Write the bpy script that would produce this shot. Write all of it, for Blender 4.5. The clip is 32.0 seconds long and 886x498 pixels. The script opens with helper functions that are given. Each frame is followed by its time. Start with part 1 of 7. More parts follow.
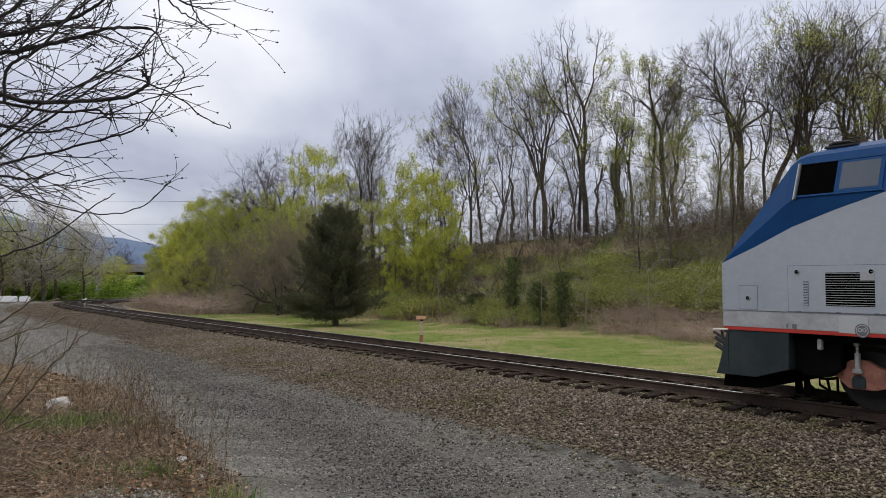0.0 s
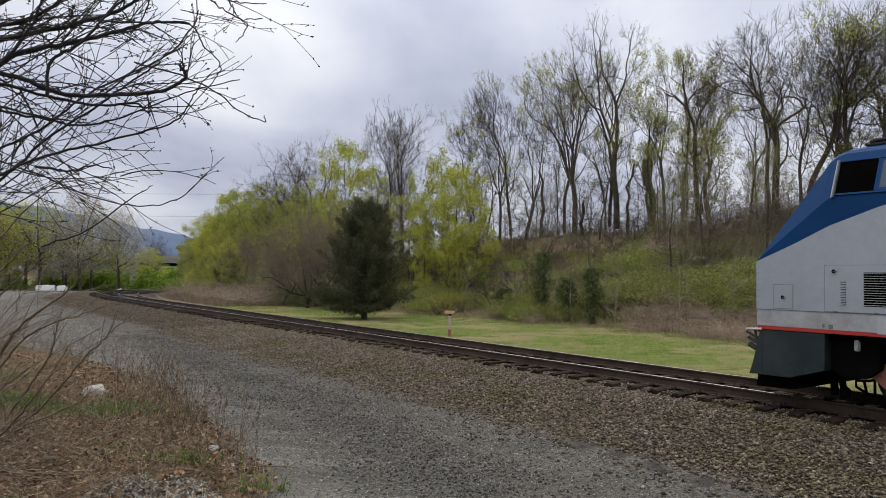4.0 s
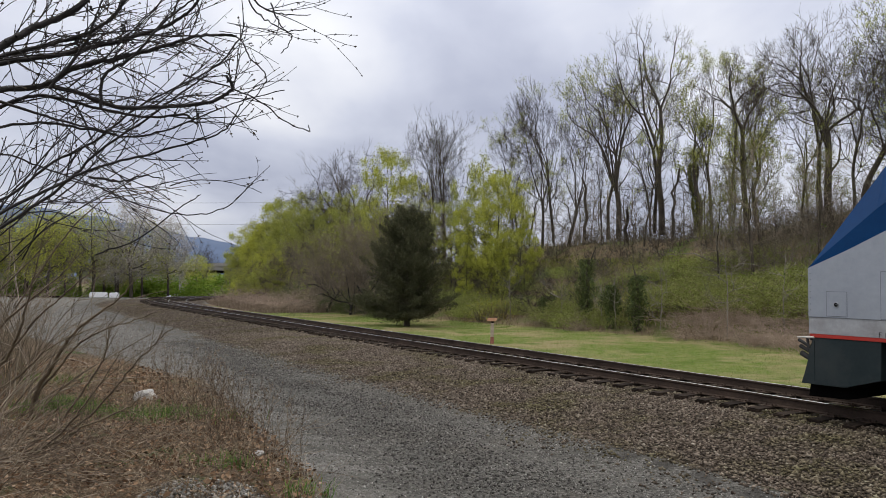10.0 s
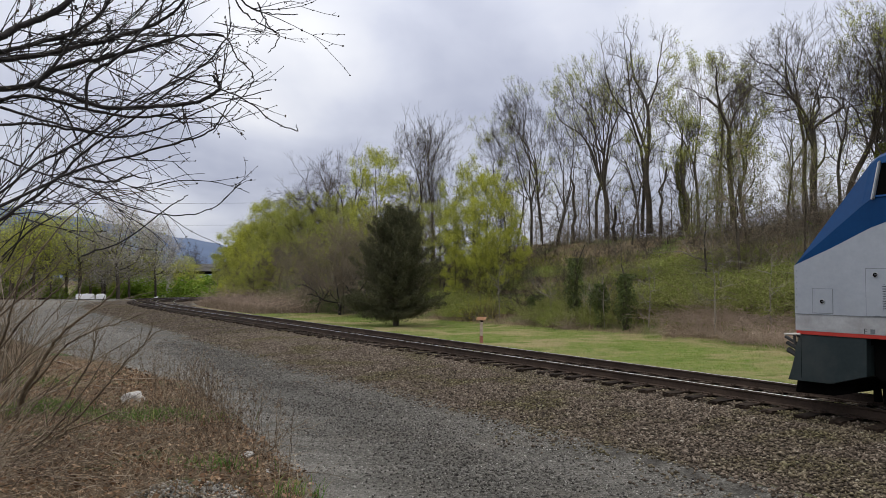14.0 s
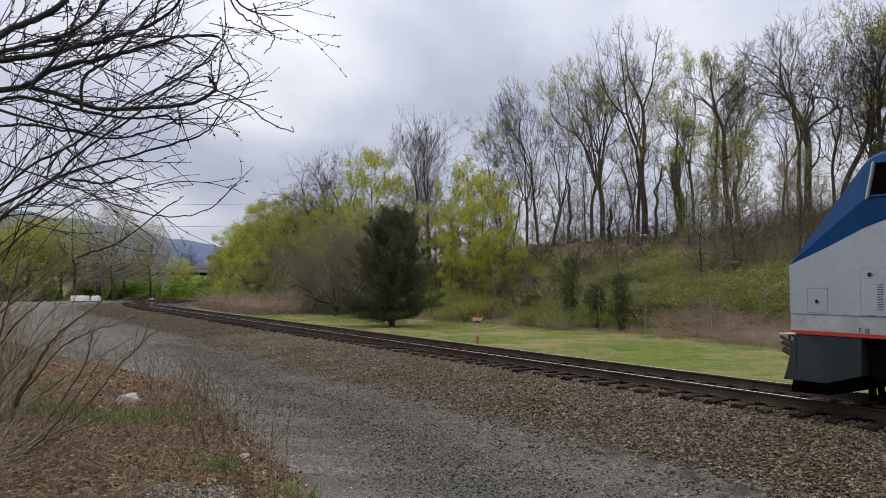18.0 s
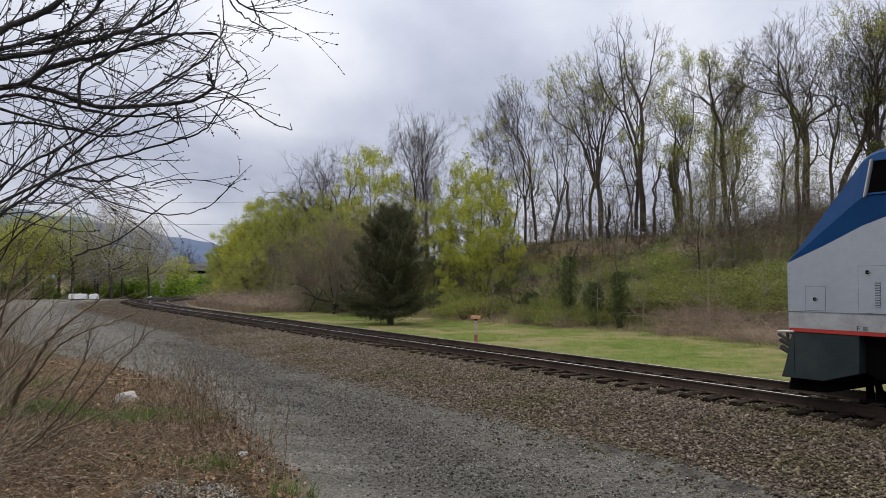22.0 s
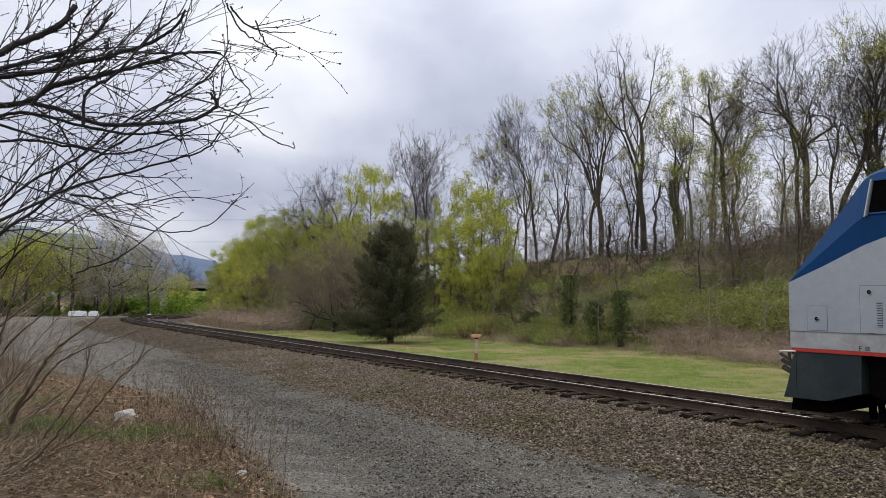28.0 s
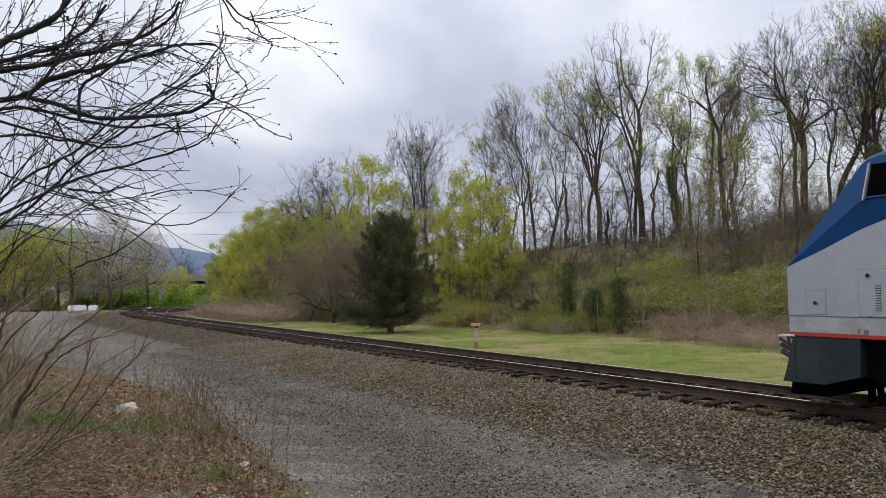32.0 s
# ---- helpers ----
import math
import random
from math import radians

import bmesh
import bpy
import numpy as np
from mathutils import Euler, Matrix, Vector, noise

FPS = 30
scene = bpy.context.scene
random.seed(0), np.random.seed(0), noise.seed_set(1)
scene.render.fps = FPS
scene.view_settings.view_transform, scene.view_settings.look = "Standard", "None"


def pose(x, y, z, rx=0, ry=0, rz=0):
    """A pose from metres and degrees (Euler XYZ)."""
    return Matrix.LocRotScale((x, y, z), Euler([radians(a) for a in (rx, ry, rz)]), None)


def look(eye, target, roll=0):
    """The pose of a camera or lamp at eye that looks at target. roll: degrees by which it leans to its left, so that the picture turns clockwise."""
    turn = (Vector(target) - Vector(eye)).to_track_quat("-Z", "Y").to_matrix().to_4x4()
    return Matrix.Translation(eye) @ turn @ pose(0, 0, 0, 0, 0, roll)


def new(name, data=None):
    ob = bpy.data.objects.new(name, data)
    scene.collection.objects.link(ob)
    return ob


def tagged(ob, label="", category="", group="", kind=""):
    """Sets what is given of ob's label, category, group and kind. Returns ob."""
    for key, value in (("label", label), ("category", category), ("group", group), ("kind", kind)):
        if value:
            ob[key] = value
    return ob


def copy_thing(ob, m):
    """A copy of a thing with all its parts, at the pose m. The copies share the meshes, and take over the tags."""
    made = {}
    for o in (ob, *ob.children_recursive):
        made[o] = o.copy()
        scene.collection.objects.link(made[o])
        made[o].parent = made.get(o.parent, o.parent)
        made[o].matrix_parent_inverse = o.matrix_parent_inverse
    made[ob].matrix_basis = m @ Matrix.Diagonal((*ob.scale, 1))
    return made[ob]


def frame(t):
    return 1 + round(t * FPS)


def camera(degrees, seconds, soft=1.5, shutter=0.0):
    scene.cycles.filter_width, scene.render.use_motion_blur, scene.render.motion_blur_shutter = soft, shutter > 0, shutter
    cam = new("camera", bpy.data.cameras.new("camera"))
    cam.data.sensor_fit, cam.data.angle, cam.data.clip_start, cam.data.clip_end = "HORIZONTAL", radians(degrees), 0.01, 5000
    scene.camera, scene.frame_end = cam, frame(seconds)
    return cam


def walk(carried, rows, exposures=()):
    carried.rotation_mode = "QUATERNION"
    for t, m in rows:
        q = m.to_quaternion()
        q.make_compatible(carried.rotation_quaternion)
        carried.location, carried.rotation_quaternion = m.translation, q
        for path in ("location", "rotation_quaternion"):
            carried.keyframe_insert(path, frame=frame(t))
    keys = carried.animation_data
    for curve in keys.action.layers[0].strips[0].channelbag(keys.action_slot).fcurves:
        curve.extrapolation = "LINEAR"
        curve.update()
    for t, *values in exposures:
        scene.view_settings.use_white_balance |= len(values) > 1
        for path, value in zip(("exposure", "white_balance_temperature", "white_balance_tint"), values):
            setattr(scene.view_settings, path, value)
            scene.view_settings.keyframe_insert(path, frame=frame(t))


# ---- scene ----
cam = camera(63.0, 32.0, soft=0.8)
EYE = (0.0, 0.0, 2.4)
# seconds and the turn of the hand-held camera, which stays on one spot
TURNS = (
    (0.0, 92.51, -0.00, -0.00),
    (0.5, 92.37, 0.00, -0.08),
    (1.0, 92.31, -0.04, -0.24),
    (1.5, 92.21, -0.06, -0.24),
    (2.0, 92.14, 0.04, -0.10),
    (2.5, 92.15, 0.55, 0.81),
    (3.0, 92.21, 0.66, 1.62),
    (3.5, 92.07, -0.29, 1.78),
    (5.5, 92.19, -0.46, 3.66),
    (6.0, 91.91, 0.17, 4.44),
    (6.5, 91.96, -0.06, 4.74),
    (7.0, 92.07, -0.93, 5.14),
    (7.5, 92.16, -0.88, 5.49),
    (8.0, 92.30, -0.78, 5.75),
    (8.5, 92.49, -0.49, 5.89),
    (9.0, 92.75, -0.49, 5.94),
    (9.5, 92.67, -0.33, 5.87),
    (10.0, 92.60, -0.71, 5.59),
    (10.5, 92.54, -0.44, 5.28),
    (11.0, 92.44, -0.32, 5.12),
    (11.5, 92.38, -0.30, 4.96),
    (12.0, 92.40, -0.39, 4.73),
    (12.5, 92.36, -0.32, 4.78),
    (13.0, 92.39, -0.58, 4.71),
    (13.5, 92.55, -0.49, 4.70),
    (14.0, 92.56, -0.36, 4.72),
    (14.5, 92.55, -0.22, 4.63),
    (16.5, 92.53, -0.15, 4.41),
    (17.0, 92.56, -0.08, 4.40),
    (17.5, 92.57, -0.07, 4.41),
    (18.0, 92.62, -0.21, 4.39),
    (18.5, 92.69, -0.06, 4.40),
    (19.0, 92.66, -0.01, 4.37),
    (19.5, 92.58, -0.16, 4.40),
    (20.0, 92.53, -0.01, 4.41),
    (20.5, 92.49, -0.08, 4.35),
    (21.0, 92.45, -0.16, 4.35),
    (21.5, 92.50, -0.07, 4.29),
    (22.0, 92.46, -0.18, 4.26),
    (22.5, 92.47, -0.02, 4.33),
    (23.0, 92.49, -0.09, 4.29),
    (23.5, 92.48, -0.16, 4.26),
    (24.0, 92.49, -0.34, 4.28),
    (24.5, 92.48, -0.38, 4.25),
    (25.0, 92.36, -1.10, 4.08),
    (25.5, 92.47, -1.00, 3.13),
    (27.5, 94.26, -1.27, 3.81),
    (28.0, 93.91, -0.37, 4.28),
    (28.5, 93.03, 0.36, 4.29),
    (29.0, 93.12, 0.46, 4.10),
    (29.5, 93.14, 0.26, 4.11),
    (30.0, 93.11, 0.60, 4.08),
    (30.5, 93.11, 0.85, 4.19),
    (31.0, 93.13, 1.00, 4.27),
    (31.5, 93.07, 0.98, 4.30),
    (32.0, 93.07, 0.42, 4.22),
)
# the hand sways by a centimetre or two
SWAY = ((0.0, 0.018), (2.0, 0.017), (3.5, 0.002), (5.5, -0.006), (12.0, -0.002), (17.0, -0.007), (25.0, -0.009), (27.5, -0.017), (32.0, -0.019))


def sway(t):
    return float(np.interp(t, [a for a, b in SWAY], [b for a, b in SWAY]))


walk(cam, [(t, pose(EYE[0] + sway(t), EYE[1], EYE[2], rx, ry, rz)) for t, rx, ry, rz in TURNS], ((0.0, 0.0), (25.0, 0.0), (28.0, 0.08), (32.0, 0.09)))

# ---- world, sun, exposure ----
SUN_EL, SUN_AZ = 58.0, 215.0
world = bpy.data.worlds.new("overcast_sky")
scene.world = world
world.use_nodes = True
scene.view_settings.exposure = 0.0


# azimuth, elevation, reach and strength of the lighter (and one darker) parts of the overcast
THIN_CLOUD = ((-17.0, 15.0, 0.20, 0.17), (6.0, 22.0, 0.16, 0.10), (14.0, 12.0, 0.13, 0.06), (-16.0, 6.5, 0.22, -0.10), (-30.0, 9.0, 0.25, -0.12), (1.0, 13.0, 0.25, -0.08), (24.0, 20.0, 0.3, -0.06))


def build_sky():
    nt = world.node_tree
    nt.nodes.clear()
    N, Lk = nt.nodes.new, nt.links.new
    out, bg = N("ShaderNodeOutputWorld"), N("ShaderNodeBackground")
    co = N("ShaderNodeTexCoord")
    sep = N("ShaderNodeSeparateXYZ")
    Lk(co.outputs["Generated"], sep.inputs[0])
    # flatten the dome so that clouds shrink towards the horizon
    add = N("ShaderNodeMath"); add.operation = "ADD"; add.inputs[1].default_value = 0.22
    mx = N("ShaderNodeMath"); mx.operation = "MAXIMUM"; mx.inputs[1].default_value = 0.0
    Lk(sep.outputs[2], mx.inputs[0]); Lk(mx.outputs[0], add.inputs[0])
    dv = N("ShaderNodeVectorMath"); dv.operation = "DIVIDE"
    cmb = N("ShaderNodeCombineXYZ")
    for i in range(3):
        Lk(add.outputs[0], cmb.inputs[i])
    Lk(co.outputs["Generated"], dv.inputs[0]); Lk(cmb.outputs[0], dv.inputs[1])
    mp = N("ShaderNodeMapping"); mp.inputs["Location"].default_value = (0.35, 0.9, 0.0)
    mp.inputs["Scale"].default_value = (1.0, 0.75, 1.0)
    Lk(dv.outputs[0], mp.inputs[0])
    n1 = N("ShaderNodeTexNoise"); n1.inputs["Scale"].default_value = 0.85; n1.inputs["Detail"].default_value = 5
    n1.inputs["Roughness"].default_value = 0.5
    n2 = N("ShaderNodeTexNoise"); n2.inputs["Scale"].default_value = 2.6; n2.inputs["Detail"].default_value = 6
    n2.inputs["Distortion"].default_value = 0.4
    Lk(mp.outputs[0], n1.inputs["Vector"]); Lk(mp.outputs[0], n2.inputs["Vector"])
    m = N("ShaderNodeMix"); m.data_type = "FLOAT"; m.inputs[0].default_value = 0.3
    Lk(n1.outputs[0], m.inputs[2]); Lk(n2.outputs[0], m.inputs[3])
    rp = N("ShaderNodeValToRGB")
    e = rp.color_ramp.elements
    e[0].position, e[0].color = 0.34, (0.50, 0.533, 0.672, 1)
    e[1].position, e[1].color = 0.72, (1.08, 1.09, 1.13, 1)
    k = e.new(0.50); k.color = (0.722, 0.755, 0.882, 1)
    # thinner places in the cloud sheet
    wob = N("ShaderNodeVectorMath"); wob.operation = "MULTIPLY_ADD"
    n3 = N("ShaderNodeTexNoise"); n3.inputs["Scale"].default_value = 3.2; n3.inputs["Detail"].default_value = 5
    Lk(co.outputs["Generated"], n3.inputs["Vector"])
    Lk(n3.outputs["Color"], wob.inputs[0])
    wob.inputs[1].default_value = (0.3, 0.3, 0.3)
    Lk(co.outputs["Generated"], wob.inputs[2])
    total = m.outputs[0]
    for az_deg, el_deg, wide, gain in THIN_CLOUD:
        v = Vector((math.sin(radians(az_deg)) * math.cos(radians(el_deg)), math.cos(radians(az_deg)) * math.cos(radians(el_deg)), math.sin(radians(el_deg))))
        sub = N("ShaderNodeVectorMath"); sub.operation = "DISTANCE"
        sub.inputs[1].default_value = v + Vector((0.15, 0.15, 0.15))
        Lk(wob.outputs[0], sub.inputs[0])
        r = N("ShaderNodeMapRange"); r.interpolation_type = "SMOOTHERSTEP"
        r.inputs[1].default_value, r.inputs[2].default_value, r.inputs[3].default_value, r.inputs[4].default_value = wide, 0.0, 0.0, gain
        Lk(sub.outputs["Value"], r.inputs[0])
        a2 = N("ShaderNodeMath"); a2.operation = "ADD"
        Lk(total, a2.inputs[0]); Lk(r.outputs[0], a2.inputs[1])
        total = a2.outputs[0]
    Lk(total, rp.inputs[0])
    # greyer and darker towards the horizon
    hz = N("ShaderNodeMapRange"); hz.inputs[1].default_value = 0.0; hz.inputs[2].default_value = 0.42
    hz.inputs[3].default_value = 0.78; hz.inputs[4].default_value = 1.12
    Lk(sep.outputs[2], hz.inputs[0])
    # an overcast dome is brightest overhead
    zen = N("ShaderNodeMapRange"); zen.interpolation_type = "SMOOTHSTEP"
    zen.inputs[1].default_value, zen.inputs[2].default_value = 0.40, 0.95
    Lk(sep.outputs[2], zen.inputs[0])
    over = N("ShaderNodeMix"); over.data_type = "RGBA"; over.blend_type = "MULTIPLY"
    Lk(zen.outputs[0], over.inputs[0])
    over.inputs[7].default_value = (2.05, 1.95, 1.72, 1)
    ml = N("ShaderNodeVectorMath"); ml.operation = "SCALE"
    Lk(rp.outputs[0], over.inputs[6]); Lk(over.outputs[2], ml.inputs[0]); Lk(hz.outputs[0], ml.inputs["Scale"])
    sky = N("ShaderNodeTexSky"); sky.sky_type = "NISHITA"; sky.sun_disc = False
    sky.sun_elevation, sky.sun_rotation = radians(SUN_EL), radians(SUN_AZ)
    sc = N("ShaderNodeVectorMath"); sc.operation = "SCALE"; sc.inputs["Scale"].default_value = 0.06
    Lk(sky.outputs[0], sc.inputs[0])
    fin = N("ShaderNodeMix"); fin.data_type = "RGBA"; fin.inputs[0].default_value = 0.9
    Lk(sc.outputs[0], fin.inputs[6]); Lk(ml.outputs[0], fin.inputs[7])
    Lk(fin.outputs[2], bg.inputs[0])
    bg.inputs[1].default_value = 1.0
    Lk(bg.outputs[0], out.inputs[0])


build_sky()
sun_data = bpy.data.lights.new("sun", "SUN")
sun_data.energy, sun_data.angle, sun_data.color = 0.55, radians(30), (1.0, 0.95, 0.86)
sun = new("sun", sun_data)
az = radians(SUN_AZ)
sun.matrix_world = look((0, 0, 60), (0 - 60 * math.sin(az) / math.tan(radians(SUN_EL)), 0 - 60 * math.cos(az) / math.tan(radians(SUN_EL)), 0))


# ---- materials ----
def ramp_node(nt, fac, stops):
    r = nt.nodes.new("ShaderNodeValToRGB")
    e = r.color_ramp.elements
    while len(e) < len(stops):
        e.new(0.5)
    for el, (p, c) in zip(e, stops):
        el.position, el.color = p, (*c, 1)
    nt.links.new(fac, r.inputs[0])
    return r.outputs[0]


def noise_node(nt, vec, scale, detail=4, rough=0.55):
    n = nt.nodes.new("ShaderNodeTexNoise")
    n.inputs["Scale"].default_value, n.inputs["Detail"].default_value, n.inputs["Roughness"].default_value = scale, detail, rough
    nt.links.new(vec, n.inputs["Vector"])
    return n.outputs[0]


def mix_col(nt, fac, a, b, blend="MIX"):
    m = nt.nodes.new("ShaderNodeMix")
    m.data_type, m.blend_type = "RGBA", blend
    for sock, v in ((0, fac), (6, a), (7, b)):
        if isinstance(v, (int, float)):
            m.inputs[sock].default_value = v
        elif isinstance(v, tuple):
            m.inputs[sock].default_value = (*v, 1)
        else:
            nt.links.new(v, m.inputs[sock])
    return m.outputs[2]


def calc(nt, op, a, b=0.0):
    m = nt.nodes.new("ShaderNodeMath")
    m.operation = op
    for sock, v in ((0, a), (1, b)):
        if isinstance(v, (int, float)):
            m.inputs[sock].default_value = v
        else:
            nt.links.new(v, m.inputs[sock])
    return m.outputs[0]


def bump_node(nt, height, strength, dist):
    b = nt.nodes.new("ShaderNodeBump")
    b.inputs["Strength"].default_value, b.inputs["Distance"].default_value = strength, dist
    nt.links.new(height, b.inputs["Height"])
    return b.outputs[0]


def blank(name, rough=0.7, metal=0.0, spec=0.5):
    m = bpy.data.materials.new(name)
    m.use_nodes = True
    b = m.node_tree.nodes["Principled BSDF"]
    b.inputs["Roughness"].default_value, b.inputs["Metallic"].default_value = rough, metal
    b.inputs["Specular IOR Level"].default_value = spec
    return m, m.node_tree, b


def surface(name, dark, light, rough=0.7, metal=0.0, scale=4.0, fine=40.0, bump=0.2, dist=0.01, vary=0.0, spec=0.5, dirt=None):
    """A worn surface: two colours mixed by coarse and fine noise, a bump, and a change from object to object."""
    m, nt, b = blank(name, rough, metal, spec)
    co = nt.nodes.new("ShaderNodeTexCoord").outputs["Object"]
    big, small = noise_node(nt, co, scale, 5), noise_node(nt, co, fine, 4, 0.65)
    f = calc(nt, "ADD", calc(nt, "MULTIPLY", big, 0.6), calc(nt, "MULTIPLY", small, 0.4))
    col = ramp_node(nt, f, [(0.35, dark), (0.65, light)])
    if dirt:
        col = mix_col(nt, ramp_node(nt, noise_node(nt, co, scale * 0.6, 6, 0.7), [(0.5, (0, 0, 0)), (0.75, (1, 1, 1))]), col, dirt)
    if vary:
        oi = nt.nodes.new("ShaderNodeObjectInfo").outputs["Random"]
        hsv = nt.nodes.new("ShaderNodeHueSaturation")
        nt.links.new(calc(nt, "ADD", calc(nt, "MULTIPLY", oi, 2 * vary), 1 - vary), hsv.inputs["Value"])
        nt.links.new(col, hsv.inputs["Color"])
        col = hsv.outputs[0]
    nt.links.new(col, b.inputs["Base Color"])
    nt.links.new(calc(nt, "ADD", calc(nt, "MULTIPLY", small, 0.2), rough - 0.1), b.inputs["Roughness"])
    if bump:
        nt.links.new(bump_node(nt, small, bump, dist), b.inputs["Normal"])
    return m


def scatter_mat(name, stops, rough=0.8, spec=0.3, through_light=0.0, patch=None):
    """For many small pieces in one mesh: a colour for each island; patch: a stain (colour, share) in broad blotches."""
    m, nt, b = blank(name, rough, 0, spec)
    g = nt.nodes.new("ShaderNodeNewGeometry")
    col = ramp_node(nt, g.outputs["Random Per Island"], stops)
    if patch:
        co = nt.nodes.new("ShaderNodeTexCoord").outputs["Object"]
        f = ramp_node(nt, noise_node(nt, co, 0.55, 5, 0.65), [(0.47, (0, 0, 0)), (0.62, (patch[1],) * 3)])
        col = mix_col(nt, f, col, mix_col(nt, 1.0, col, patch[0], "MULTIPLY"))
    nt.links.new(col, b.inputs["Base Color"])
    if through_light:
        t = nt.nodes.new("ShaderNodeBsdfTranslucent")
        nt.links.new(col, t.inputs[0])
        mx = nt.nodes.new("ShaderNodeMixShader")
        mx.inputs[0].default_value = through_light
        out = nt.nodes["Material Output"]
        nt.links.new(b.outputs[0], mx.inputs[1]); nt.links.new(t.outputs[0], mx.inputs[2])
        nt.links.new(mx.outputs[0], out.inputs[0])
    return m


SILVER = surface("silver_paint", (0.30, 0.33, 0.37), (0.385, 0.415, 0.455), 0.38, 0.15, 0.6, 9, 0.02, 0.002, dirt=(0.30, 0.32, 0.34))
SILL = surface("sill_paint", (0.30, 0.31, 0.32), (0.42, 0.43, 0.44), 0.5, 0.1, 1.5, 14, 0.03, 0.002, dirt=(0.22, 0.21, 0.20))
BLUE = surface("blue_paint", (0.0025, 0.034, 0.115), (0.004, 0.046, 0.145), 0.4, 0.0, 0.8, 10, 0.02, 0.002, spec=0.13)
RED = surface("red_stripe", (0.34, 0.022, 0.014), (0.43, 0.032, 0.018), 0.45, 0, 2, 20, 0.0)
PILOT = surface("dark_grey_paint", (0.010, 0.018, 0.020), (0.020, 0.032, 0.034), 0.6, 0, 1.2, 16, 0.05, 0.004, spec=0.3, dirt=(0.042, 0.046, 0.044))
BLACK = surface("black_underframe", (0.0015, 0.0015, 0.0015), (0.005, 0.0048, 0.0045), 0.9, 0, 3, 20, 0.1, spec=0.05)
RUSTRED = surface("rust_red_truck", (0.20, 0.075, 0.05), (0.38, 0.16, 0.11), 0.75, 0, 5, 40, 0.2, dirt=(0.10, 0.06, 0.045))
STEEL = surface("bright_steel", (0.45, 0.45, 0.46), (0.62, 0.62, 0.62), 0.28, 0.9, 3, 30, 0.02)
RAILTOP = surface("worn_rail_top", (0.58, 0.57, 0.56), (0.74, 0.73, 0.72), 0.2, 0.9, 2, 20, 0.02)
RAILSIDE = surface("rusty_rail", (0.026, 0.018, 0.0135), (0.074, 0.051, 0.038), 0.8, 0.0, 2, 25, 0.15, spec=0.2)
TIE = surface("creosoted_tie", (0.009, 0.0068, 0.005), (0.042, 0.030, 0.022), 0.95, 0, 3, 22, 0.5, 0.01, vary=0.35, spec=0.12)
GLASS_DARK = surface("tinted_pane", (0.045, 0.058, 0.08), (0.062, 0.076, 0.10), 0.4, 0, 1, 5, 0, spec=0.3)
# near-black colour painted for the shade inside window, grille and latch openings
OPENING_SHADE = surface("opening_shade_black", (0.002, 0.002, 0.002), (0.004, 0.004, 0.004), 1.0, 0, 2, 10, 0, spec=0.0)
BARK = surface("grey_bark", (0.026, 0.021, 0.015), (0.115, 0.094, 0.068), 0.9, 0, 1.5, 30, 0.5, 0.02, vary=0.25)
BARK_DARK = surface("dark_bark", (0.012, 0.010, 0.010), (0.038, 0.032, 0.030), 0.85, 0, 3, 40, 0.4, 0.004)
TWIG = surface("bare_twig", (0.032, 0.025, 0.018), (0.085, 0.067, 0.047), 0.9, 0, 0.7, 10, 0, vary=0.2)
WEATHERED = surface("weathered_wood", (0.25, 0.20, 0.15), (0.5, 0.42, 0.33), 0.85, 0, 6, 50, 0.4, 0.004)


# ---- mesh helpers ----
def link_mesh(name, V, F, material, parent=None, label="", smooth=False):
    me = bpy.data.meshes.new(name)
    me.from_pydata([tuple(v) for v in V], [], [tuple(f) for f in F])
    return finish(name, me, material, parent, label, smooth)


def finish(name, me, material, parent=None, label="", smooth=False):
    if material:
        me.materials.append(material)
    if smooth:
        me.shade_smooth()
    ob = new(name, me)
    if parent:
        ob.parent = parent
    if label:
        ob["label"] = label
    return ob


def fast_mesh(name, V, F, material, parent=None, label="", smooth=False):
    """From numpy arrays: V (n, 3), F (m, k) faces with k corners each."""
    V, F = np.asarray(V, np.float32), np.asarray(F, np.int32)
    me = bpy.data.meshes.new(name)
    me.vertices.add(len(V)); me.vertices.foreach_set("co", V.ravel())
    me.loops.add(F.size); me.loops.foreach_set("vertex_index", F.ravel())
    me.polygons.add(len(F)); me.polygons.foreach_set("loop_start", np.arange(len(F), dtype=np.int32) * F.shape[1])
    me.update(calc_edges=True)
    return finish(name, me, material, parent, label, smooth)


def part(name, bm, material, parent, label="", smooth=False):
    bmesh.ops.recalc_face_normals(bm, faces=bm.faces)
    me = bpy.data.meshes.new(name)
    bm.to_mesh(me)
    bm.free()
    return finish(name, me, material, parent, label, smooth)


def add_box(bm, lo, hi, bevel=0.0, m=None):
    r = bmesh.ops.create_cube(bm, size=1.0)
    vs = r["verts"]
    for v in vs:
        v.co = Vector([lo[i] + (v.co[i] + 0.5) * (hi[i] - lo[i]) for i in range(3)])
        if m:
            v.co = m @ v.co
    if bevel:
        es = list({e for v in vs for e in v.link_edges})
        bmesh.ops.bevel(bm, geom=es, offset=bevel, segments=2, affect="EDGES", clamp_overlap=True)


def box_bm(lo, hi, bevel=0.0, m=None):
    bm = bmesh.new()
    add_box(bm, lo, hi, bevel, m)
    return bm


def add_rod(bm, a, b, r0, r1=None, sides=10):
    a, b = Vector(a), Vector(b)
    q = (b - a).to_track_quat("Z", "Y").to_matrix().to_4x4()
    m = Matrix.Translation((a + b) / 2) @ q
    bmesh.ops.create_cone(bm, cap_ends=True, segments=sides, radius1=r0, radius2=r0 if r1 is None else r1, depth=(b - a).length, matrix=m)


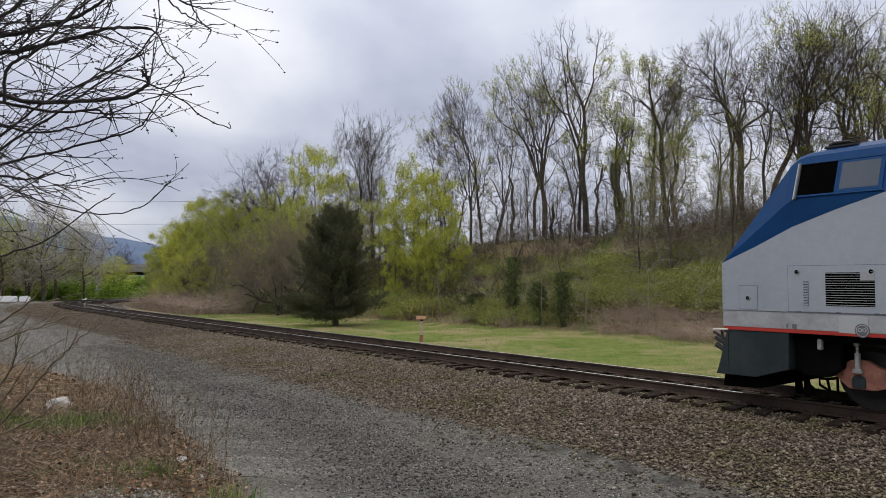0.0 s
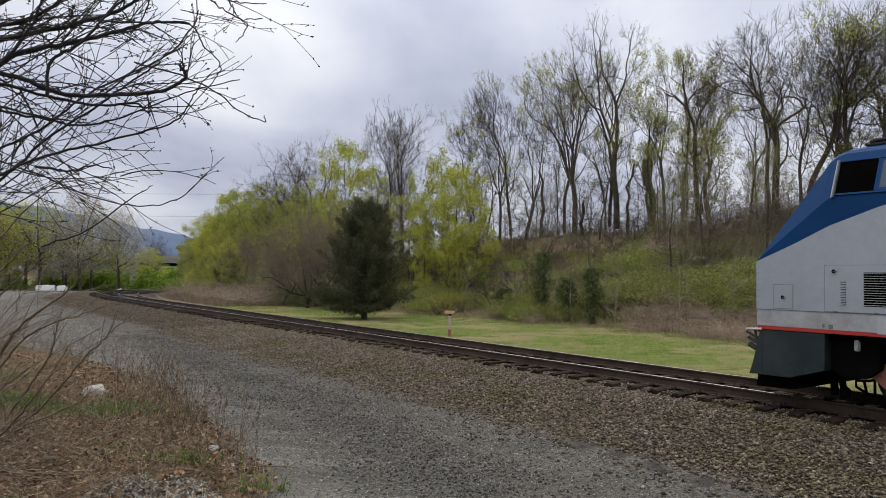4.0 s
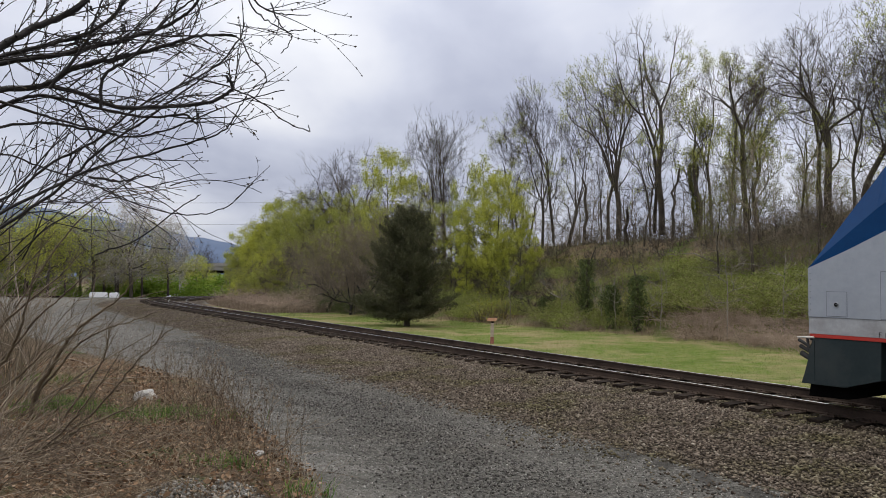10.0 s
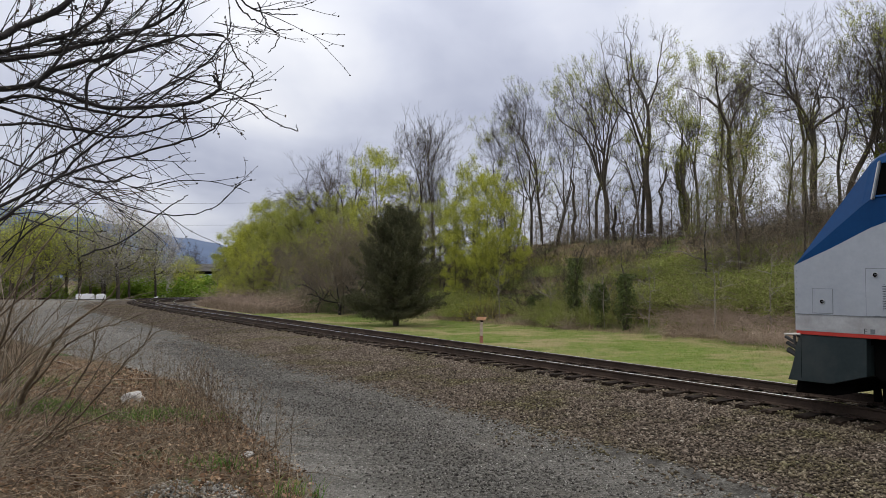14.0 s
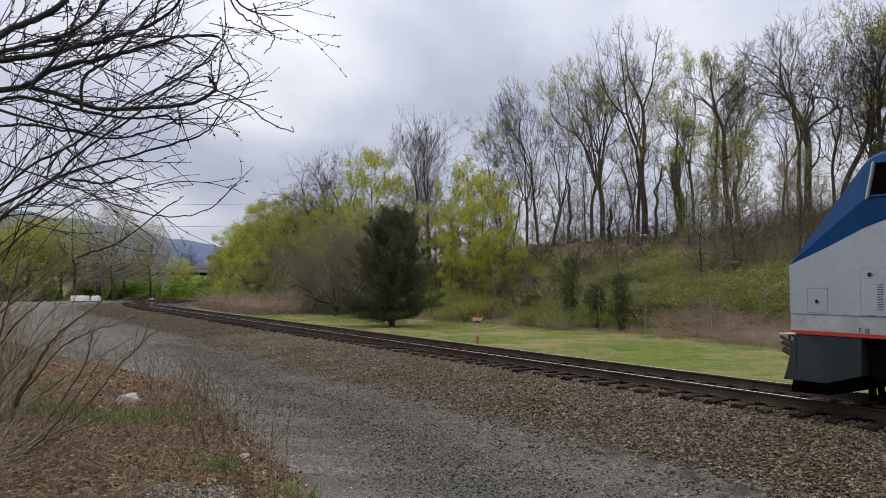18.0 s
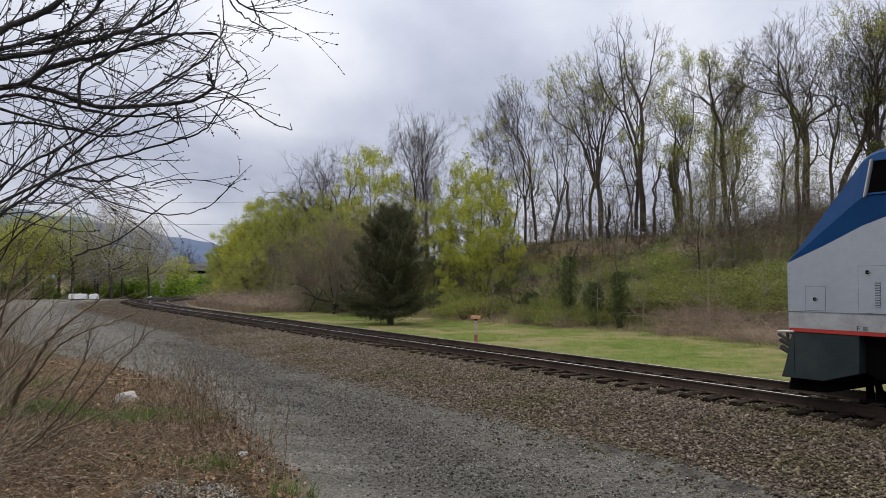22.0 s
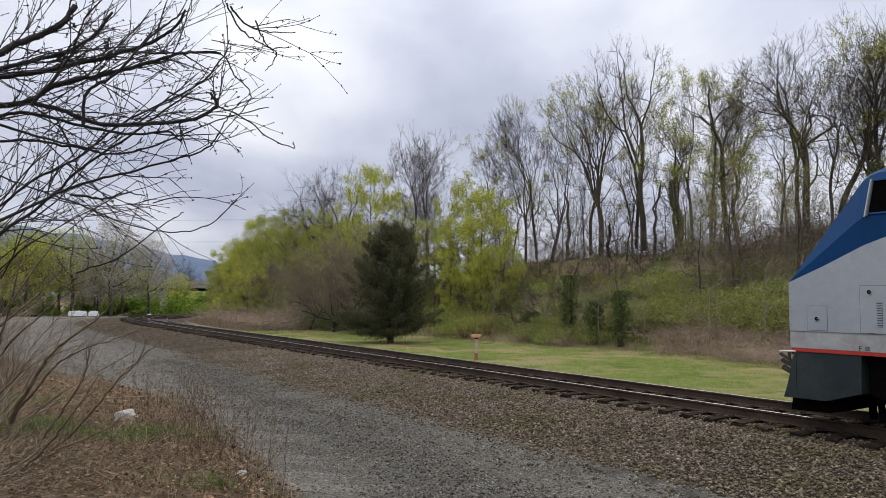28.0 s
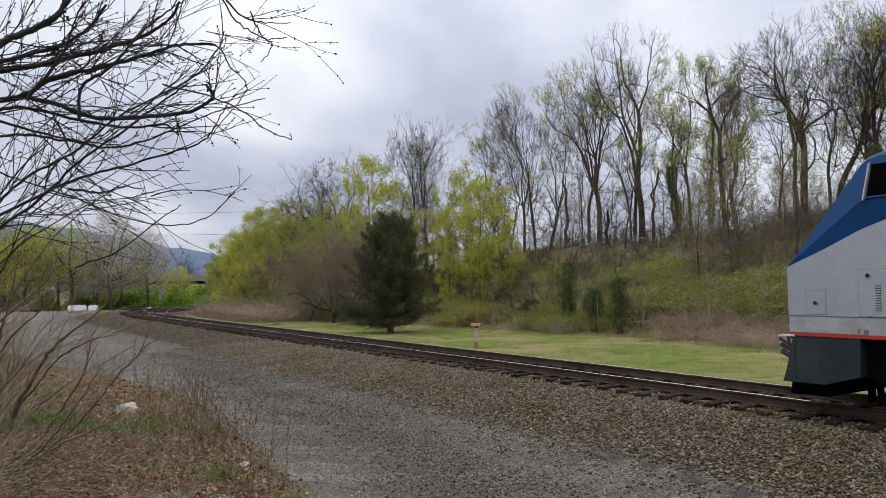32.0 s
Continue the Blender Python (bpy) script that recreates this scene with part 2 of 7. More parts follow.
def rod_bm(a, b, r0, r1=None, sides=10):
    bm = bmesh.new()
    add_rod(bm, a, b, r0, r1, sides)
    return bm


def slab(poly, axis, c0, c1, bevel=0.0):
    """A plate: the outline poly in the plane across axis ('x', 'y' or 'z'), from c0 to c1 along it."""
    bm = bmesh.new()
    def at(p, c):
        return {"x": (c, p[0], p[1]), "y": (p[0], c, p[1]), "z": (p[0], p[1], c)}[axis]
    a = [bm.verts.new(at(p, c0)) for p in poly]
    b = [bm.verts.new(at(p, c1)) for p in poly]
    bm.faces.new(a); bm.faces.new(list(reversed(b)))
    k = len(poly)
    for i in range(k):
        bm.faces.new((a[i], b[i], b[(i + 1) % k], a[(i + 1) % k]))
    if bevel:
        bmesh.ops.bevel(bm, geom=list(bm.edges), offset=bevel, segments=2, affect="EDGES", clamp_overlap=True)
    return bm


def empty(name, m, label, category, group=""):
    ob = new(name)
    ob.matrix_basis = m
    return tagged(ob, label, category, group)


# ---- the lie of the land ----
HEAD = radians(38.0)
U, NRM = np.array([-math.sin(HEAD), math.cos(HEAD)]), np.array([math.cos(HEAD), math.sin(HEAD)])
TRACK0 = np.array([5.38, 13.14]) + NRM * 0.7525
BEND_S, BEND_R = 52.0, 105.0
BEND_C = TRACK0 + U * BEND_S + NRM * BEND_R


def smooth01(a, b, x):
    t = np.clip((np.asarray(x, float) - a) / (b - a), 0, 1)
    return t * t * (3 - 2 * t)


def track_xy(s, off=0.0):
    """Plan position s metres along the track from the engine's nose, off metres to the hill's side."""
    if s <= BEND_S:
        return TRACK0 + U * s + NRM * off
    a = (s - BEND_S) / BEND_R
    rad = -NRM * math.cos(a) + U * math.sin(a)
    return BEND_C + rad * (BEND_R - off)


def track_sd(x, y):
    """Along and across the track, for arrays."""
    x, y = np.asarray(x, float), np.asarray(y, float)
    dx, dy = x - TRACK0[0], y - TRACK0[1]
    s, d = dx * U[0] + dy * U[1], dx * NRM[0] + dy * NRM[1]
    bx, by = x - BEND_C[0], y - BEND_C[1]
    rad = np.hypot(bx, by)
    ang = np.arctan2(bx * U[0] + by * U[1], -(bx * NRM[0] + by * NRM[1]))
    bent = (s > BEND_S) & (ang > 0)
    return np.where(bent, BEND_S + BEND_R * ang, s), np.where(bent, BEND_R - rad, d)


def rail_z(s):
    return 0.395 - 0.85 * smooth01(62, 130, s)


def siding(s):
    """Distance of the siding from the main track, which it leaves at a turnout."""
    return 5.2 * smooth01(42, 100, s)


def wobble(x, y, f, seed=0.0):
    return (np.sin(x * f * 1.7 + y * f * 0.6 + seed) + np.sin(y * f * 1.9 - x * f * 0.8 + 2.1 * seed + 1.3) + np.sin((x + y) * f * 2.7 + 3.7 * seed)) / 3


def rut(s):
    """Where the coarse dark stone of the wheel track lies across the road."""
    return np.interp(s, [-5, 0, 3, 6.5, 10, 21, 30, 60], [-8.2, -8.05, -7.75, -7.4, -7.15, -6.4, -6.0, -6.0])


def litter_edge(y):
    """The x at which the gravel ends and the leaf-strewn verge begins."""
    return np.interp(y, [-50, 8.0, 8.6, 16.0, 21.6, 40.0, 70.0, 300], [-2.2, -2.2, -2.4, -7.1, -13.2, -33.0, -62.0, -230])


def fines_strip(s, d):
    """A strip of packed dark fines between the road and the ballast."""
    return np.exp(-((d + np.interp(s, [-6, -2.3, -0.7, 3], [5.9, 5.58, 5.34, 5.25])) / 0.17) ** 2) * smooth01(2.0, 0.0, s)


def land(x, y):
    s, d = track_sd(x, y)
    base = rail_z(s) - 0.395
    sid = siding(s)
    z = base + 0.11 * smooth01(-5.3, -1.7, d) + 0.045 * smooth01(-1.42, -1.2, d) - (0.155 - 0.04) * smooth01(1.5 + sid, 3.4 + sid, d)
    foot = np.interp(s, [-40, 4, 40, 60, 75, 200], [12.5, 12.5, 9.0, 8.6, 7.6, 7.6])
    high = np.interp(s, [-60, 9, 13, 17, 20, 40, 60, 90], [8.0, 7.2, 6.7, 5.8, 5.6, 5.0, 3.0, 1.5])
    z = z + high * smooth01(foot - 1, foot + 15, d) - 3.0 * smooth01(foot + 17, foot + 40, d)
    z = z + 0.25 * wobble(x, y, 0.35) * smooth01(foot, foot + 4, d)
    verge = smooth01(0.0, 1.6, litter_edge(y) - x) * smooth01(-5.0, -8.0, d)
    z = z + verge * (0.07 + 0.06 * wobble(x, y, 1.1, 2.0))
    z = z + 0.8 * (1 - smooth01(1.5, 5.5, np.hypot(x, y)))
    z = z + 0.012 * wobble(x, y, 1.6, 1.0) * smooth01(-3.6, -5.0, d)
    return z


CHIP = [(0.0, (0.020, 0.019, 0.016)), (0.4, (0.16, 0.153, 0.136)), (0.8, (0.325, 0.311, 0.278)), (1.0, (0.52, 0.50, 0.45))]


def lawn_colour(nt, co):
    """Mown lawn: vivid and dull green with dry tan patches."""
    mid = noise_node(nt, co, 2.2, 5, 0.6)
    c = mix_col(nt, ramp_node(nt, mid, [(0.4, (0, 0, 0)), (0.6, (1, 1, 1))]), (0.135, 0.215, 0.032), (0.225, 0.262, 0.066))
    c = mix_col(nt, ramp_node(nt, noise_node(nt, co, 7.0, 5, 0.75), [(0.46, (0, 0, 0)), (0.72, (0.8, 0.8, 0.8))]), c, (0.33, 0.29, 0.15))
    c = mix_col(nt, ramp_node(nt, noise_node(nt, co, 0.28, 5, 0.6), [(0.46, (0, 0, 0)), (0.60, (0.85, 0.85, 0.85))]), c, (0.385, 0.315, 0.17))
    return mix_col(nt, ramp_node(nt, noise_node(nt, co, 0.55, 4, 0.6), [(0.56, (0, 0, 0)), (0.64, (0.8, 0.8, 0.8))]), c, (0.12, 0.19, 0.025))


def ground_material():
    m, nt, b = blank("ground_cover", 0.95, 0, 0.15)
    co = nt.nodes.new("ShaderNodeTexCoord").outputs["Object"]
    def mask(name, width=0.5):
        a = nt.nodes.new("ShaderNodeAttribute")
        a.attribute_name = name
        n = calc(nt, "MULTIPLY", calc(nt, "SUBTRACT", noise_node(nt, co, 2.2, 6, 0.65), 0.5), width * 2)
        v = calc(nt, "ADD", a.outputs["Fac"], n)
        r = nt.nodes.new("ShaderNodeMapRange")
        r.inputs[1].default_value, r.inputs[2].default_value = 0.35, 0.65
        nt.links.new(v, r.inputs[0])
        return r.outputs[0]
    big, mid, fine = noise_node(nt, co, 0.35, 5), noise_node(nt, co, 3.0, 5, 0.6), noise_node(nt, co, 38, 4, 0.7)
    vor = nt.nodes.new("ShaderNodeTexVoronoi"); vor.inputs["Scale"].default_value = 26
    nt.links.new(co, vor.inputs["Vector"])
    vfac = nt.nodes.new("ShaderNodeSeparateColor"); nt.links.new(vor.outputs["Color"], vfac.inputs[0])
    # woodland floor
    wood = mix_col(nt, mid, (0.15, 0.112, 0.07), (0.30, 0.23, 0.14))
    wood = mix_col(nt, ramp_node(nt, big, [(0.5, (0, 0, 0)), (0.62, (1, 1, 1))]), wood, (0.13, 0.165, 0.045))
    lawn = lawn_colour(nt, co)
    # grey crushed stone: two sizes of chip, dull streaks along the wheel tracks
    mp = nt.nodes.new("ShaderNodeMapping")
    mp.inputs["Rotation"].default_value = (0, 0, -radians(128.0))
    mp.inputs["Scale"].default_value = (0.12, 0.9, 1.0)
    nt.links.new(co, mp.inputs[0])
    streak = noise_node(nt, mp.outputs[0], 1.4, 5, 0.6)
    v2 = nt.nodes.new("ShaderNodeTexVoronoi"); v2.inputs["Scale"].default_value = 48
    nt.links.new(co, v2.inputs["Vector"])
    v2c = nt.nodes.new("ShaderNodeSeparateColor"); nt.links.new(v2.outputs["Color"], v2c.inputs[0])
    chips = mix_col(nt, 0.5, ramp_node(nt, vfac.outputs[0], CHIP), ramp_node(nt, v2c.outputs[1], CHIP))
    dusty = ramp_node(nt, mid, [(0.35, (0.115, 0.111, 0.101)), (0.7, (0.24, 0.232, 0.212))])
    chips = mix_col(nt, 0.25, chips, dusty)
    gravel = mix_col(nt, ramp_node(nt, streak, [(0.44, (0, 0, 0)), (0.56, (1, 1, 1))]), chips, mix_col(nt, 0.6, chips, (0.058, 0.055, 0.045)))
    # coarse dark stone in the wheel tracks, pale fines between them
    wheel = nt.nodes.new("ShaderNodeAttribute"); wheel.attribute_name = "wheel"
    wm = calc(nt, "ADD", wheel.outputs["Fac"], calc(nt, "MULTIPLY", calc(nt, "SUBTRACT", noise_node(nt, co, 1.3, 6, 0.7), 0.5), 0.8))
    gravel = mix_col(nt, ramp_node(nt, wm, [(0.2, (0, 0, 0)), (0.45, (0.6, 0.6, 0.6))]), gravel, mix_col(nt, 0.45, chips, (0.095, 0.083, 0.069)))
    gravel = mix_col(nt, ramp_node(nt, wm, [(0.55, (0, 0, 0)), (1.0, (0.8, 0.8, 0.8))]), gravel, mix_col(nt, 0.45, chips, (0.045, 0.044, 0.040)))
    gravel = mix_col(nt, ramp_node(nt, wm, [(0.0, (0.5, 0.5, 0.5)), (0.3, (0, 0, 0))]), gravel, mix_col(nt, 0.5, chips, (0.34, 0.323, 0.285)))
    gravel = mix_col(nt, ramp_node(nt, big, [(0.54, (0, 0, 0)), (0.66, (0.55, 0.55, 0.55))]), gravel, (0.18, 0.155, 0.125))
    strip = nt.nodes.new("ShaderNodeAttribute"); strip.attribute_name = "fines"
    fm = calc(nt, "ADD", strip.outputs["Fac"], calc(nt, "MULTIPLY", calc(nt, "SUBTRACT", noise_node(nt, co, 3.0, 5, 0.6), 0.5), 0.3))
    gravel = mix_col(nt, ramp_node(nt, fm, [(0.3, (0, 0, 0)), (0.65, (0.85, 0.85, 0.85))]), gravel, (0.075, 0.070, 0.062))
    # brown leaf litter
    lit = ramp_node(nt, noise_node(nt, co, 6.0, 6, 0.75), [(0.32, (0.040, 0.028, 0.018)), (0.52, (0.15, 0.105, 0.066)), (0.75, (0.30, 0.22, 0.145))])
    lit = mix_col(nt, ramp_node(nt, noise_node(nt, co, 0.9, 4), [(0.56, (0, 0, 0)), (0.66, (1, 1, 1))]), lit, (0.07, 0.10, 0.03))
    # ballast bed
    bal = ramp_node(nt, vfac.outputs[1], [(0.0, (0.025, 0.019, 0.014)), (0.5, (0.085, 0.067, 0.050)), (1.0, (0.18, 0.146, 0.11))])
    col = mix_col(nt, mask("lawn", 0.35), wood, lawn)
    col = mix_col(nt, mask("gravel", 0.3), col, gravel)
    col = mix_col(nt, mask("litter", 0.45), col, lit)
    col = mix_col(nt, mask("ballast", 0.6), col, bal)
    nt.links.new(col, b.inputs["Base Color"])
    h = calc(nt, "SUBTRACT", calc(nt, "MULTIPLY", fine, 0.5), calc(nt, "ADD", calc(nt, "MULTIPLY", vor.outputs["Distance"], 0.9), calc(nt, "MULTIPLY", v2.outputs["Distance"], 0.6)))
    nt.links.new(bump_node(nt, h, 1.0, 0.05), b.inputs["Normal"])
    return m


def build_ground():
    def axis(lo, hi, step, far):
        inner = np.arange(lo, hi + 1e-6, step)
        g = np.geomspace(step * 1.4, far, 40)
        return np.concatenate([lo - g[::-1], inner, hi + g])
    xs, ys = axis(-46, 34, 0.4, 3500), axis(2, 70, 0.4, 3500)
    X, Y = np.meshgrid(xs, ys)
    Z = land(X, Y)
    far = smooth01(150, 320, np.hypot(X, Y))
    Z = Z * (1 - far) + far * -0.8
    s, d = track_sd(X, Y)
    sid = siding(s)
    foot = np.interp(s, [-40, 4, 40, 60, 75, 200], [12.5, 12.5, 9.0, 8.6, 7.6, 7.6])
    ballast = smooth01(-5.5, -4.7, d) * (1 - smooth01(2.0 + sid, 2.8 + sid, d))
    gravel = 1 - smooth01(-5.4, -4.7, d)
    gravel = np.maximum(gravel, smooth01(58, 64, s) * (1 - smooth01(5.0, 6.5, d)))
    gravel = gravel * (1 - smooth01(170, 200, np.hypot(X, Y)))
    litter = smooth01(-0.5, 0.5, litter_edge(Y) - X) * smooth01(-4.5, -6.0, d)
    lawn = smooth01(2.4 + sid, 3.0 + sid, d) * (1 - smooth01(foot - 0.6, foot + 1.0, d)) * (1 - smooth01(41, 47, s + 0.8 * (d - 5)))
    c = rut(s)
    wheel = np.exp(-((d - c) / 0.7) ** 2) + 0.42 * smooth01(0.2, 0.9, d - c) + 0.3 * np.exp(-((d - c - 1.6) / 0.22) ** 2)
    fines = fines_strip(s, d)
    ny, nx = X.shape
    idx = np.arange(nx * ny).reshape(ny, nx)
    F = np.stack([idx[:-1, :-1], idx[:-1, 1:], idx[1:, 1:], idx[1:, :-1]], -1).reshape(-1, 4)
    ob = fast_mesh("ground", np.stack([X, Y, Z], -1).reshape(-1, 3), F, ground_material(), smooth=True)
    for name, a in (("ballast", ballast), ("gravel", gravel), ("litter", litter), ("lawn", lawn), ("wheel", wheel), ("fines", fines)):
        at = ob.data.attributes.new(name, "FLOAT", "POINT")
        at.data.foreach_set("value", a.astype(np.float32).ravel())
    tagged(ob, "ground of grey gravel, brown verge, mown lawn and wooded slope", "ground", kind="structure")


build_ground()


# ---- track ----
def sweep(profile, line, name, material, parent, smooth=False):
    """A profile of (across, up) drawn along a line of (x, y, z, across vector)."""
    V, F, k = [], [], len(profile)
    for x, y, z, n in line:
        V += [(x + n[0] * a, y + n[1] * a, z + h) for a, h in profile]
    for i in range(len(line) - 1):
        for j in range(k):
            q = (j + 1) % k
            F.append((i * k + j, i * k + q, (i + 1) * k + q, (i + 1) * k + j))
    F += [tuple(range(k - 1, -1, -1)), tuple((len(line) - 1) * k + j for j in range(k))]
    return link_mesh(name, V, F, material, parent, smooth=smooth)


def rail_line(off, s0, s1, step=1.5):
    out = []
    for s in np.arange(s0, s1 + 0.01, step):
        o = off(s) if callable(off) else off
        p, q = track_xy(s, o), track_xy(s, o + 1)
        out.append((p[0], p[1], float(rail_z(s)), q - p))
    return out


RAIL = [(-0.07, -0.186), (0.07, -0.186), (0.07, -0.175), (0.012, -0.155), (0.009, -0.05), (0.036, -0.038), (0.036, -0.004), (-0.036, -0.004),
        (-0.036, -0.038), (-0.009, -0.05), (-0.012, -0.155), (-0.07, -0.175)]
HEAD_TOP = [(-0.030, -0.004), (0.020, -0.004), (0.015, 0.0), (-0.025, 0.0)]


def build_track(name, label, centre, s0, s1):
    top = empty(name, Matrix(), label, "railway track")
    tagged(top, kind="structure")
    for side in (-0.7525, 0.7525):
        off = (lambda s, side=side: centre(s) + side)
        r = sweep(RAIL, rail_line(off, s0, s1), "rail", RAILSIDE, top)
        sweep(HEAD_TOP, rail_line(off, s0, s1), "rail_head", RAILTOP, r)
    return top


main_track = build_track("railway_track", "single railway track with brown rusty rails and dark wooden ties", lambda s: 0.0, -45, 190)
side_track = build_track("siding_track", "curved second track branching off beside the main track", lambda s: siding(s) + 0.02, 49, 190)


def tie_mesh(seed):
    rnd = random.Random(seed)
    bm = box_bm((-0.115, -1.33, -0.17), (0.115, 1.33, 0.0), 0.012)
    for v in bm.verts:
        v.co += Vector((rnd.uniform(-0.012, 0.012), rnd.uniform(-0.03, 0.03), rnd.uniform(-0.008, 0.008)))
    me = bpy.data.meshes.new("tie")
    bm.to_mesh(me); bm.free()
    me.materials.append(TIE)
    return me


def plate_mesh():
    """A rolled plate under the rail with four spikes."""
    bm = box_bm((-0.09, -0.17, -0.004), (0.09, 0.17, 0.014), 0.004)
    for x in (-0.06, 0.06):
        for y in (-0.10, 0.10):
            add_rod(bm, (x, y, 0.0), (x, y, 0.045), 0.012, 0.016, 6)
    add_box(bm, (0.10, -0.06, 0.0), (0.135, -0.085, 0.05))
    add_box(bm, (0.10, 0.06, 0.0), (0.135, 0.085, 0.05))
    me = bpy.data.meshes.new("tie_plate")
    bm.to_mesh(me); bm.free()
    me.materials.append(RAILSIDE)
    return me


def lay_ties(track, centre, s0, s1, step, seed, plates=None):
    rnd = random.Random(seed)
    kinds = [tie_mesh(i) for i in range(5)]
    s = s0
    while s < s1:
        p, q = track_xy(s, centre(s)), track_xy(s, centre(s) + 1)
        ang = math.atan2(q[1] - p[1], q[0] - p[0]) - math.pi / 2
        ob = new("tie", rnd.choice(kinds))
        sh = rnd.uniform(-0.10, 0.04)
        ob.matrix_basis = pose(p[0] + (q - p)[0] * sh, p[1] + (q - p)[1] * sh, float(rail_z(s)) - 0.19 + rnd.uniform(-0.02, 0.004), 0, 0, math.degrees(ang) + rnd.uniform(-1.2, 1.2))
        ob.parent = track
        if plates and -10 < s < 26:
            for side in (-0.7525, 0.7525):
                pl = new("tie_plate", plates)
                pl.matrix_basis = pose(0, side - sh, 0.004)
                pl.parent = ob
        s += step + rnd.uniform(-0.03, 0.03)


lay_ties(main_track, lambda s: 0.0, -12, 120, 0.56, 4, plate_mesh())
lay_ties(side_track, siding, 71, 125, 0.56, 5)


# ---- locomotive ----
LOCO = pose(float(TRACK0[0]), float(TRACK0[1]), 0.45, 0, 0, 128.0)


def ring_bm(c, r, depth, axis="y", sides=18):
    bm = bmesh.new()
    c = Vector(c)
    d = Vector((0, depth, 0)) if axis == "y" else Vector((0, 0, depth))
    add_rod(bm, c, c + d, r, r, sides)
    return bm


def wheel_profile(parent, x, side):
    """A wheel: tyre with flange, plate and hub turned about the axle."""
    prof = [(0.0, 0.10), (0.10, 0.10), (0.10, 0.07), (0.36, 0.02), (0.44, 0.06), (0.5355, 0.06), (0.5355, -0.06), (0.5625, -0.07), (0.5625, -0.09), (0.44, -0.09), (0.36, -0.05), (0.10, -0.07), (0.0, -0.07)]
    k, V, F = 40, [], []
    for i in range(k):
        a = 2 * math.pi * i / k
        V += [(x + r * math.cos(a), side * (0.775 + o), 0.4805 + r * math.sin(a)) for r, o in prof]
    n = len(prof)
    for i in range(k):
        for j in range(n - 1):
            F.append((i * n + j, i * n + j + 1, ((i + 1) % k) * n + j + 1, ((i + 1) % k) * n + j))
    return link_mesh("wheel", V, F, WHEEL, parent, "dark worn steel wheel", smooth=False)


def louvre(parent, x0, x1, z0, z1, rows, y, frame_mat, cut=None, full=0.15):
    """An air intake: a near-black plate painted as the shade inside, with level slats; cut: a corner (x, z) without
    them.
    """
    g = part("grille", slab([(x0, z0), (x1, z0), (x1, z1), (x0, z1)], "y", y - 0.01, y + 0.002), OPENING_SHADE, parent, "dark louvred air intake")
    for i in range(rows):
        z = z0 + (z1 - z0) * (i + 0.5) / rows
        a, b = (x0, x1)
        if cut and z > cut[1]:
            a = cut[0]
        h = (z1 - z0) / rows * full
        part("slat", box_bm((min(a, b), y + 0.002, z - h), (max(a, b), y + 0.012, z + h), 0.0), frame_mat, g)
    if cut:
        part("corner_plate", slab([(x0, cut[1]), (cut[0], cut[1]), (cut[0], z1), (x0, z1)], "y", y, y + 0.011), frame_mat, g)
    return g


def latch(parent, x, z, y=1.5):
    r = part("latch_plate", ring_bm((x, y - 0.01, z), 0.042, 0.022), SILL, parent, "round recessed latch")
    part("latch_hole", ring_bm((x, y + 0.004, z), 0.032, 0.010), OPENING_SHADE, r)
    part("latch_handle", box_bm((x - 0.05, y + 0.014, z - 0.006), (x + 0.008, y + 0.022, z + 0.006), 0.002), SEAM, r)
    return r


WHEEL = surface("worn_wheel_steel", (0.014, 0.013, 0.012), (0.036, 0.032, 0.029), 0.6, 0.4, 4, 30, 0.1)
PALE = surface("pale_grey_plate", (0.36, 0.38, 0.385), (0.44, 0.455, 0.46), 0.5, 0, 3, 20, 0.0)
LOGO_GREY = surface("logo_grey", (0.10, 0.10, 0.11), (0.13, 0.13, 0.14), 0.5, 0, 3, 20, 0.0)
SEAM = surface("panel_seam", (0.10, 0.11, 0.12), (0.15, 0.16, 0.17), 0.7, 0, 6, 30, 0.0)
RUBBER = surface("black_rubber", (0.010, 0.010, 0.010), (0.022, 0.022, 0.022), 0.7, 0, 5, 40, 0.05)
SHOCK = surface("grey_damper", (0.28, 0.28, 0.28), (0.45, 0.45, 0.44), 0.45, 0.2, 6, 40, 0.05, dirt=(0.16, 0.14, 0.12))
IVORY = surface("ivory_lever", (0.55, 0.53, 0.47), (0.70, 0.68, 0.62), 0.5, 0, 5, 30, 0.0)


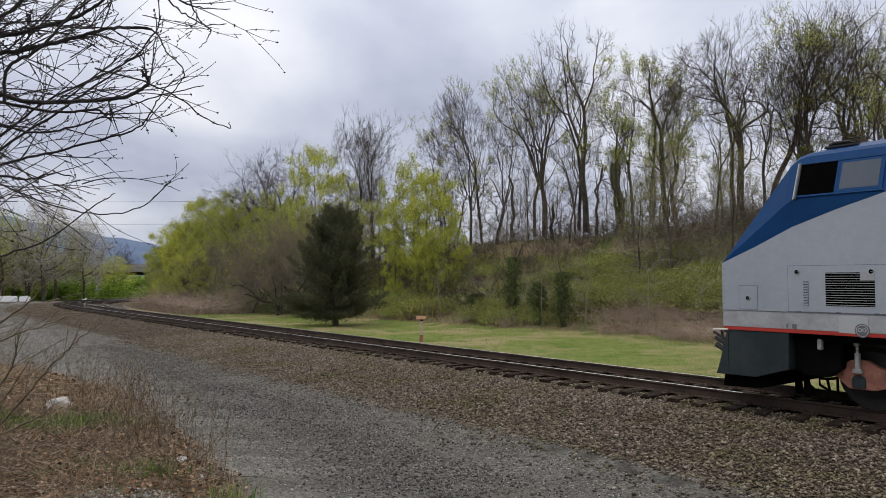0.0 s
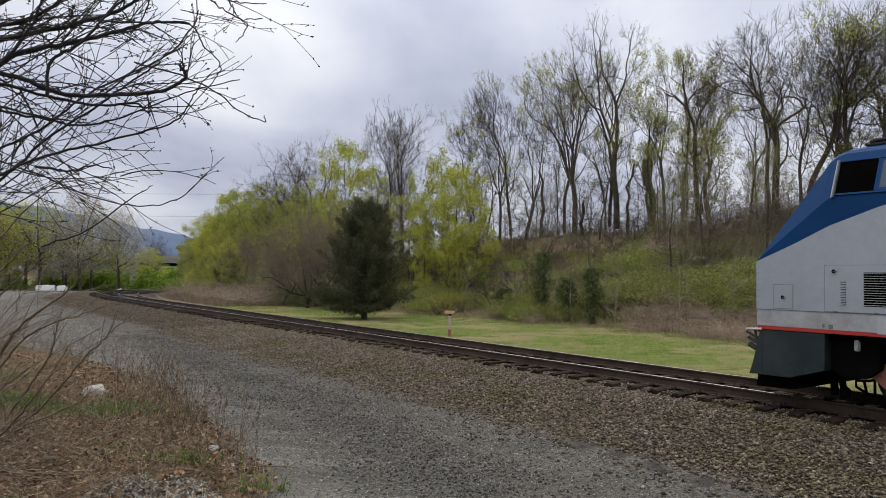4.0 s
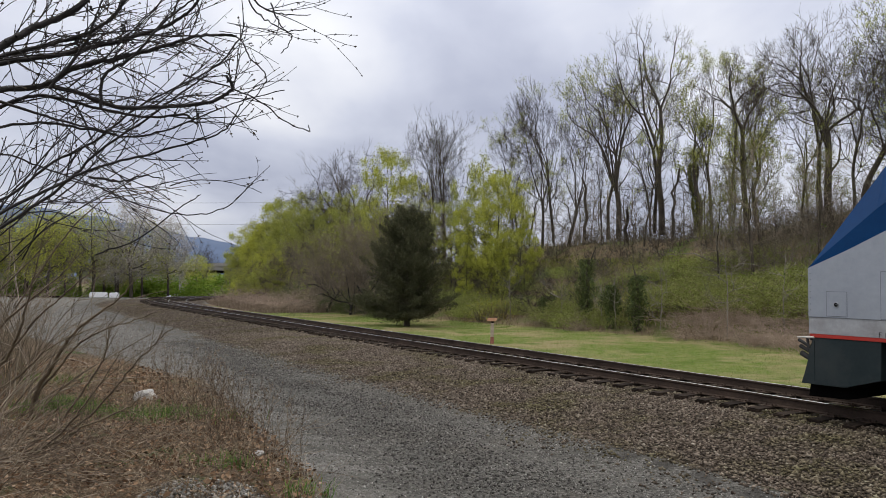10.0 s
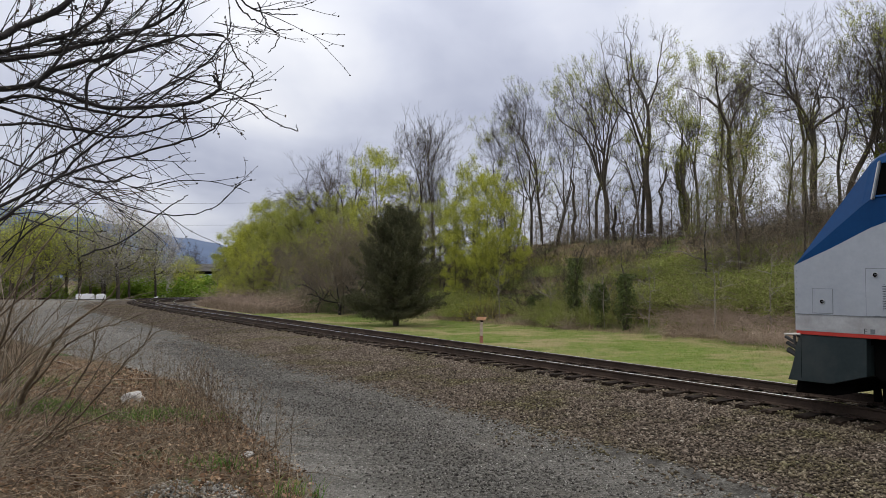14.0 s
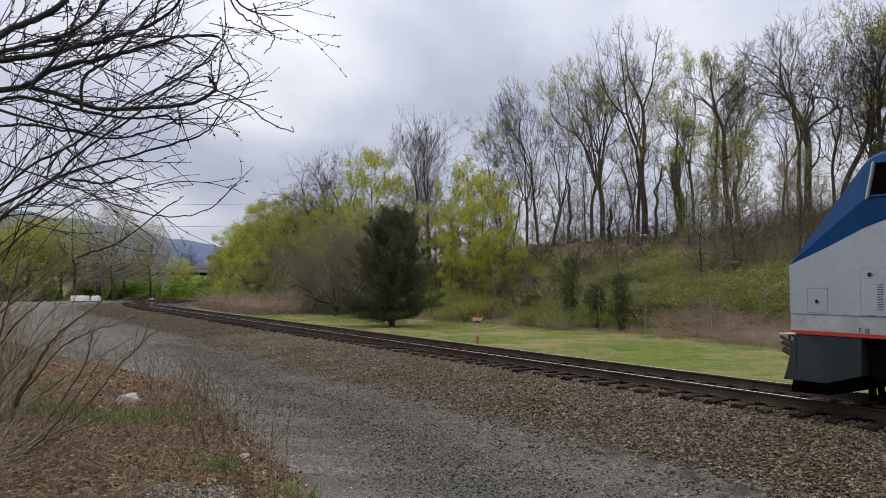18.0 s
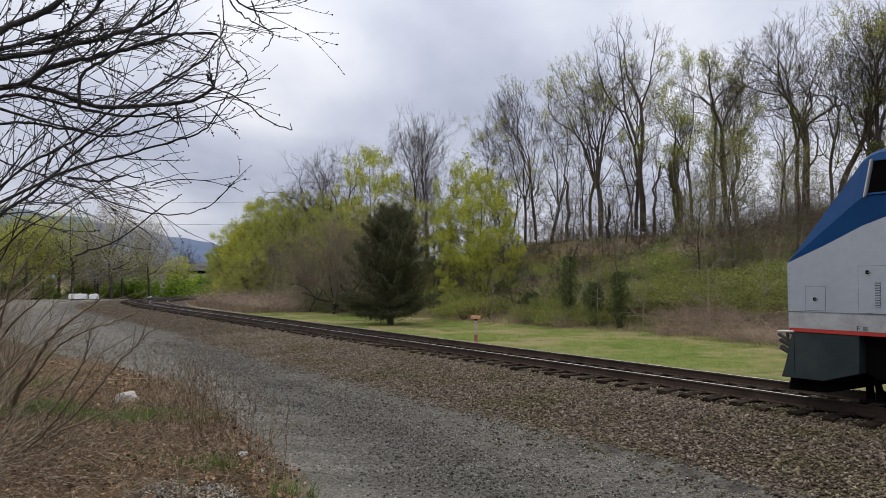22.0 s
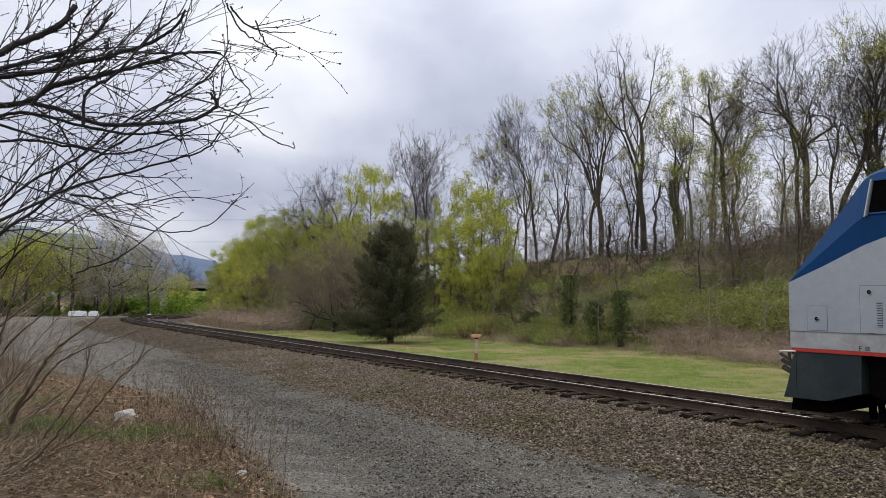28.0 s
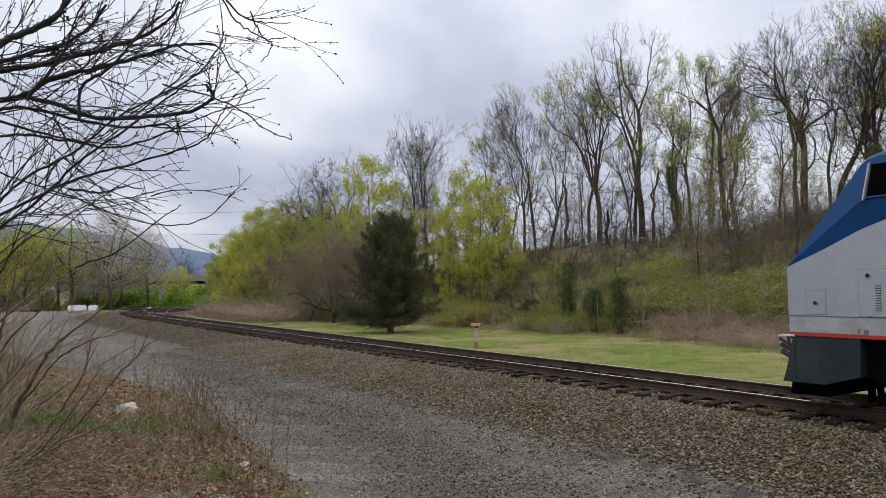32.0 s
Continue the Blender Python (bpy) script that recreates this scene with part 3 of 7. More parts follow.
def build_locomotive():
    """Local axes: x to the front, y to the near side, z up from the rail top; the nose is at x = 0."""
    top = empty("locomotive", LOCO, "silver and blue diesel passenger locomotive on the track", "locomotive")
    W, END = 1.5, -21.0
    # blue upper shell: sections (x, half width and height of the crease, of the roof edge, height of the roof's middle)
    secs = [(-0.13, 1.47, 2.262, 1.30, 2.29, 2.32), (-0.17, 1.49, 2.30, 1.27, 2.42, 2.46), (-1.24, W, 3.16, 1.20, 3.87, 3.99), (-1.36, W, 3.24, 1.19, 3.96, 4.10),
            (-1.50, W, 3.26, 1.175, 4.005, 4.18), (-2.2, W, 3.26, 1.175, 4.01, 4.24), (END, W, 3.26, 1.175, 4.01, 4.26)]
    V, F = [], []
    for x, w1, z1, w2, z2, z3 in secs:
        zm = (z2 + 2 * z3) / 3
        half = [(x, w1, z1), (x, w2 + 0.03, z2 - 0.04), (x, w2 - 0.03, z2 + 0.015), (x, w2 * 0.6, zm)]
        V += half + [(p[0], -p[1], p[2]) for p in reversed(half)]
    for i in range(len(secs) - 1):
        F += [(i * 8 + j, i * 8 + j + 1, i * 8 + 9 + j, i * 8 + 8 + j) for j in range(7)]
    F += [tuple(range(8)), tuple(len(V) - 1 - j for j in range(8))]
    link_mesh("roof_shell", V, F, BLUE, top, "blue faceted cab and roof shell")
    silver = [(-0.13, 1.45), (-0.13, 2.255), (-0.75, 2.52), (-1.36, 2.81), (-2.06, 3.05), (-2.76, 3.255), (END, 3.255), (END, 1.45)]
    blue = [(-0.13, 2.258), (-0.17, 2.298), (-1.24, 3.158), (-1.36, 3.238), (-1.50, 3.257), (-2.75, 3.257), (-2.05, 3.053), (-1.36, 2.813), (-0.75, 2.523)]
    for sgn in (1, -1):
        part("side_panel", slab(silver, "y", sgn * 1.40, sgn * W), SILVER, top, "dull silver side panel")
        part("blue_side", slab(blue, "y", sgn * 1.40, sgn * (W - 0.001)), BLUE, top, "dark blue sweep on the cab side")
        part("side_sill", box_bm((END, min(sgn * 1.36, sgn * 1.494), 1.172), (-0.14, max(sgn * 1.36, sgn * 1.494), 1.448), 0.004), SILL, top, "grey sill band below the panels")
        part("red_stripe", box_bm((END, min(sgn * 1.36, sgn * 1.499), 1.112), (-0.15, max(sgn * 1.36, sgn * 1.499), 1.170), 0.003), RED, top, "thin red stripe")
    part("seam", box_bm((END, 1.49, 1.444), (-0.14, 1.5025, 1.452)), SEAM, top)
    nose = [(-0.13, 1.49), (0.02, 0.9), (0.06, 0.0), (0.02, -0.9), (-0.13, -1.49), (-0.5, -1.39), (-0.5, 1.39)]
    part("nose_front", slab(nose, "z", 1.172, 2.26), SILVER, top)
    part("rear_wall", box_bm((END, -1.39, 1.1), (END + 0.1, 1.39, 3.9)), SILVER, top)
    part("cab_floor", box_bm((END, -1.35, 1.0), (-0.6, 1.35, 1.09)), BLACK, top)
    for i in range(7):
        part("rivet", ring_bm((-0.165, 1.495, 1.56 + 0.1 * i), 0.008, 0.008, sides=8), SEAM, top)
    # cab windows lie in the band that leans inwards
    tilt = math.atan2(0.295, 0.71) - 0.012
    band = Matrix.Translation((0, 1.505, 3.262)) @ Matrix.Rotation(tilt, 4, "X")

    def pane(name, x0, x1, z0, z1, y0, y1, material, parent, label="", bevel=0.0):
        return part(name, box_bm((-x1, y0, z0), (-x0, y1, z1), bevel, band), material, parent, label)
    win = pane("window_opening", 1.45, 2.03, 0.045, 0.60, -0.02, 0.004, OPENING_SHADE, top, "open cab side window, its dark inside painted on a plate")
    pane("window_track", 1.42, 2.72, 0.015, 0.045, -0.01, 0.016, BLUE, win)
    pane("window_track", 1.42, 2.72, 0.60, 0.625, -0.01, 0.022, BLUE, win)
    sash = pane("sliding_window", 2.03, 2.70, 0.05, 0.595, -0.01, 0.014, BLUE, top, "blue-framed sliding cab window")
    pane("window_pane", 2.09, 2.64, 0.095, 0.55, 0.012, 0.0165, GLASS_DARK, sash, "grey reflecting pane")
    pane("sash_post", 2.02, 2.045, 0.045, 0.60, 0.0, 0.020, BLUE, sash)
    deflector = pane("wind_deflector", 1.42, 1.445, -0.02, 0.63, 0.0, 0.05, SEAM, top, "upright metal wind deflector beside the window", 0.004)
    pane("deflector_edge", 1.402, 1.42, -0.03, 0.62, 0.01, 0.04, SILL, deflector)
    # roof horn cluster
    horn = part("horn_base", box_bm((-2.16, 0.70, 4.09), (-1.66, 0.98, 4.13), 0.01), RUBBER, top, "black roof horns")
    for i, (y, ln) in enumerate(((0.74, 0.30), (0.84, 0.36), (0.94, 0.26))):
        part("horn", rod_bm((-2.05, y, 4.17), (-2.05 + ln, y, 4.17), 0.014, 0.032, 12), RUBBER, horn)
    part("antenna_bar", rod_bm((-1.98, 0.8, 4.24), (-2.14, 0.8, 4.24), 0.012, sides=6), RUBBER, horn)
    part("antenna_foot", rod_bm((-2.06, 0.8, 4.1), (-2.06, 0.8, 4.24), 0.012, sides=6), RUBBER, horn)
    # side doors
    def door(x0, x1, z0, z1, label):
        gap = part("door_gap", box_bm((-x1 - 0.006, 1.49, z0 - 0.006), (-x0 + 0.006, 1.5025, z1 + 0.006)), SEAM, top)
        return part("access_door", box_bm((-x1, 1.49, z0), (-x0, 1.507, z1), 0.003), SILVER, gap, label)
    door(0.44, 0.765, 1.475, 1.865, "small silver access door")
    latch(top, -0.60, 1.66, 1.507)
    door(1.285, 2.88, 1.46, 2.185, "large silver access door with grille")
    latch(top, -1.43, 2.09, 1.507)
    latch(top, -2.53, 2.085, 1.507)
    louvre(top, -1.61, -1.53, 1.56, 1.94, 15, 1.508, SILVER, None, 0.33)
    louvre(top, -2.575, -1.87, 1.56, 2.075, 14, 1.508, SILL, (-2.38, 1.955), 0.10)
    for x in (1.45, 2.05, 2.6):
        part("hinge", box_bm((-x - 0.04, 1.495, 1.452), (-x + 0.04, 1.514, 1.470), 0.004), SEAM, top)
    # plate with the round maker's mark, drawn as plain shapes
    plate = part("maker_plate", box_bm((-2.47, 1.49, 1.155), (-2.05, 1.5035, 1.415), 0.002), PALE, top, "pale plate with a round grey mark")
    mark = part("round_mark", ring_bm((-2.385, 1.50, 1.205), 0.105, 0.006, sides=28), LOGO_GREY, plate)
    part("mark_ring", ring_bm((-2.385, 1.505, 1.205), 0.088, 0.0025, sides=28), PALE, mark)
    part("mark_disc", ring_bm((-2.385, 1.507, 1.205), 0.078, 0.0025, sides=28), LOGO_GREY, mark)
    for dx, dz, r in ((-0.032, 0.008, 0.03), (0.032, 0.008, 0.03)):
        part("mark_loop", ring_bm((-2.385 + dx, 1.509, 1.205 + dz), r, 0.0025, sides=16), PALE, mark)
        part("mark_loop", ring_bm((-2.385 + dx, 1.511, 1.205 + dz), r * 0.6, 0.0025, sides=16), LOGO_GREY, mark)
    txt = bpy.data.curves.new("letter", "FONT")
    txt.body, txt.size, txt.extrude = "F", 0.115, 0.001
    letter = new("letter", txt)
    letter.data.materials.append(RUBBER)
    letter.parent = top
    letter.matrix_basis = Matrix.Translation((-1.235, 1.4965, 1.182)) @ Matrix.Rotation(math.pi, 4, "Z") @ Matrix.Rotation(math.pi / 2, 4, "X")
    part("number_bar", box_bm((-1.405, 1.49, 1.185), (-1.335, 1.4965, 1.255)), SEAM, top, "small grey bar of lettering")
    # pilot and plough
    pilot = [(-0.20, 1.106), (-1.27, 1.106), (-1.26, 0.52), (-0.70, 0.345), (0.02, 0.34), (-0.04, 0.50), (-0.10, 0.72), (-0.12, 0.9)]
    pl = part("pilot", slab(pilot, "y", -1.47, 1.485, 0.006), PILOT, top, "dark grey pilot with plough")
    part("pilot_seam", box_bm((-0.223, 1.47, 0.40), (-0.217, 1.4865, 1.06)), BLACK, pl)
    part("plough_edge", slab([(0.06, 0.10), (0.02, 0.345), (-0.72, 0.345), (-1.0, 0.42), (-0.9, 0.20), (-0.6, 0.12)], "y", -1.2, 1.2, 0.01), BLACK, pl, "black lower plough edge")
    part("rail_guard", slab([(-1.02, 0.05), (-1.0, 0.55), (-1.08, 0.55), (-1.12, 0.05)], "y", 0.70, 0.80, 0.01), BLACK, pl)
    part("rail_guard", slab([(-1.26, 0.06), (-1.26, 0.24), (-1.22, 0.6), (-1.28, 0.6), (-1.32, 0.24), (-1.40, 0.20), (-1.40, 0.06)], "y", 0.9, 1.0, 0.01), BLACK, pl)
    lever = part("uncoupling_lever", rod_bm((0.10, 1.44, 1.095), (-0.22, 1.50, 1.115), 0.014, 0.02, 8), IVORY, top, "pale uncoupling lever")
    part("lever_foot", box_bm((-0.2, 1.4, 1.06), (-0.14, 1.5, 1.13), 0.01), RUBBER, lever)
    for i, (x, z, r) in enumerate(((0.05, 1.02, 0.03), (0.02, 0.92, 0.036), (0.0, 0.80, 0.05))):
        part("air_hose", rod_bm((x + 0.11, 1.30, z + 0.02), (x - 0.12, 1.36, z - 0.08), r, r * 0.8, 8), RUBBER, top, "black air hose")
    part("hose_loop", rod_bm((-0.06, 1.42, 1.10), (-0.10, 1.46, 0.92), 0.022, 0.022, 8), RUBBER, top)
    part("coupler", box_bm((0.02, -0.18, 0.72), (0.62, 0.18, 1.02), 0.05), RUBBER, top, "black knuckle coupler")
    # underframe
    part("underframe_box", box_bm((-5.0, -1.15, 0.56), (-1.30, 0.7, 1.09), 0.02), BLACK, top, "black underframe")
    part("equipment_box", slab([(-1.285, 1.088), (-2.0, 1.088), (-2.0, 0.60), (-1.80, 0.44), (-1.45, 0.43), (-1.285, 0.52)], "y", 0.9, 1.30, 0.012), BLACK, top, "black equipment box behind the pilot")
    part("fuel_tank", box_bm((-14.5, -1.4, 0.25), (-7.2, 1.4, 1.09), 0.08), BLACK, top, "black fuel tank")
    part("air_filter", box_bm((-1.735, 1.30, 0.86), (-1.655, 1.37, 1.03), 0.015), SHOCK, top, "small grey canister")
    for i in range(5):
        part("coil_ring", ring_bm((-1.92, 1.0, 0.64 + 0.05 * i), 0.10, 0.018, "z", 14), RUBBER, top)
    for sx in (0.0, -13.3):
        truck = part("truck_frame", slab([(-1.80 + sx, 0.46), (-1.98 + sx, 0.67), (-2.08 + sx, 0.73), (-2.30 + sx, 0.73), (-2.50 + sx, 0.60), (-2.78 + sx, 0.52), (-3.2 + sx, 0.50), (-3.8 + sx, 0.50), (-4.4 + sx, 0.56), (-4.7 + sx, 0.73),
                                           (-4.95 + sx, 0.725), (-5.25 + sx, 0.46), (-5.0 + sx, 0.34), (-4.2 + sx, 0.36), (-2.6 + sx, 0.36), (-2.42 + sx, 0.28), (-2.02 + sx, 0.28), (-1.93 + sx, 0.39)], "y", 1.02, 1.15, 0.015), RUSTRED, top, "rust-red truck side frame")
        part("truck_frame", box_bm((-5.25 + sx, -1.15, 0.34), (-1.8 + sx, -1.02, 0.7), 0.02), RUSTRED, top)
        for ax in (-2.28 + sx, -4.9 + sx):
            for sgn in (1, -1):
                wheel_profile(top, ax, sgn)
            part("axle", rod_bm((ax, -1.05, 0.508), (ax, 1.05, 0.508), 0.09, sides=14), BLACK, top)
            part("axle_box", slab([(ax + 0.0, 0.30), (ax + 0.20, 0.30), (ax + 0.20, 0.44), (ax + 0.15, 0.50), (ax + 0.05, 0.50), (ax + 0.0, 0.44)], "y", 1.14, 1.175, 0.01), PILOT, truck, "dark axle cover")
            damper = part("damper", rod_bm((ax + 0.10, 1.19, 0.58), (ax + 0.10, 1.19, 0.84), 0.042, 0.042, 14), SHOCK, truck, "grey upright damper")
            part("damper_rod", rod_bm((ax + 0.10, 1.19, 0.84), (ax + 0.10, 1.19, 1.0), 0.022, 0.022, 10), STEEL, damper)
            part("damper_eye", ring_bm((ax + 0.10, 1.15, 0.985), 0.04, 0.08, sides=12), PALE, damper)
            part("damper_foot", box_bm((ax + 0.03, 1.14, 0.53), (ax + 0.17, 1.24, 0.60), 0.012), SHOCK, damper)
            for bx, bz in ((-0.16, 0.50), (-0.20, 0.38), (0.24, 0.48), (0.0, 0.64)):
                part("bolt", ring_bm((ax + 0.10 + bx, 1.145, bz), 0.018, 0.02, sides=8), RUSTRED, truck)
        hang = part("brake_hanger", rod_bm((-1.50 + sx, 0.96, 0.62), (-1.50 + sx, 0.96, 0.26), 0.016, 0.016, 8), BLACK, truck, "black brake hanger")
        for a, b in (((-1.50, 0.26), (-1.66, 0.18)), ((-1.66, 0.18), (-1.90, 0.14)), ((-1.50, 0.36), (-1.70, 0.38)), ((-1.70, 0.38), (-1.92, 0.44)), ((-1.62, 0.36), (-1.66, 0.18)), ((-1.78, 0.40), (-1.78, 0.16))):
            part("hanger_bar", rod_bm((a[0] + sx, 0.96, a[1]), (b[0] + sx, 0.96, b[1]), 0.022, 0.022, 8), BLACK, hang)
    return top


build_locomotive()


# ---- trees and shrubs ----
def tubes(segs, sides):
    """Tapered tubes for segments (x0, y0, z0, x1, y1, z1, r0, r1)."""
    S = np.array(segs, float)
    a, b, r0, r1 = S[:, 0:3], S[:, 3:6], S[:, 6], S[:, 7]
    w = b - a
    w /= np.linalg.norm(w, axis=1)[:, None] + 1e-9
    ref = np.where(np.abs(w[:, 2:3]) < 0.9, np.array([[0, 0, 1.0]]), np.array([[1.0, 0, 0]]))
    p = np.cross(w, ref); p /= np.linalg.norm(p, axis=1)[:, None]
    q = np.cross(w, p)
    rings = []
    for c, r in ((a, r0), (b, r1)):
        for k in range(sides):
            t = 2 * math.pi * k / sides
            rings.append(c + (p * math.cos(t) + q * math.sin(t)) * r[:, None])
    V = np.stack(rings, 1).reshape(-1, 3)
    base = np.arange(len(S))[:, None] * 2 * sides
    F = np.stack([np.stack([base[:, 0] + k, base[:, 0] + (k + 1) % sides, base[:, 0] + sides + (k + 1) % sides, base[:, 0] + sides + k], -1) for k in range(sides)], 1).reshape(-1, 4)
    return V, F


def quads(centres, size, rnd, flat=0.0, aspect=1.6):
    """Small leaf faces, turned at random, about the given centres."""
    k = len(centres)
    a = rnd.normal(size=(k, 3)); a[:, 2] *= 1 - flat
    a /= np.linalg.norm(a, axis=1)[:, None]
    b = np.cross(a, rnd.normal(size=(k, 3))); b /= np.linalg.norm(b, axis=1)[:, None]
    h = np.asarray(size) * rnd.uniform(0.6, 1.3, k)[:, None] / 2
    V = np.stack([centres - a * h * aspect, centres + b * h, centres + a * h * aspect, centres - b * h], 1).reshape(-1, 3)
    return V, np.arange(4 * k).reshape(-1, 4)


LEAF_YELLOW = scatter_mat("young_yellow_green_leaves", [(0.0, (0.26, 0.28, 0.04)), (0.5, (0.44, 0.465, 0.07)), (1.0, (0.62, 0.63, 0.14))], 0.7, 0.2, 0.45)
LEAF_GREEN = scatter_mat("spring_green_leaves", [(0.0, (0.09, 0.14, 0.03)), (0.5, (0.16, 0.22, 0.045)), (1.0, (0.25, 0.30, 0.07))], 0.7, 0.2, 0.4)
LEAF_BUD = scatter_mat("budding_leaves", [(0.0, (0.24, 0.26, 0.05)), (0.5, (0.38, 0.41, 0.08)), (1.0, (0.55, 0.57, 0.15))], 0.7, 0.2, 0.5)
LEAF_BRIGHT = scatter_mat("bright_green_leaves", [(0.0, (0.12, 0.20, 0.02)), (0.5, (0.19, 0.29, 0.035)), (1.0, (0.28, 0.37, 0.06))], 0.7, 0.2, 0.4)
LEAF_SHRUB = scatter_mat("dull_green_leaves", [(0.0, (0.17, 0.205, 0.045)), (0.5, (0.28, 0.32, 0.08)), (1.0, (0.38, 0.40, 0.13))], 0.75, 0.2, 0.3)
CANE = surface("dry_cane", (0.26, 0.185, 0.135), (0.56, 0.44, 0.34), 0.9, 0, 2, 20, 0, vary=0.2)
THICKET = surface("brown_thicket_twig", (0.095, 0.074, 0.053), (0.26, 0.212, 0.156), 0.9, 0, 0.5, 8, 0, vary=0.3)
THICKET_PALE = surface("pale_thicket_twig", (0.125, 0.108, 0.076), (0.29, 0.25, 0.18), 0.9, 0, 0.5, 8, 0, vary=0.25)
PALE_BARK = surface("pale_bark", (0.17, 0.15, 0.12), (0.32, 0.29, 0.24), 0.9, 0, 3, 30, 0.3)
LEAF_DARK = scatter_mat("dark_juniper_sprays", [(0.0, (0.055, 0.060, 0.032)), (0.5, (0.095, 0.102, 0.054)), (0.9, (0.135, 0.132, 0.078)), (1.0, (0.16, 0.135, 0.09))], 0.95, 0.05, 0.1)
LEAF_IVY = scatter_mat("ivy_leaves", [(0.0, (0.04, 0.06, 0.018)), (0.7, (0.105, 0.135, 0.04)), (1.0, (0.18, 0.20, 0.065))], 0.6, 0.3, 0.2)
LEAF_OLIVE = scatter_mat("olive_green_young_leaves", [(0.0, (0.22, 0.24, 0.045)), (0.5, (0.335, 0.36, 0.08)), (1.0, (0.47, 0.49, 0.14))], 0.7, 0.2, 0.45)
LEAF_VINE = scatter_mat("olive_young_leaves", [(0.0, (0.10, 0.105, 0.025)), (0.5, (0.19, 0.20, 0.045)), (1.0, (0.32, 0.32, 0.09))], 0.75, 0.2, 0.35)
BLOSSOM = scatter_mat("pale_blossom", [(0.0, (0.30, 0.27, 0.22)), (1.0, (0.55, 0.52, 0.46))], 0.8, 0.2, 0.3)
GORSE = scatter_mat("yellow_flowers", [(0.0, (0.50, 0.42, 0.02)), (1.0, (0.66, 0.58, 0.06))], 0.8, 0.2, 0.3)


def settle(ob, x, y, turn, k=1.0, kz=None):
    z = float(land(np.array(x), np.array(y))) - 0.05
    ob.matrix_basis = pose(x, y, z, 0, 0, turn) @ Matrix.Diagonal((k, k, kz or k, 1))
    return ob


first = set()


def plant(kinds, spots):
    """Sets trees of the given kinds (a list of thing and nominal height) at spots (x, y, z of the top, kind, turn, width)."""
    for x, y, ztop, kind, turn, wide in spots:
        ob, h = kinds[kind]
        k = (ztop - float(land(np.array(x), np.array(y)))) / h
        if ob in first:
            ob = copy_thing(ob, Matrix())
        else:
            first.add(ob)
        settle(ob, x, y, turn, k * wide, k)


def tree_height(ob):
    return max(v.co.z for c in ob.children for v in c.data.vertices)


def colonise(seed, height, clear, width, points, step, leader, top_heavy=0.8, lobes=0.3):
    """Grows a tree towards points spread through its crown; gives nodes, parents and radii."""
    npr = np.random.RandomState(seed)
    t, a = npr.uniform(0, 1, points), npr.uniform(0, 6.283, points)
    tt = t ** top_heavy
    ring = np.sqrt(np.clip(1 - (2 * tt - 1) ** 2, 0.02, 1))
    lump = 1 + lobes * np.sin(3 * a + 5 * t + seed) * np.sin(7 * t + 2 * a + 2 * seed)
    rr = width * ring * npr.uniform(0.03, 1, points) ** 0.5 * lump
    A = np.stack([np.cos(a) * rr, np.sin(a) * rr, clear + (height - clear) * t], -1)
    n0 = max(3, int((clear + leader * (height - clear)) / step))
    z = np.linspace(-0.15, clear + leader * (height - clear), n0)
    bow = npr.normal(0, 0.3, 4)
    tilt = npr.normal(0, 0.035, 2)
    P = [np.stack([bow[0] * np.sin(z * 0.5 + bow[1] * 20) * z / 6 + tilt[0] * z, bow[2] * np.sin(z * 0.6 + bow[3] * 20) * z / 6 + tilt[1] * z, z], -1)]
    parent = list(range(-1, n0 - 1))
    nodes = P[0]
    D = np.linalg.norm(A[:, None] - nodes[None], axis=2)
    near, dist = D.argmin(1), D.min(1)
    for it in range(70):
        if len(A) < points * 0.04:
            break
        way = (A - nodes[near]) / (dist[:, None] + 1e-6)
        total = np.zeros_like(nodes)
        np.add.at(total, near, way)
        g = np.unique(near)
        w = total[g] / (np.linalg.norm(total[g], axis=1)[:, None] + 1e-6) + npr.normal(0, 0.09, (len(g), 3)) + np.array([[0, 0, 0.34]])
        w /= np.linalg.norm(w, axis=1)[:, None]
        fresh = nodes[g] + w * step
        first_new = len(nodes)
        nodes = np.concatenate([nodes, fresh])
        parent += [int(k) for k in g]
        D = np.linalg.norm(A[:, None] - fresh[None], axis=2)
        m, dm = D.argmin(1), D.min(1)
        closer = dm < dist
        near, dist = np.where(closer, m + first_new, near), np.where(closer, dm, dist)
        keep = dist > step * 1.25
        A, near, dist = A[keep], near[keep], dist[keep]
    parent = np.array(parent)
    return npr, nodes, parent


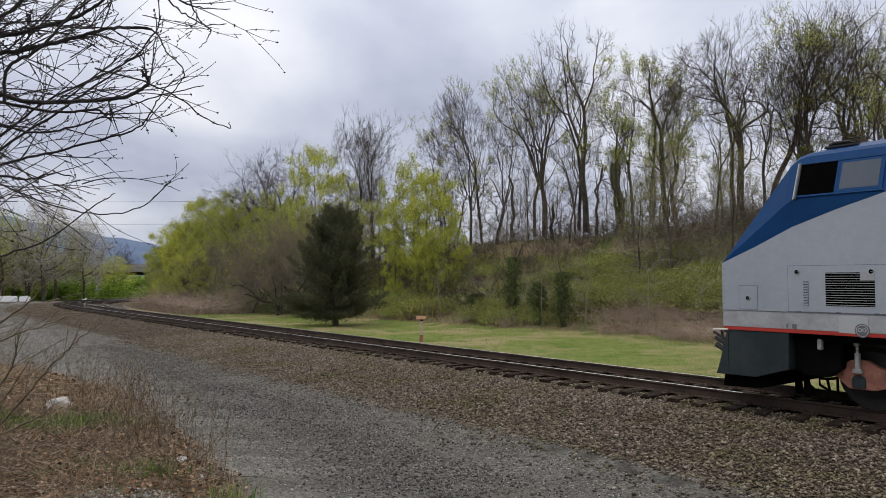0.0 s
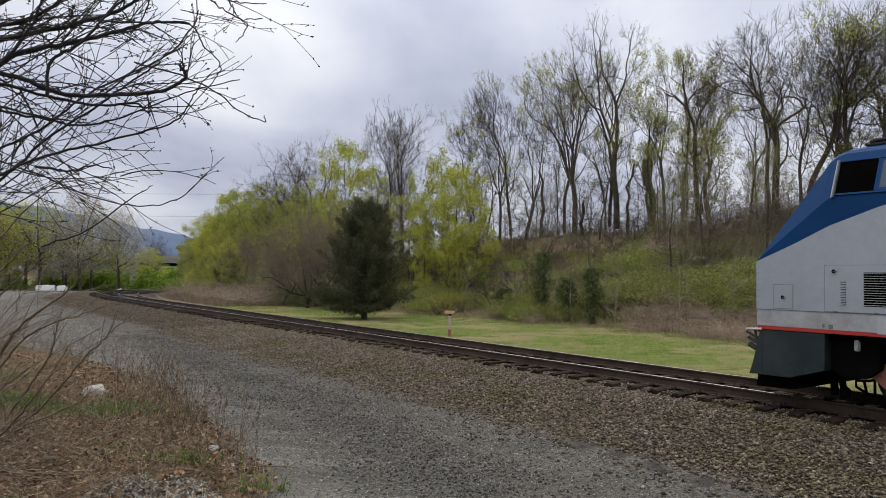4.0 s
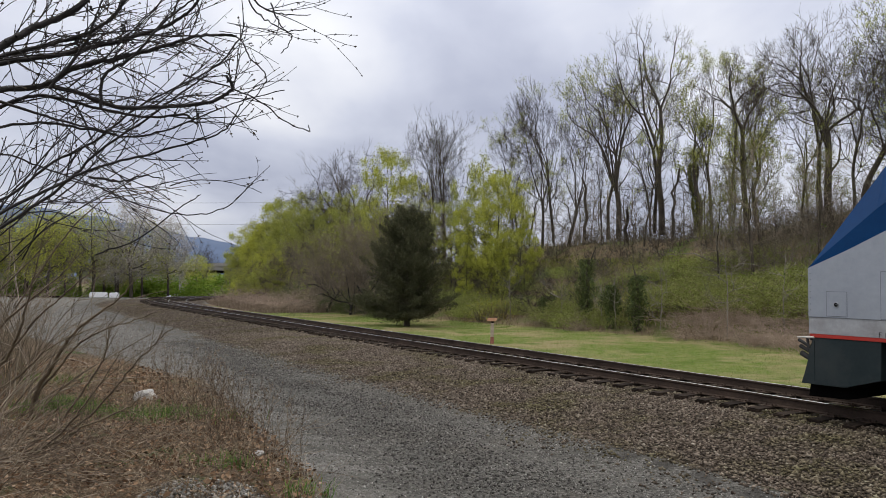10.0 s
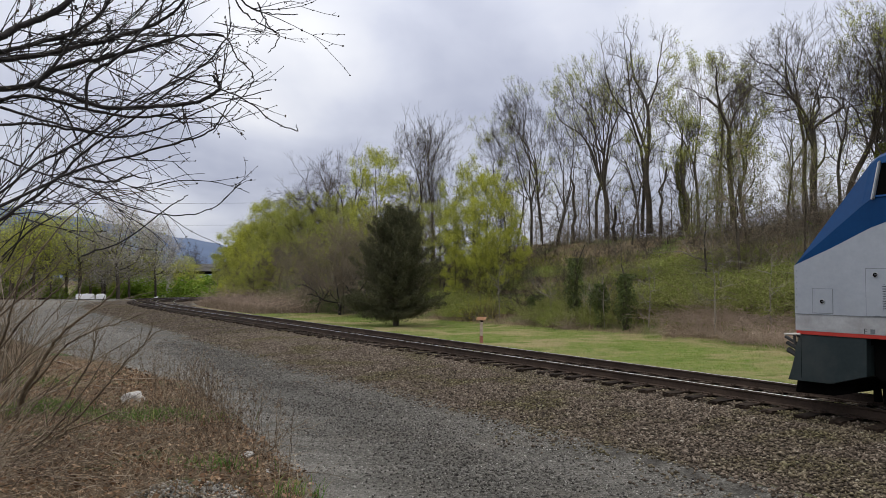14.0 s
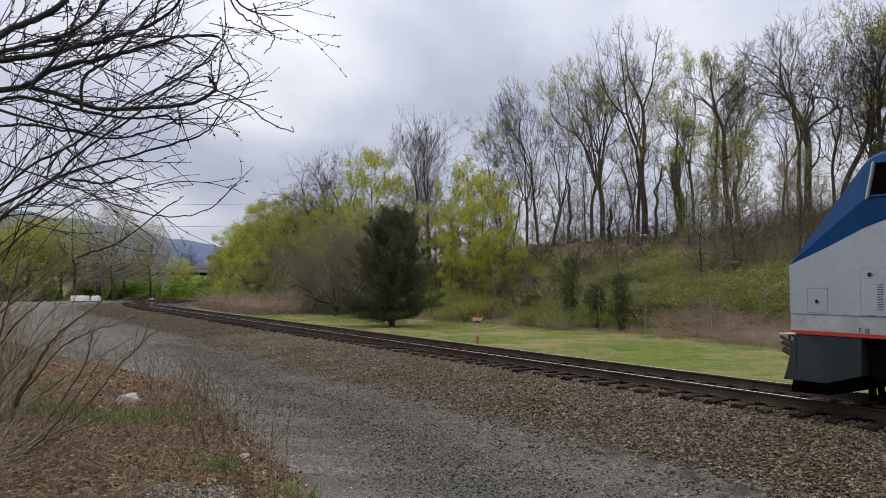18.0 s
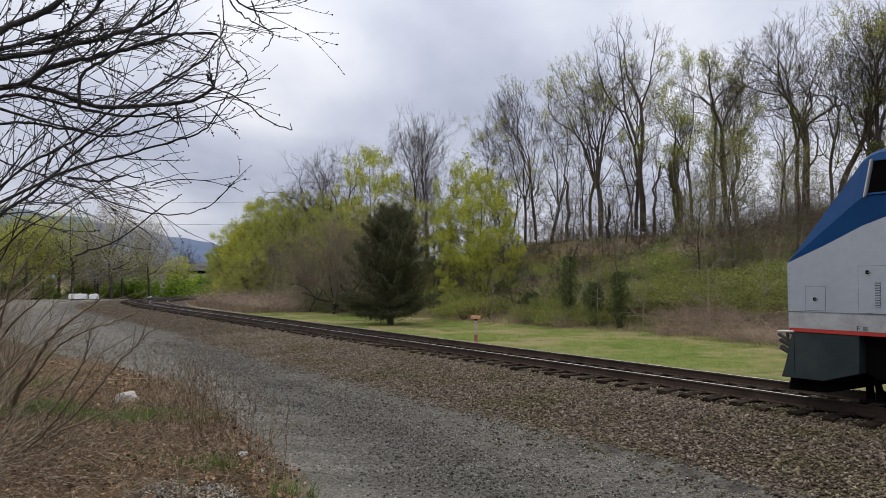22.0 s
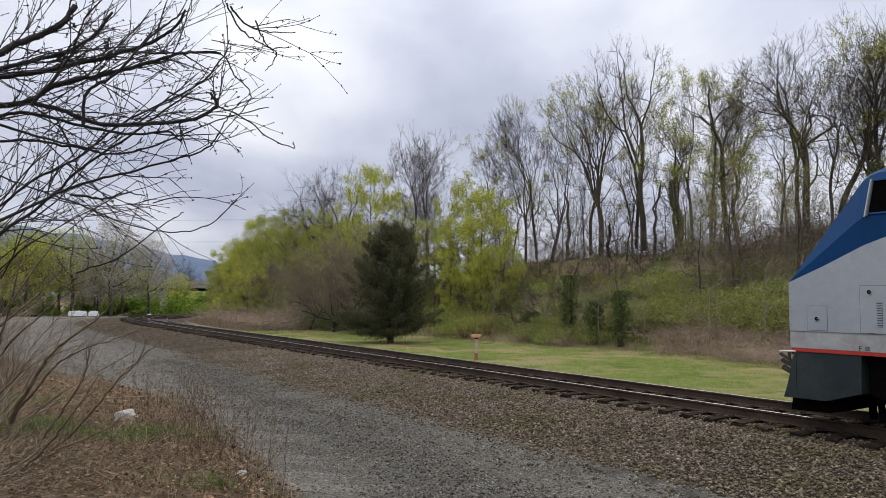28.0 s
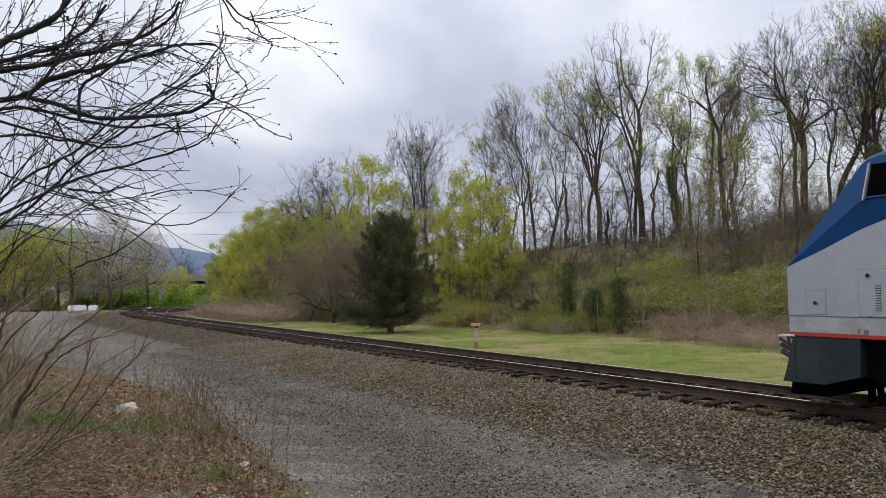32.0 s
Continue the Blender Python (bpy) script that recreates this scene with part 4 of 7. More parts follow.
def grow_tree(name, height, clear, width, seed, label, points=900, step=0.4, leader=0.5, leaves=0, leaf_mat=None, leaf_size=0.045, spill=0.1, twigs=3, twig_len=0.8, tip=0.010,
              group="woodland trees", category="tree", bark=None, twig_mat=None, top_heavy=0.8, lobes=0.3, leaf_top=0.0, clump=1.0):
    npr, nodes, parent = colonise(seed, height, clear, width, points, step, leader, top_heavy, lobes)
    k = len(nodes)
    kids = np.bincount(parent[parent >= 0], minlength=k)
    load = np.where(kids == 0, 1.0, 0.0)
    for i in range(k - 1, 0, -1):
        load[parent[i]] += load[i]
    rad = tip * load ** 0.49
    i = np.arange(1, k)
    segs = np.concatenate([nodes[parent[i]], nodes[i], np.minimum(rad[parent[i]], rad[i] * 1.6)[:, None], rad[i][:, None]], 1)
    limb = segs[:, 7] > min(0.026, 0.5 * rad.max())
    # fine twigs on the thin wood
    young = np.where(load[1:] <= 3)[0] + 1
    src = np.repeat(young, twigs)
    fwd = nodes[src] - nodes[parent[src]]
    fwd /= np.linalg.norm(fwd, axis=1)[:, None] + 1e-6
    w = fwd + npr.normal(0, 0.42, fwd.shape) + np.array([[0, 0, 0.25]])
    w /= np.linalg.norm(w, axis=1)[:, None]
    start = nodes[src] - fwd * step * npr.uniform(0, 1, (len(src), 1))
    mid = start + w * twig_len * npr.uniform(0.3, 0.6, (len(src), 1))
    end = mid + (w + npr.normal(0, 0.4, w.shape)) * twig_len * npr.uniform(0.3, 0.6, (len(src), 1))
    one = np.ones((len(src), 1))
    fine = np.concatenate([np.concatenate([start, mid, one * tip * 0.75, one * tip * 0.6], 1), np.concatenate([mid, end, one * tip * 0.6, one * tip * 0.35], 1)])
    top = empty(name, Matrix(), label, category, group)
    if bark is not None and bark is twig_mat:
        fast_mesh("crown", *tubes(np.concatenate([segs, fine]), 3), bark, top, "dense bare twigs")
    else:
        fast_mesh("trunk", *tubes(segs[limb], 6), bark or BARK, top, smooth=True)
        fast_mesh("crown", *tubes(np.concatenate([segs[~limb], fine]), 3), twig_mat or TWIG, top, "fine bare twigs")
    if leaves:
        ends = end[end[:, 2] > clear + leaf_top * (height - clear)]
        ends = ends[npr.permutation(len(ends))[:max(20, int(len(ends) * clump))]]
        C = ends[npr.randint(0, len(ends), leaves)] + npr.normal(size=(leaves, 3)) * spill
        fast_mesh("leaves", *quads(C, leaf_size, npr), leaf_mat, top, "small young spring leaves")
    return top


def fork_tree(name, height, clear, width, lean, radius, forks, seed, label, leafy=0.2, leaf_mat=None, leaf_size=0.05, per_tip=8, levels=7, tip=0.008, bark=None, twig_mat=None, ivy=False,
              gnarl=0.10, fan=1.0, dead_low=9, group="woodland trees", category="tree"):
    """A broadleaf tree: the trunk parts into a few ascending limbs that part again and again into a fan of twigs."""
    rnd = random.Random(seed)
    segs, tips = [], []

    def turned(w, deg, roll):
        side = w.orthogonal().normalized()
        side.rotate(Matrix.Rotation(roll, 3, w))
        return (w * math.cos(radians(deg)) + side * math.sin(radians(deg))).normalized()

    def grow(p, w, length, r, level, green):
        n = 9 if level == 0 else 5 if level < 3 else 3 if level < 6 else 2
        r_end = max(r * (0.74 if level == 0 else 0.80), tip * 0.6)
        k = 0.012 if level == 0 else 0.06
        bow = Vector((rnd.gauss(0, k), rnd.gauss(0, k), 0))
        for i in range(n):
            g = gnarl * (0.4 if level == 0 else 1.0 if level < 3 else 2.0)
            w = (w + bow + Vector((rnd.gauss(0, g), rnd.gauss(0, g), rnd.gauss(0, g) + (0.06 if level else 0.02)))).normalized()
            q = p + w * (length / n)
            ra, rb = r + (r_end - r) * i / n, r + (r_end - r) * (i + 1) / n
            if level == 0 and i == 0:
                ra *= 1.3
            if level == 0 and i > 3 and rnd.random() < 0.45:
                grow(q, turned(w, rnd.uniform(28, 55), rnd.uniform(0, 6.283)), (height - clear) * rnd.uniform(0.18, 0.34), rb * 0.4, 2, rnd.random() < leafy)
            segs.append((*p, *q, ra, rb, level))
            if 1 <= level < levels - 1 and rnd.random() < (0.40 if level < 3 else 0.14):
                grow(q, turned(w, rnd.gauss(48, 10), rnd.uniform(0, 6.283)), length * rnd.uniform(0.5, 0.95), max(rb * 0.42, tip * 0.8), max(level + 2, levels - 3), green)
            p = q
        if level >= levels:
            tips.append((*p, green))
            return
        k = forks if level == 0 else 3 if rnd.random() < 0.28 else 2
        roll = rnd.uniform(0, 6.283)
        if level == 3:
            green = rnd.random() < leafy
        for j in range(k):
            lead = j == 0
            if level == 0:
                deg, share, thick = rnd.uniform(10, 26) * fan, rnd.uniform(0.85, 1.1), (0.78 if k == 2 else 0.64) * (1.0 if lead else 0.85)
                ln = (height - clear) * 0.40 * share
            else:
                deg = rnd.uniform(8, 24) if lead else rnd.uniform(28, 58)
                share, thick = (rnd.uniform(0.68, 0.82), 0.82) if lead else (rnd.uniform(0.5, 0.7), 0.62)
                ln = length * share
            grow(p, turned(w, deg, roll + 6.283 * j / k + rnd.gauss(0, 0.35)), ln, max(r_end * thick, tip), level + 1, green)

    grow(Vector((0, 0, -0.2)), Vector((0, 0, 1)), clear + 0.2, radius, 0, False)
    # a few thin dead side limbs low on the trunk
    for i in range(dead_low):
        j = rnd.randrange(2, 9)
        s = segs[j]
        grow(Vector(s[0:3]), turned(Vector((0, 0, 1)), rnd.uniform(45, 80), rnd.uniform(0, 6.283)), rnd.uniform(0.5, 1.2), 0.02, levels - 2, False)
    S = np.array([s[:8] for s in segs])
    lev = np.array([s[8] for s in segs])
    E = np.array(tips)
    # fit the crown to its height and breadth and lean it
    zmax = S[:, 5].max()
    ax, ay = S[8, 3], S[8, 4]
    reach = np.percentile(np.abs(np.concatenate([S[lev >= 4][:, 3] - ax, S[lev >= 4][:, 4] - ay])), 90)

    def warp(P):
        Q = P.copy()
        up = np.clip(P[:, 2] - clear, 0, None)
        Q[:, 2] = np.minimum(P[:, 2], clear) + up * (height - clear) / (zmax - clear)
        near = smooth01(clear * 0.6, clear * 1.15, P[:, 2])
        k = 1 + (width / max(reach, 0.1) - 1) * near
        Q[:, 0] = ax + (P[:, 0] - ax) * k + lean * (Q[:, 2] / height) ** 2.2
        Q[:, 1] = ay + (P[:, 1] - ay) * k
        return Q
    S[:, 0:3], S[:, 3:6] = warp(S[:, 0:3]), warp(S[:, 3:6])
    npr = np.random.RandomState(seed)
    T = warp(E[:, :3])
    # twigs beyond the last forks
    src = np.repeat(np.arange(len(T)), 2)[: int(1.5 * len(T))]
    out = T[src] - np.array([[lean * 0.5, 0, clear * 0.8]])
    out /= np.linalg.norm(out, axis=1)[:, None]
    w = out + npr.normal(0, 0.55, out.shape)
    mid = T[src] + w * npr.uniform(0.06, 0.16, (len(src), 1))
    end = mid + (w + npr.normal(0, 0.4, w.shape)) * npr.uniform(0.06, 0.18, (len(src), 1))
    one = np.ones((len(src), 1))
    fine = np.concatenate([np.concatenate([T[src], mid, one * tip * 0.65, one * tip * 0.5], 1), np.concatenate([mid, end, one * tip * 0.5, one * tip * 0.3], 1)])
    top = empty(name, Matrix(), label, category, group)
    big = S[:, 6] > 0.03
    fast_mesh("trunk", *tubes(S[big], 7), bark or BARK, top, smooth=True)
    fast_mesh("crown", *tubes(np.concatenate([S[~big], fine]), 3), twig_mat or TWIG, top, "fine bare twigs")
    G = end[E[src, 3] > 0.5]
    B = end[npr.uniform(size=len(end)) < 0.08]
    C = np.concatenate([np.repeat(G, per_tip, 0), B])
    if leaf_mat and len(C):
        fast_mesh("leaves", *quads(C + npr.normal(0, 0.13, C.shape), leaf_size, npr), leaf_mat, top, "small young spring leaves")
    if ivy:
        k = 5200
        z = npr.uniform(0, 1, k) ** 0.8 * clear * 1.05
        a = npr.uniform(0, 6.283, k)
        cx = np.interp(z, S[:9, 2], S[:9, 0]); cy = np.interp(z, S[:9, 2], S[:9, 1])
        r = (radius + 0.05 + 0.13 * np.abs(np.sin(z * 1.7 + seed) * np.sin(a + z))) * npr.uniform(0.8, 1.25, k)
        fast_mesh("ivy", *quads(np.stack([cx + np.cos(a) * r, cy + np.sin(a) * r, z], -1), 0.06, npr), LEAF_VINE, top, "olive ivy leaves round the trunk")
    return top


# x, y, height, height of the first fork, half breadth, lean, trunk radius, limbs, leafing share, leaves, ivy
WOOD_EDGE = (
    (-7.1, 57.9, 12.9, 6.4, 1.64, -0.00, 0.14, 3, 0.0, LEAF_BUD, 0),
    (-5.7, 57.8, 12.5, 6.6, 1.54, 0.09, 0.14, 3, 0.1, LEAF_BUD, 0),
    (0.3, 54.9, 9.9, 4.9, 1.46, -1.38, 0.11, 2, 0.3, LEAF_BUD, 0),
    (2.1, 54.3, 11.6, 4.6, 1.95, -1.44, 0.15, 3, 0.12, LEAF_BUD, 0),
    (3.0, 56.5, 12.7, 5.8, 1.86, -0.44, 0.16, 3, 0.25, LEAF_BUD, 0),
    (3.9, 52.1, 11.5, 3.6, 1.80, -0.56, 0.18, 3, 0.3, LEAF_BUD, 0),
    (6.6, 51.8, 12.3, 5.0, 1.39, -1.91, 0.17, 2, 0.6, LEAF_BUD, 0),
    (7.0, 49.7, 12.0, 4.3, 1.72, -0.45, 0.27, 4, 0.45, LEAF_BUD, 0),
    (9.3, 46.7, 14.2, 6.8, 2.01, 0.63, 0.28, 2, 0.22, LEAF_BUD, 0),
    (9.4, 49.8, 12.7, 7.5, 1.43, -1.12, 0.17, 2, 0.4, LEAF_BUD, 0),
    (11.3, 45.8, 8.2, 5.7, 0.96, -0.23, 0.16, 2, 0.7, LEAF_BUD, 1),
    (12.2, 46.3, 11.4, 5.8, 1.35, -0.07, 0.14, 2, 0.3, LEAF_BUD, 0),
    (12.7, 44.0, 10.5, 7.7, 1.00, -0.25, 0.11, 2, 0.3, LEAF_BUD, 0),
    (13.0, 42.0, 9.3, 6.7, 1.24, -0.06, 0.22, 2, 0.25, LEAF_BUD, 0),
    (13.8, 42.6, 9.6, 4.1, 1.33, 0.89, 0.17, 2, 0.4, LEAF_BUD, 0),
    (15.4, 37.3, 10.7, 6.3, 2.40, -1.23, 0.25, 4, 0.04, LEAF_BUD, 0),
    (16.1, 39.7, 10.1, 4.5, 1.47, 0.48, 0.17, 2, 0.25, LEAF_BUD, 0),
    (16.9, 37.0, 10.3, 3.9, 1.85, 0.07, 0.21, 2, 0.08, LEAF_BUD, 0),
    (18.2, 37.0, 8.9, 2.9, 1.55, 0.05, 0.18, 3, 0.6, LEAF_VINE, 0),
    (18.4, 35.1, 9.9, 3.6, 1.67, 0.22, 0.21, 3, 0.25, LEAF_BUD, 1),
    (19.6, 35.2, 9.2, 3.5, 1.64, -0.04, 0.25, 3, 0.45, LEAF_BUD, 1),
    (19.8, 33.3, 8.9, 3.5, 1.57, -0.06, 0.21, 3, 0.45, LEAF_BUD, 0),
    (19.9, 31.6, 9.2, 3.3, 1.46, 0.09, 0.2, 3, 0.4, LEAF_BUD, 0),
)
for i, (x, y, high, fork_z, half, lean, r, limbs, leafing, mat, ivy) in enumerate(WOOD_EDGE):
    lab = "tall forked woodland tree, " + ("ivy up its trunk" if ivy else "bare dark twigs" if leafing < 0.15 else "twigs tipped with pale green buds" if leafing < 0.35 else "limbs in yellow-green young leaf")
    settle(fork_tree("woodland_tree", high * 1.05, fork_z * 0.8, half * 1.3, lean, r * 0.78, limbs, 500 + i, lab, leafing, mat, ivy=bool(ivy)), x, y, 0)


def snag(x, y, high, r, seed):
    """A dead trunk broken off at the top."""
    rnd = random.Random(seed)
    top = empty("snag_tree", Matrix(), "dead grey tree broken off at the top", "tree", "dead trees")
    pts = [Vector((rnd.gauss(0, 0.03) * k, rnd.gauss(0, 0.03) * k, high * k / 7 - 0.1)) for k in range(8)]
    pts.append(pts[-1] + Vector((0.03, 0, 0.3)))
    V = [(p.x + math.cos(a) * w, p.y + math.sin(a) * w, p.z) for k, p in enumerate(pts) for w in [r * (1 - 0.05 * k) if k < 8 else r * 0.1] for a in [0.785 * j for j in range(8)]]
    F = [(k * 8 + j, k * 8 + (j + 1) % 8, k * 8 + 8 + (j + 1) % 8, k * 8 + 8 + j) for k in range(8) for j in range(8)]
    link_mesh("trunk", V, F, BARK, top, smooth=True)
    stubs = []
    for k in range(5):
        p = pts[rnd.randrange(3, 7)]
        stubs.append((*p, *(p + Vector((rnd.gauss(0, 0.6), rnd.gauss(0, 0.6), rnd.uniform(0.1, 0.6)))), r * 0.25, r * 0.1))
    fast_mesh("crown", *tubes(stubs, 5), BARK, top, "broken limb stubs")
    settle(top, x, y, 0)


kinds = []
for i in range(4):
    t = fork_tree("bare_tree", 12.0, 4.0 + 0.5 * i, 2.6, 0.3 * (i - 1.5), 0.13, 3, 540 + i, "bare grey tree behind the wood's edge", 0.3 if i % 2 else 0.08, LEAF_BUD, 0.055, 3, 6)
    kinds.append((t, tree_height(t)))
t = fork_tree("bare_tree", 9.0, 2.2, 4.2, 0.0, 0.22, 4, 60, "bare wide-crowned tree behind the leafing trees", 0.0, None, fan=1.6)
kinds.append((t, tree_height(t)))
plant(kinds, [(-16.6, 75.0, 17.6, 4, 0, 0.75), (-20.5, 80.0, 15.5, 4, 140, 0.7), (-9.2, 68.8, 15.5, 0, 100, 1.1), (-6.0, 63.0, 13.0, 1, 50, 1.1)])

# slimmer trees that fill the wood
slim = []
for i in range(6):
    t = fork_tree("slender_tree", 10.0, 4.2 + 0.5 * (i % 3), 1.2 + 0.2 * (i % 4), 0.5 * (i % 3 - 1), 0.075 + 0.012 * (i % 3), 2, 560 + i, "slender bare tree standing close among others", 0.35 if i % 2 else 0.1, LEAF_BUD, 0.055, 4, 6, 0.0075)
    slim.append((t, tree_height(t)))
rnd = random.Random(11)
spots = []
for i in range(34):
    s, d = -1.0 + i * 1.35 + rnd.uniform(-0.9, 0.9), rnd.uniform(20.5, 28.0)
    p = track_xy(min(s, 44.9), d)
    spots.append((float(p[0]), float(p[1]), rnd.uniform(9.5, 15.0) - 0.06 * s, i % 6, rnd.uniform(0, 360), rnd.uniform(0.8, 1.3)))
plant(slim, spots)

leafy = []
for i in range(4):
    t = grow_tree("leafing_tree", 8.0, 0.5, 2.7 + 0.2 * i, 80 + i, "yellow-green tree in young leaf at the wood's edge", 800, 0.40, 0.4, 24000, LEAF_YELLOW if i < 2 else LEAF_OLIVE, 0.060, 0.20, leaf_top=0.0 if i < 2 else 0.3, clump=0.16, twigs=2, twig_len=0.6, tip=0.009, lobes=0.45, top_heavy=0.9)
    leafy.append((t, tree_height(t)))
plant(leafy, [
    (-2.1, 49.9, 11.8, 0, 0, 0.8), (-4.4, 50.5, 9.4, 2, 60, 0.8), (-1.0, 44.8, 6.0, 0, 120, 0.9), (-3.0, 45.8, 5.0, 1, 20, 0.8), (-9.0, 59.0, 9.5, 3, 20, 0.9), (-11.9, 66.5, 15.6, 1, 0, 0.8),
    (-15.0, 70.0, 10.5, 2, 20, 1.0), (-20.0, 76.0, 12.5, 2, 0, 0.9), (-22.5, 77.5, 11.0, 3, 70, 1.0), (-25.0, 82.5, 13.6, 3, 0, 0.9), (-27.0, 82.5, 10.0, 1, 30, 1.1),
    (-29.0, 87.0, 12.6, 1, 100, 1.0), (-31.0, 87.5, 9.5, 0, 60, 1.2), (-32.8, 91.5, 11.4, 0, 200, 1.0), (-34.6, 95.0, 9.6, 2, 150, 1.0), (-35.6, 95.5, 6.5, 1, 300, 1.2),
])
plant(kinds, [(-22.0, 80.0, 13.0, 2, 90, 1.2), (-27.0, 86.0, 12.4, 1, 30, 1.2)])
plant(leafy, [(-13.0, 67.5, 9.0, 0, 140, 1.1), (-17.0, 73.0, 12.0, 3, 200, 0.9), (-7.0, 57.0, 7.0, 1, 90, 1.0), (-1.0, 47.3, 9.8, 1, 200, 0.9), (0.4, 46.0, 6.5, 0, 260, 1.0), (-15.5, 69.0, 7.5, 2, 300, 1.2), (-12.0, 62.5, 7.0, 3, 200, 1.0), (-20.0, 73.5, 7.5, 0, 30, 1.1), (-36.5, 97.0, 8.0, 3, 20, 1.0)])

# brown leafless thickets at the foot of the wood
brown = []
for i in range(5):
    t = grow_tree("bare_thicket", 3.6, 0.05, 1.15 + 0.12 * i, 140 + i, "dense brown leafless thicket at the foot of the slope", 130, 0.26, 0.02, twigs=3, twig_len=0.55, tip=0.0075, group="thickets", category="shrub",
                  bark=THICKET if i < 3 else THICKET_PALE, twig_mat=THICKET if i < 3 else THICKET_PALE, top_heavy=0.6, lobes=0.5)
    brown.append((t, tree_height(t)))


# brown many-stemmed small trees and dark brush under the wood
small = []
for i in range(4):
    t = fork_tree("thicket_tree", 5.0, 0.9 + 0.2 * i, 1.7, 0.3 * (i - 1), 0.08, 3, 580 + i, "crooked small tree with a brown twig crown at the wood's foot" if i < 2 else "crooked small tree coming into olive leaf at the wood's foot", 0.0 if i < 2 else 0.3, LEAF_OLIVE if i > 1 else None, 0.05, 5, 6, 0.0065, BARK, THICKET if i else TWIG,
                  gnarl=0.2, fan=1.8, group="thickets")
    small.append((t, tree_height(t)))
plant(small, [(-26.4, 72.2, 5.4, 0, 0, 1.0), (-23.1, 67.7, 6.4, 1, 47, 1.2), (-20.2, 64.3, 6.9, 2, 94, 0.9), (-16.9, 59.1, 7.4, 3, 141, 1.1), (-15.7, 59.2, 7.7, 0, 188, 1.0), (-13.4, 55.4, 6.9, 1, 235, 1.2), (-12.7, 57.0, 8.8, 2, 282, 0.9), (-10.6, 52.7, 7.5, 3, 329, 1.1), (-9.5, 52.9, 8.3, 0, 16, 1.0), (-8.3, 53.0, 9.0, 1, 63, 1.2), (-5.8, 49.8, 8.3, 2, 110, 0.9), (-4.2, 49.5, 7.2, 3, 157, 1.1)])
DARK_TWIG = surface("dark_brush_twig", (0.045, 0.036, 0.027), (0.13, 0.105, 0.078), 0.9, 0, 0.6, 8, 0, vary=0.3)
crooked = []
for i in range(2):
    t = fork_tree("crooked_shrub", 4.0, 0.35, 1.7, 0.3 - 0.6 * i, 0.05, 5, 590 + i, "dark crooked leafless shrub at the foot of the slope", 0.0, None, levels=5, tip=0.0065, bark=BARK_DARK, twig_mat=TWIG, gnarl=0.24, fan=2.2, dead_low=2, group="thickets", category="shrub")
    crooked.append((t, tree_height(t)))
plant(crooked, [(1.2, 39.5, 3.9, 0, 0, 1.0), (2.8, 38.7, 4.3, 0, 154, 1.0), (5.5, 35.0, 3.0, 0, 308, 0.9), (-0.7, 44.1, 5.2, 1, 231, 0.9)])
old = [(fork_tree("thicket_tree", 7.0, 1.0, 2.6, 0.4 - 0.8 * i, 0.11, 4, 596 + i, "crooked brown leafless tree at the wood's foot", 0.0, None, levels=7, tip=0.0075, bark=BARK_DARK, twig_mat=THICKET, gnarl=0.24, fan=2.2, dead_low=2, group="thickets"), 7.0) for i in range(2)]
plant(old, [(-13.6, 52.2, 6.4, 0, 20, 1.1), (-11.2, 49.2, 7.0, 1, 130, 1.1), (-8.9, 46.6, 7.6, 0, 215, 1.0)])
brush = []
for i in range(3):
    t = grow_tree("dark_brush", 2.4, 0.03, 1.1 + 0.1 * i, 600 + i, "dark brown tangled brush on the crest of the slope", 260, 0.2, 0.02, twigs=4, twig_len=0.4, tip=0.0075, group="thickets", category="shrub", bark=DARK_TWIG, twig_mat=DARK_TWIG, top_heavy=0.6, lobes=0.5)
    brush.append((t, tree_height(t)))
plant(brush, [(3.5, 50.1, 5.3, 0, 0, 1.1), (4.3, 51.2, 6.4, 1, 83, 1.5), (5.1, 52.2, 6.2, 2, 166, 1.3), (5.6, 53.7, 6.9, 0, 249, 1.1), (5.8, 49.1, 6.2, 1, 332, 1.5), (6.7, 50.1, 6.2, 2, 55, 1.3), (7.2, 51.5, 6.8, 0, 138, 1.1), (7.3, 47.1, 5.9, 1, 221, 1.5), (8.1, 48.1, 6.9, 2, 304, 1.3), (8.6, 49.5, 6.5, 0, 27, 1.1), (8.5, 45.2, 5.6, 1, 110, 1.5), (9.1, 46.7, 6.5, 2, 193, 1.3), (10.0, 47.7, 6.3, 0, 276, 1.1), (9.7, 43.6, 6.4, 1, 359, 1.5), (10.3, 44.9, 6.3, 2, 82, 1.3), (11.2, 46.0, 6.2, 0, 165, 1.1), (10.8, 42.0, 6.0, 1, 248, 1.5), (11.4, 43.4, 6.3, 2, 331, 1.3), (12.3, 44.3, 7.1, 0, 54, 1.1), (11.8, 40.6, 5.6, 1, 137, 1.5), (12.5, 41.9, 6.0, 2, 220, 1.3), (13.4, 42.8, 6.8, 0, 303, 1.1), (12.6, 39.5, 5.5, 1, 26, 1.5), (13.4, 40.5, 6.7, 2, 109, 1.3), (14.3, 41.4, 6.6, 0, 192, 1.1), (13.4, 38.2, 5.4, 1, 275, 1.5), (14.3, 39.2, 6.5, 2, 358, 1.3), (15.2, 40.1, 6.7, 0, 81, 1.1), (14.3, 37.0, 6.4, 1, 164, 1.5), (15.1, 37.9, 6.5, 2, 247, 1.3), (16.1, 38.9, 6.8, 0, 330, 1.1), (15.0, 35.8, 6.1, 1, 53, 1.5), (15.9, 36.8, 6.5, 2, 136, 1.3)])
